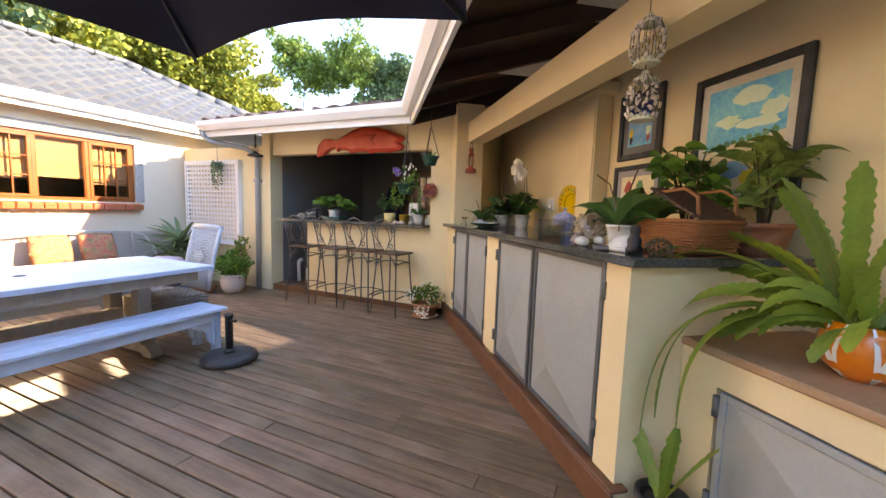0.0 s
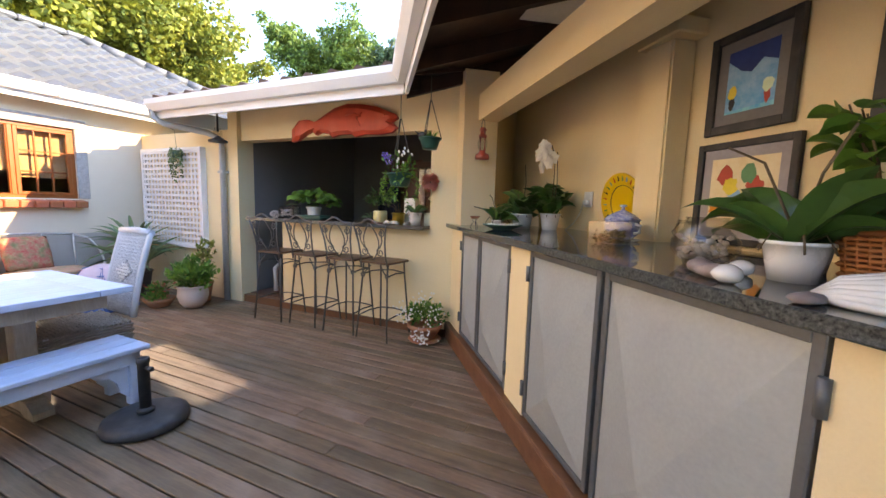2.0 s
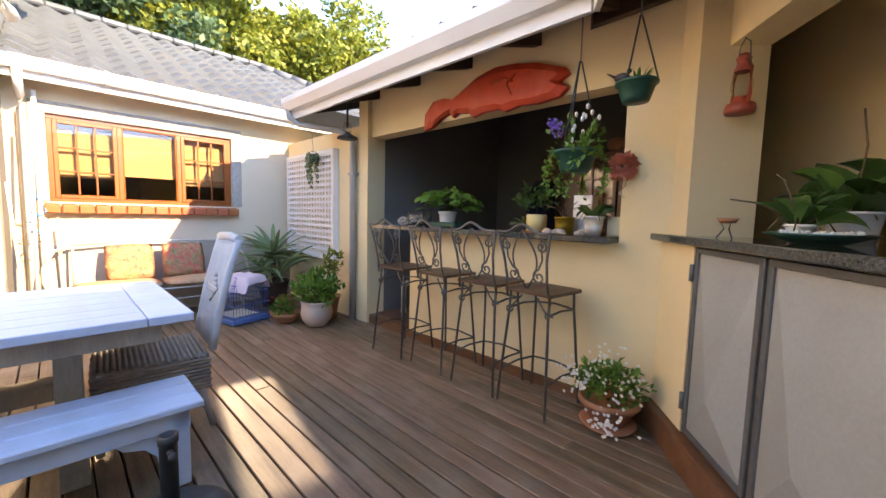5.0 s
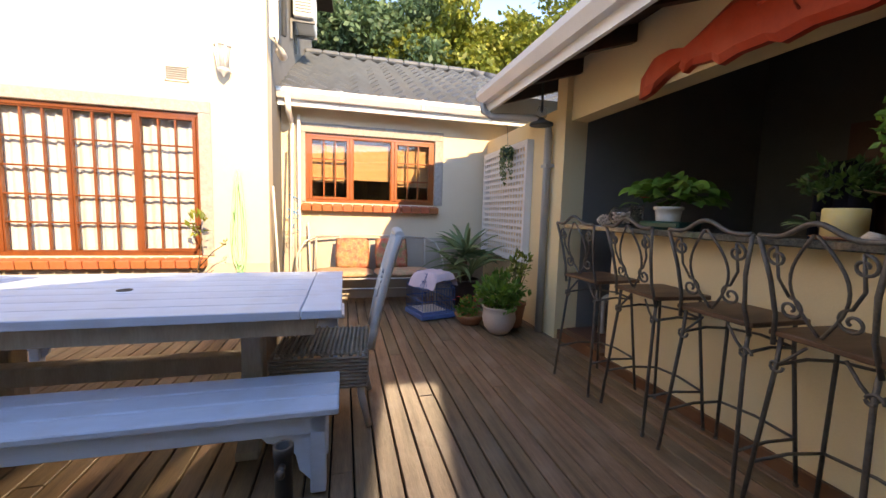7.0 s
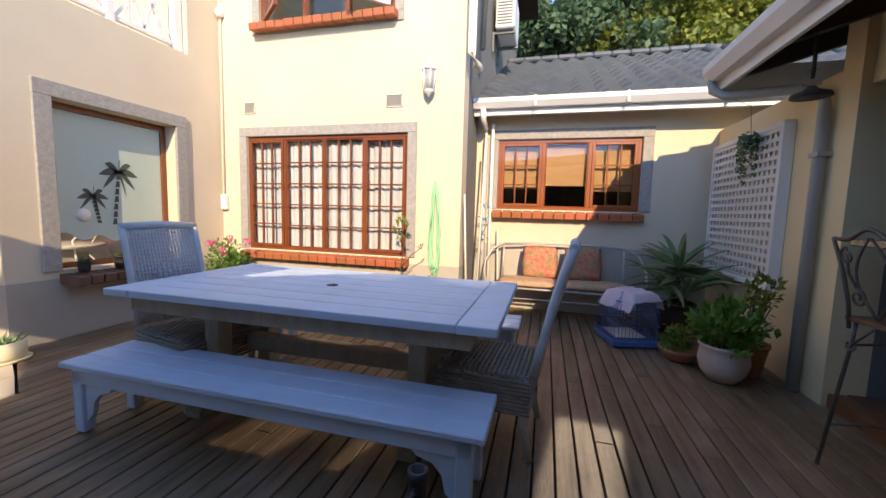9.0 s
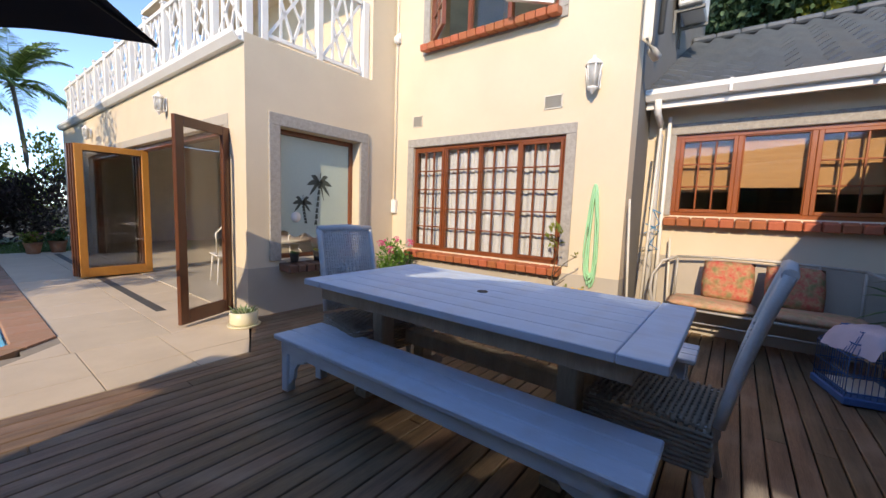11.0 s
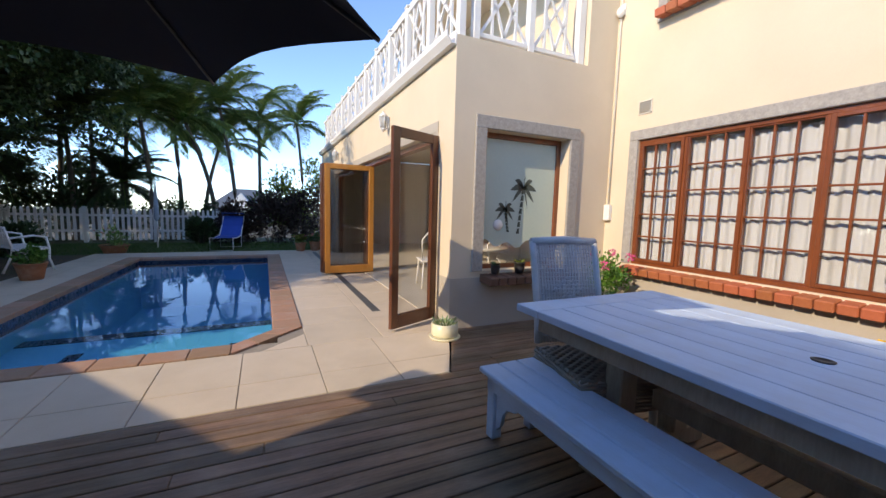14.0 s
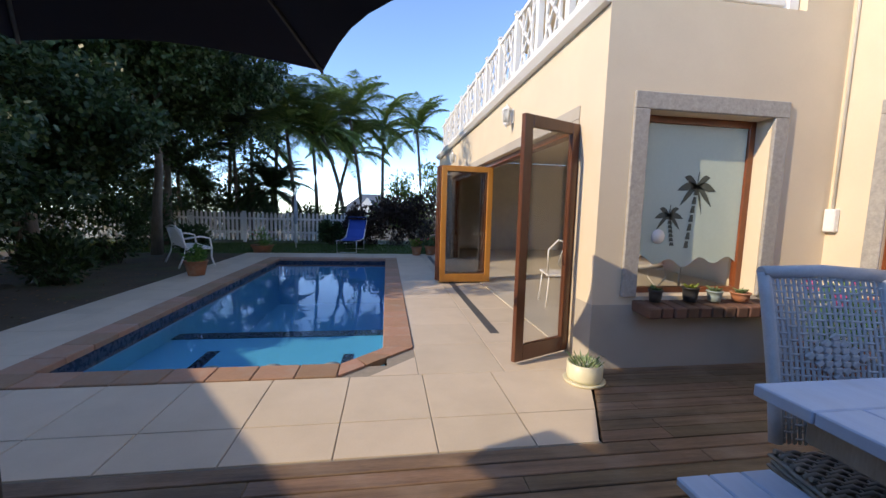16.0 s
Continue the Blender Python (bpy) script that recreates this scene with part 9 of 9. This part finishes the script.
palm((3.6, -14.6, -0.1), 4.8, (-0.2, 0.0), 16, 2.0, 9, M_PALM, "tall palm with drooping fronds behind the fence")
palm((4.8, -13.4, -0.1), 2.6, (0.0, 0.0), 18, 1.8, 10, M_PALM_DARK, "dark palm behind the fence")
palm((0.2, -14.2, -0.1), 4.4, (0.2, 0.0), 16, 1.9, 21, M_PALM, "tall palm with drooping fronds behind the fence")
palm((2.6, -14.2, -0.1), 4.0, (0.0, 0.0), 16, 1.9, 22, M_PALM, "tall palm with drooping fronds behind the fence")
palm((-4.2, -17.5, -0.1), 5.2, (0.3, 0.0), 14, 1.8, 11, M_PALM, "slender palm behind the hedge")

# trees behind the house and bar roofs
for i, (x, y, h, sp, m) in enumerate(((-18, 3.0, 7.4, 2.8, M_CROWN_BLUE), (-17.5, 6.6, 6.4, 2.6, M_CROWN_YEL), (-18, 10.2, 7.2, 2.8, M_CROWN_YEL), (-19, -0.4, 8.4, 3.0, M_CROWN_BLUE), (-20, 13.6, 6.0, 2.6, M_CROWN_YEL), (-22, 7.5, 9.0, 3.0, M_CROWN), (-22, 17.5, 5.0, 2.4, M_CROWN))):
    tree((x, y, -0.5), h, 0.26, sp, 9, 1.05, 420, 0.22, 70 + i, m, "tall leafy tree behind the house roof", group="trees behind the roofs")
for i, (x, y, h, sp, m) in enumerate(((-21.0, 22, 11.4, 2.0, M_CROWN), (-16.2, 22.5, 11.2, 2.2, M_CROWN), (-14.0, 23, 10.4, 1.7, M_CROWN_BLUE), (-19.0, 21, 6.6, 2.0, M_CROWN_YEL))):
    tree((x, y, -0.5), h, 0.2, sp, 8, 0.75, 130, 0.25, 90 + i, m, "open-crowned tree beyond the bar roof", group="trees behind the roofs")

# neighbour's house
nh = thing("neighbour_house", "white neighbouring house with a grey tiled roof", "house", pose(-2.4, -42, -2.1))
bm = bmnew()
box(bm, -1.5, -4, 0, 4.3, 3, 2.9)
part("wall", bm, M_WHITE_UP, nh)
bm = bmnew()
a = [bm.verts.new(v) for v in ((-2.0, -4.6, 2.9), (4.9, -4.6, 2.9), (4.9, 3.6, 2.9), (-2.0, 3.6, 2.9))]
b = [bm.verts.new(v) for v in ((0.6, -0.5, 4.9), (2.6, -0.5, 4.9))]
for f in ((a[0], a[1], b[1], b[0]), (a[1], a[2], b[1]), (a[2], a[3], b[0], b[1]), (a[3], a[0], b[0]), (a[3], a[2], a[1], a[0])):
    bm.faces.new(f)
part("roof", bm, M_ROOF, nh)
bm = bmnew()
a = [bm.verts.new(v) for v in ((0.6, 3.8, 2.8), (3.2, 3.8, 2.8), (1.9, 3.8, 4.4), (0.6, 1.0, 2.9), (3.2, 1.0, 2.9), (1.9, 0.4, 4.4))]
for f in ((a[0], a[1], a[2]), (a[0], a[2], a[5], a[3]), (a[1], a[4], a[5], a[2])):
    bm.faces.new(f)
part("gable", bm, M_WHITE_UP, nh)
for x in (-0.8, 2.0):
    bm = bmnew()
    box(bm, x, 2.98, 0.9, x + 1.2, 3.03, 2.1)
    part("window", bm, M_STEEL_DARK, nh)

# sun lounger
M_BLUE = mat("blue_sling_fabric", (0.012, 0.085, 0.42), (0.01, 0.07, 0.36), 5, 0.7, 0.1, 120)
lo = thing("sun_lounger", "blue sling sun lounger with a white frame", "lounger", pose(-1.45, -10.6, -0.03, 0, 0, -8))
bm = bmnew()
n = 14
prof = [(0.75, 0.36), (0.2, 0.33), (-0.35, 0.36), (-0.62, 0.62), (-0.86, 0.92)]
ring = [[bm.verts.new((sx * 0.27, y, z + dz)) for sx in (-1, 1) for dz in (0, 0.012)] for y, z in prof]
for p0, p1 in zip(ring, ring[1:]):
    bm.faces.new((p0[1], p0[3], p1[3], p1[1]))
    bm.faces.new((p0[0], p1[0], p1[2], p0[2]))
    bm.faces.new((p0[0], p0[1], p1[1], p1[0]))
    bm.faces.new((p0[2], p1[2], p1[3], p0[3]))
part("sling", bm, M_BLUE, lo)
for s in (-1, 1):
    bm = bmnew()
    tube(bm, [(s * 0.285, y, z) for y, z in prof], 0.016, 7)
    part("side_rail", bm, M_WHITE, lo)
for y, z in ((0.70, 0.36), (-0.40, 0.38)):
    bm = bmnew()
    tube(bm, [(-0.285, y, z), (-0.285, y, 0.014), (0.285, y, 0.014), (0.285, y, z)], 0.014, 7)
    part("leg", bm, M_WHITE, lo)
bm = bmnew()
for s in (-1, 1):
    tube(bm, [(s * 0.285, -0.62, 0.62), (s * 0.29, -0.80, 1.02)], 0.010, 6)
box(bm, -0.30, -0.95, 1.00, 0.30, -0.66, 1.03, bev=0.01)
part("sun_shade", bm, P_NAVY, lo, "small dark canopy")

# cast metal garden bench
gb = thing("garden_bench", "white cast-metal garden bench with a lattice back", "bench", pose(1.62, -7.3, -0.005, 0, 0, 128))
bm = bmnew()
for i in range(13):
    for sgn in (-1, 1):
        x0 = -0.55 + 1.1 * i / 12
        x1 = max(-0.55, min(0.55, x0 + sgn * 0.34))
        k = abs(x1 - x0) / 0.34
        if k > 0.05:
            tube(bm, [(x0, -0.21, 0.46), (x1, -0.21 - 0.09 * k, 0.46 + 0.34 * k)], 0.010, 5)
tube(bm, [(-0.58, -0.30, 0.78), (-0.3, -0.31, 0.83), (0, -0.315, 0.85), (0.3, -0.31, 0.83), (0.58, -0.30, 0.78)], 0.016, 7)
tube(bm, [(-0.56, -0.21, 0.45), (0.56, -0.21, 0.45)], 0.014, 6)
part("backrest", bm, M_WHITE, gb)
for i in range(6):
    bm = bmnew()
    y = -0.18 + i * 0.075
    box(bm, -0.56, y, 0.40, 0.56, y + 0.055, 0.418, bev=0.004)
    part("slat", bm, M_WHITE, gb)
for s in (-1, 1):
    bm = bmnew()
    tube(bm, [(s * 0.57, -0.34, 0.014), (s * 0.57, -0.24, 0.25), (s * 0.57, -0.21, 0.45), (s * 0.57, -0.29, 0.8)], 0.018, 7)
    tube(bm, [(s * 0.57, 0.30, 0.014), (s * 0.57, 0.24, 0.22), (s * 0.57, 0.25, 0.40), (s * 0.57, 0.22, 0.60), (s * 0.57, 0.05, 0.64), (s * 0.57, -0.24, 0.60)], 0.018, 7)
    tube(bm, [(s * 0.57, 0.25, 0.39), (s * 0.57, -0.21, 0.39)], 0.016, 6)
    part("end_frame", bm, M_WHITE, gb)

for x, y, z, r1, h, fm, lm, lab in ((0.92, -6.0, 0.0, 0.19, 0.27, M_WHITEP, M_LEAF, "terracotta pot of white flowers by the pool"), (0.95, -9.85, -0.03, 0.30, 0.22, M_REDP, M_LEAF, "wide planter of red flowers at the pool end"),
                                    (-3.35, -9.3, 0.0, 0.15, 0.24, M_PINK, M_CROWN_YEL, "terracotta pot plant beside the house"), (-3.75, -9.4, 0.0, 0.16, 0.26, M_REDP, M_LEAF_DARK, "terracotta pot plant beside the house")):
    q = plant("planter", lab, pose(x, y, z), "garden planters")
    pot(q, (0, 0, 0.0), r1 * 0.7, r1, h, M_TERRA)
    lv, fl = Leaves(), Leaves()
    bush(lv, R, (0, 0, h + r1 * 0.55), r1 * 1.25, 420, 0.07, (1, 1, 0.8), 12)
    for i in range(26):
        p = Vector((R.gauss(0, r1 * 0.6), R.gauss(0, r1 * 0.6), h + r1 * R.uniform(0.8, 1.4)))
        for k in range(5):
            fl.leaf(p, (0, 0, 1), (math.cos(k * 1.256), math.sin(k * 1.256), 0.3), 0.035, 0.9)
    lv.part("leaves", lm, q)
    fl.part("blossom", fm, q)
# folded garden umbrella on the lawn
fu = thing("folded_umbrella", "folded pale umbrella standing on the lawn", "umbrella", pose(0.35, -11.2, -0.03))
bm = bmnew()
tube(bm, [(0, 0, 0.0), (0, 0, 1.9)], 0.018, 8)
part("pole", bm, M_WHITE, fu)
bm = bmnew()
lathe(bm, [(0.02, 0.75), (0.07, 0.85), (0.06, 1.2), (0.035, 1.6), (0.01, 1.85), (0, 1.86)], 10)
part("canopy", bm, mat("pale_blue_canvas", (0.35, 0.42, 0.48), None, 5, 0.9, 0.2, 80), fu)
# pool return caps
for i, x in enumerate((-1.95, -1.35, -0.75)):
    bm = bmnew()
    lathe(bm, [(0, -0.38), (0.09, -0.38), (0.085, -0.355), (0, -0.35)], 16, (x, -2.55, 0))
    struct("pool_inlet", bm, M_PIPE_GREY, "round fitting on the pool step")

# ---- deck boards, paving, coping: pieces last ----
deck = thing("deck", "brown oiled timber deck", "deck", kind=STRUCT)
PITCH = 0.108
lens = (2.4, 3.0, 3.6)
board = []
for L in lens:
    bm = bmnew()
    box(bm, 0, 0.0045, -0.026, L - 0.002, PITCH - 0.0045, 0.0, bev=0.004)
    board.append(mesh_of(bm, "board", M_DECK))
rnd = random.Random(3)
for r in range(48):
    y = -0.455 + r * PITCH
    x = -7.25 - rnd.uniform(0, 1.6)
    while x < 1.6:
        k = rnd.randrange(3)
        x1 = x + lens[k]
        lim = 2.8
        if x1 > -7.25 and x < lim:
            piece("board", board[k], deck, Matrix.Translation((x, y, rnd.uniform(-0.001, 0.001))))
        x = x1

for r in range(1, 10):
    y = -0.455 - r * PITCH
    x = WX
    end = -3.745 + (y + 0.455 + PITCH) * 0.5
    while x < end - 0.05:
        x1 = min(end, x + rnd.choice((1.2, 2.2, 2.6)))
        bm = bmnew()
        slant = (0.008, 0.5 * PITCH) if x1 == end else (0.004, 0.004)
        prism(bm, [(x, y + 0.003), (x1 - slant[1], y + 0.003), (x1 - slant[0], y + PITCH - 0.003), (x, y + PITCH - 0.003)], 0.026, Matrix.Translation((0, 0, -0.026)))
        part("board", bm, M_DECK, deck)
        x = x1

pav = thing("pavement", "cream stone paving round the pool", "paving", kind=STRUCT)
bm = bmnew()
box(bm, -3.75, PYB + 0.02, -0.06, 3.0, -0.46, -0.008)
box(bm, PX, PYB + 0.02, -0.06, -3.75, -1.30, -0.03)
box(bm, PX, -9.55, -0.06, PXA - 0.02, PYB + 0.02, -0.008)
box(bm, PXB + 0.02, -9.55, -0.06, 1.25, PYB + 0.02, -0.008)
box(bm, PXA - 0.02, -9.55, -0.06, PXB + 0.02, PYA - 0.02, -0.008)
part("grout_bed", bm, M_GROUT, pav)
OX0, OX1, OY0, OY1 = PXA - 0.27, PXB + 0.26, PYA - 0.24, PYB + 0.23   # coping outer edges


def slab(x0, y0, x1, y1, name="slab", material=M_TILE, z=0.0, th=0.03, parent=None, bev=0.0025):
    bm = bmnew()
    box(bm, x0 + 0.0035, y0 + 0.0035, z - th, x1 - 0.0035, y1 - 0.0035, z, bev=bev)
    part(name, bm, material, parent or pav)


xs = [-4.2, -3.36, -2.80, -2.24, -1.68, -1.12, -0.56, 0.0, 0.56, 1.25, 1.9, 2.6]
ys = [-0.465, -0.81, OY1]
for j in range(2):
    for i in range(len(xs) - 1):
        if j == 0 and i == 0:
            bm = bmnew()
            prism(bm, [(-3.735, ys[0]), (-3.735 - 0.17, ys[1] + 0.004), (xs[1] - 0.004, ys[1] + 0.004), (xs[1] - 0.004, ys[0])], 0.03, Matrix.Translation((0, 0, -0.03)))
            part("slab", bm, M_TILE, pav)
        elif i == 0:
            bm = bmnew()
            prism(bm, [(-3.735 - 0.175, ys[1] - 0.004), (-4.2, ys[2] + 0.004), (xs[1] - 0.004, ys[2] + 0.004), (xs[1] - 0.004, ys[1] - 0.004)], 0.03, Matrix.Translation((0, 0, -0.03)))
            part("slab", bm, M_TILE, pav)
        else:
            slab(xs[i], ys[j + 1], xs[i + 1], ys[j])
y = OY1
row = 0
while y > -9.5:
    y1 = max(y - 0.66, -9.55)
    for (xa, xb) in ((-4.2, -3.48), (-3.48, OX0 + 0.0)):
        slab(xa, y1, xb, y)
    for (xa, xb) in ((OX1, 0.82), (0.82, 1.25)):
        slab(xa, y1, xb, y)
    y = y1
for i in range(5):
    w = (OX1 - OX0) / 5
    slab(OX0 + i * w, -9.55, OX0 + (i + 1) * w, OY0 - 0.0)
# corner piece outside the cut corner
bm = bmnew()
prism(bm, [(OX0 + 0.004, OY1 - 0.004), (OX0 + 0.004, OY1 - 0.36), (OX0 + 0.38, OY1 - 0.004)], 0.03, Matrix.Translation((0, 0, -0.03)))
part("slab", bm, M_TILE, pav)
bm = bmnew()
box(bm, -3.72, -9.0, -0.005, -3.62, -2.4, 0.003)
part("drain_channel", bm, M_STEEL_DARK, pav, "dark slotted drain channel")

cop = thing("pool_coping", "terracotta brick coping round the pool", "coping", kind=STRUCT)
n = 20
for i in range(n):
    a, b = PYA - 0.0 + (PYB - CUT - PYA) * i / n, PYA + (PYB - CUT - PYA) * (i + 1) / n
    slab(OX0, a, PXA + 0.02, b, "coping_brick", M_COPING, 0.012, 0.06, cop, 0.006)
n = 21
for i in range(n):
    a, b = PYA + (PYB - PYA) * i / n, PYA + (PYB - PYA) * (i + 1) / n
    slab(PXB - 0.02, a, OX1, b, "coping_brick", M_COPING, 0.012, 0.06, cop, 0.006)
n = 8
for i in range(n):
    a, b = PXA + CUT + (OX1 - PXA - CUT) * i / n, PXA + CUT + (OX1 - PXA - CUT) * (i + 1) / n
    slab(a, PYB - 0.02, b, OY1, "coping_brick", M_COPING, 0.012, 0.06, cop, 0.006)
n = 9
for i in range(n):
    a, b = OX0 + (OX1 - OX0) * i / n, OX0 + (OX1 - OX0) * (i + 1) / n
    slab(a, OY0, b, PYA + 0.02, "coping_brick", M_COPING, 0.012, 0.06, cop, 0.006)
pa, pb = Vector((PXA - 0.0, PYB - CUT, 0)), Vector((PXA + CUT, PYB, 0))
qa, qb = Vector((OX0, PYB - CUT, 0)), Vector((PXA + CUT, OY1, 0))
for i in range(3):
    bm = bmnew()
    a0, a1, b0, b1 = pa.lerp(pb, i / 3 + 0.01), pa.lerp(pb, (i + 1) / 3 - 0.01), qa.lerp(qb, i / 3 + 0.01), qa.lerp(qb, (i + 1) / 3 - 0.01)
    prism(bm, [(a0.x, a0.y), (a1.x, a1.y), (b1.x, b1.y), (b0.x, b0.y)], 0.06, Matrix.Translation((0, 0, -0.048)))
    part("coping_brick", bm, M_COPING, cop)
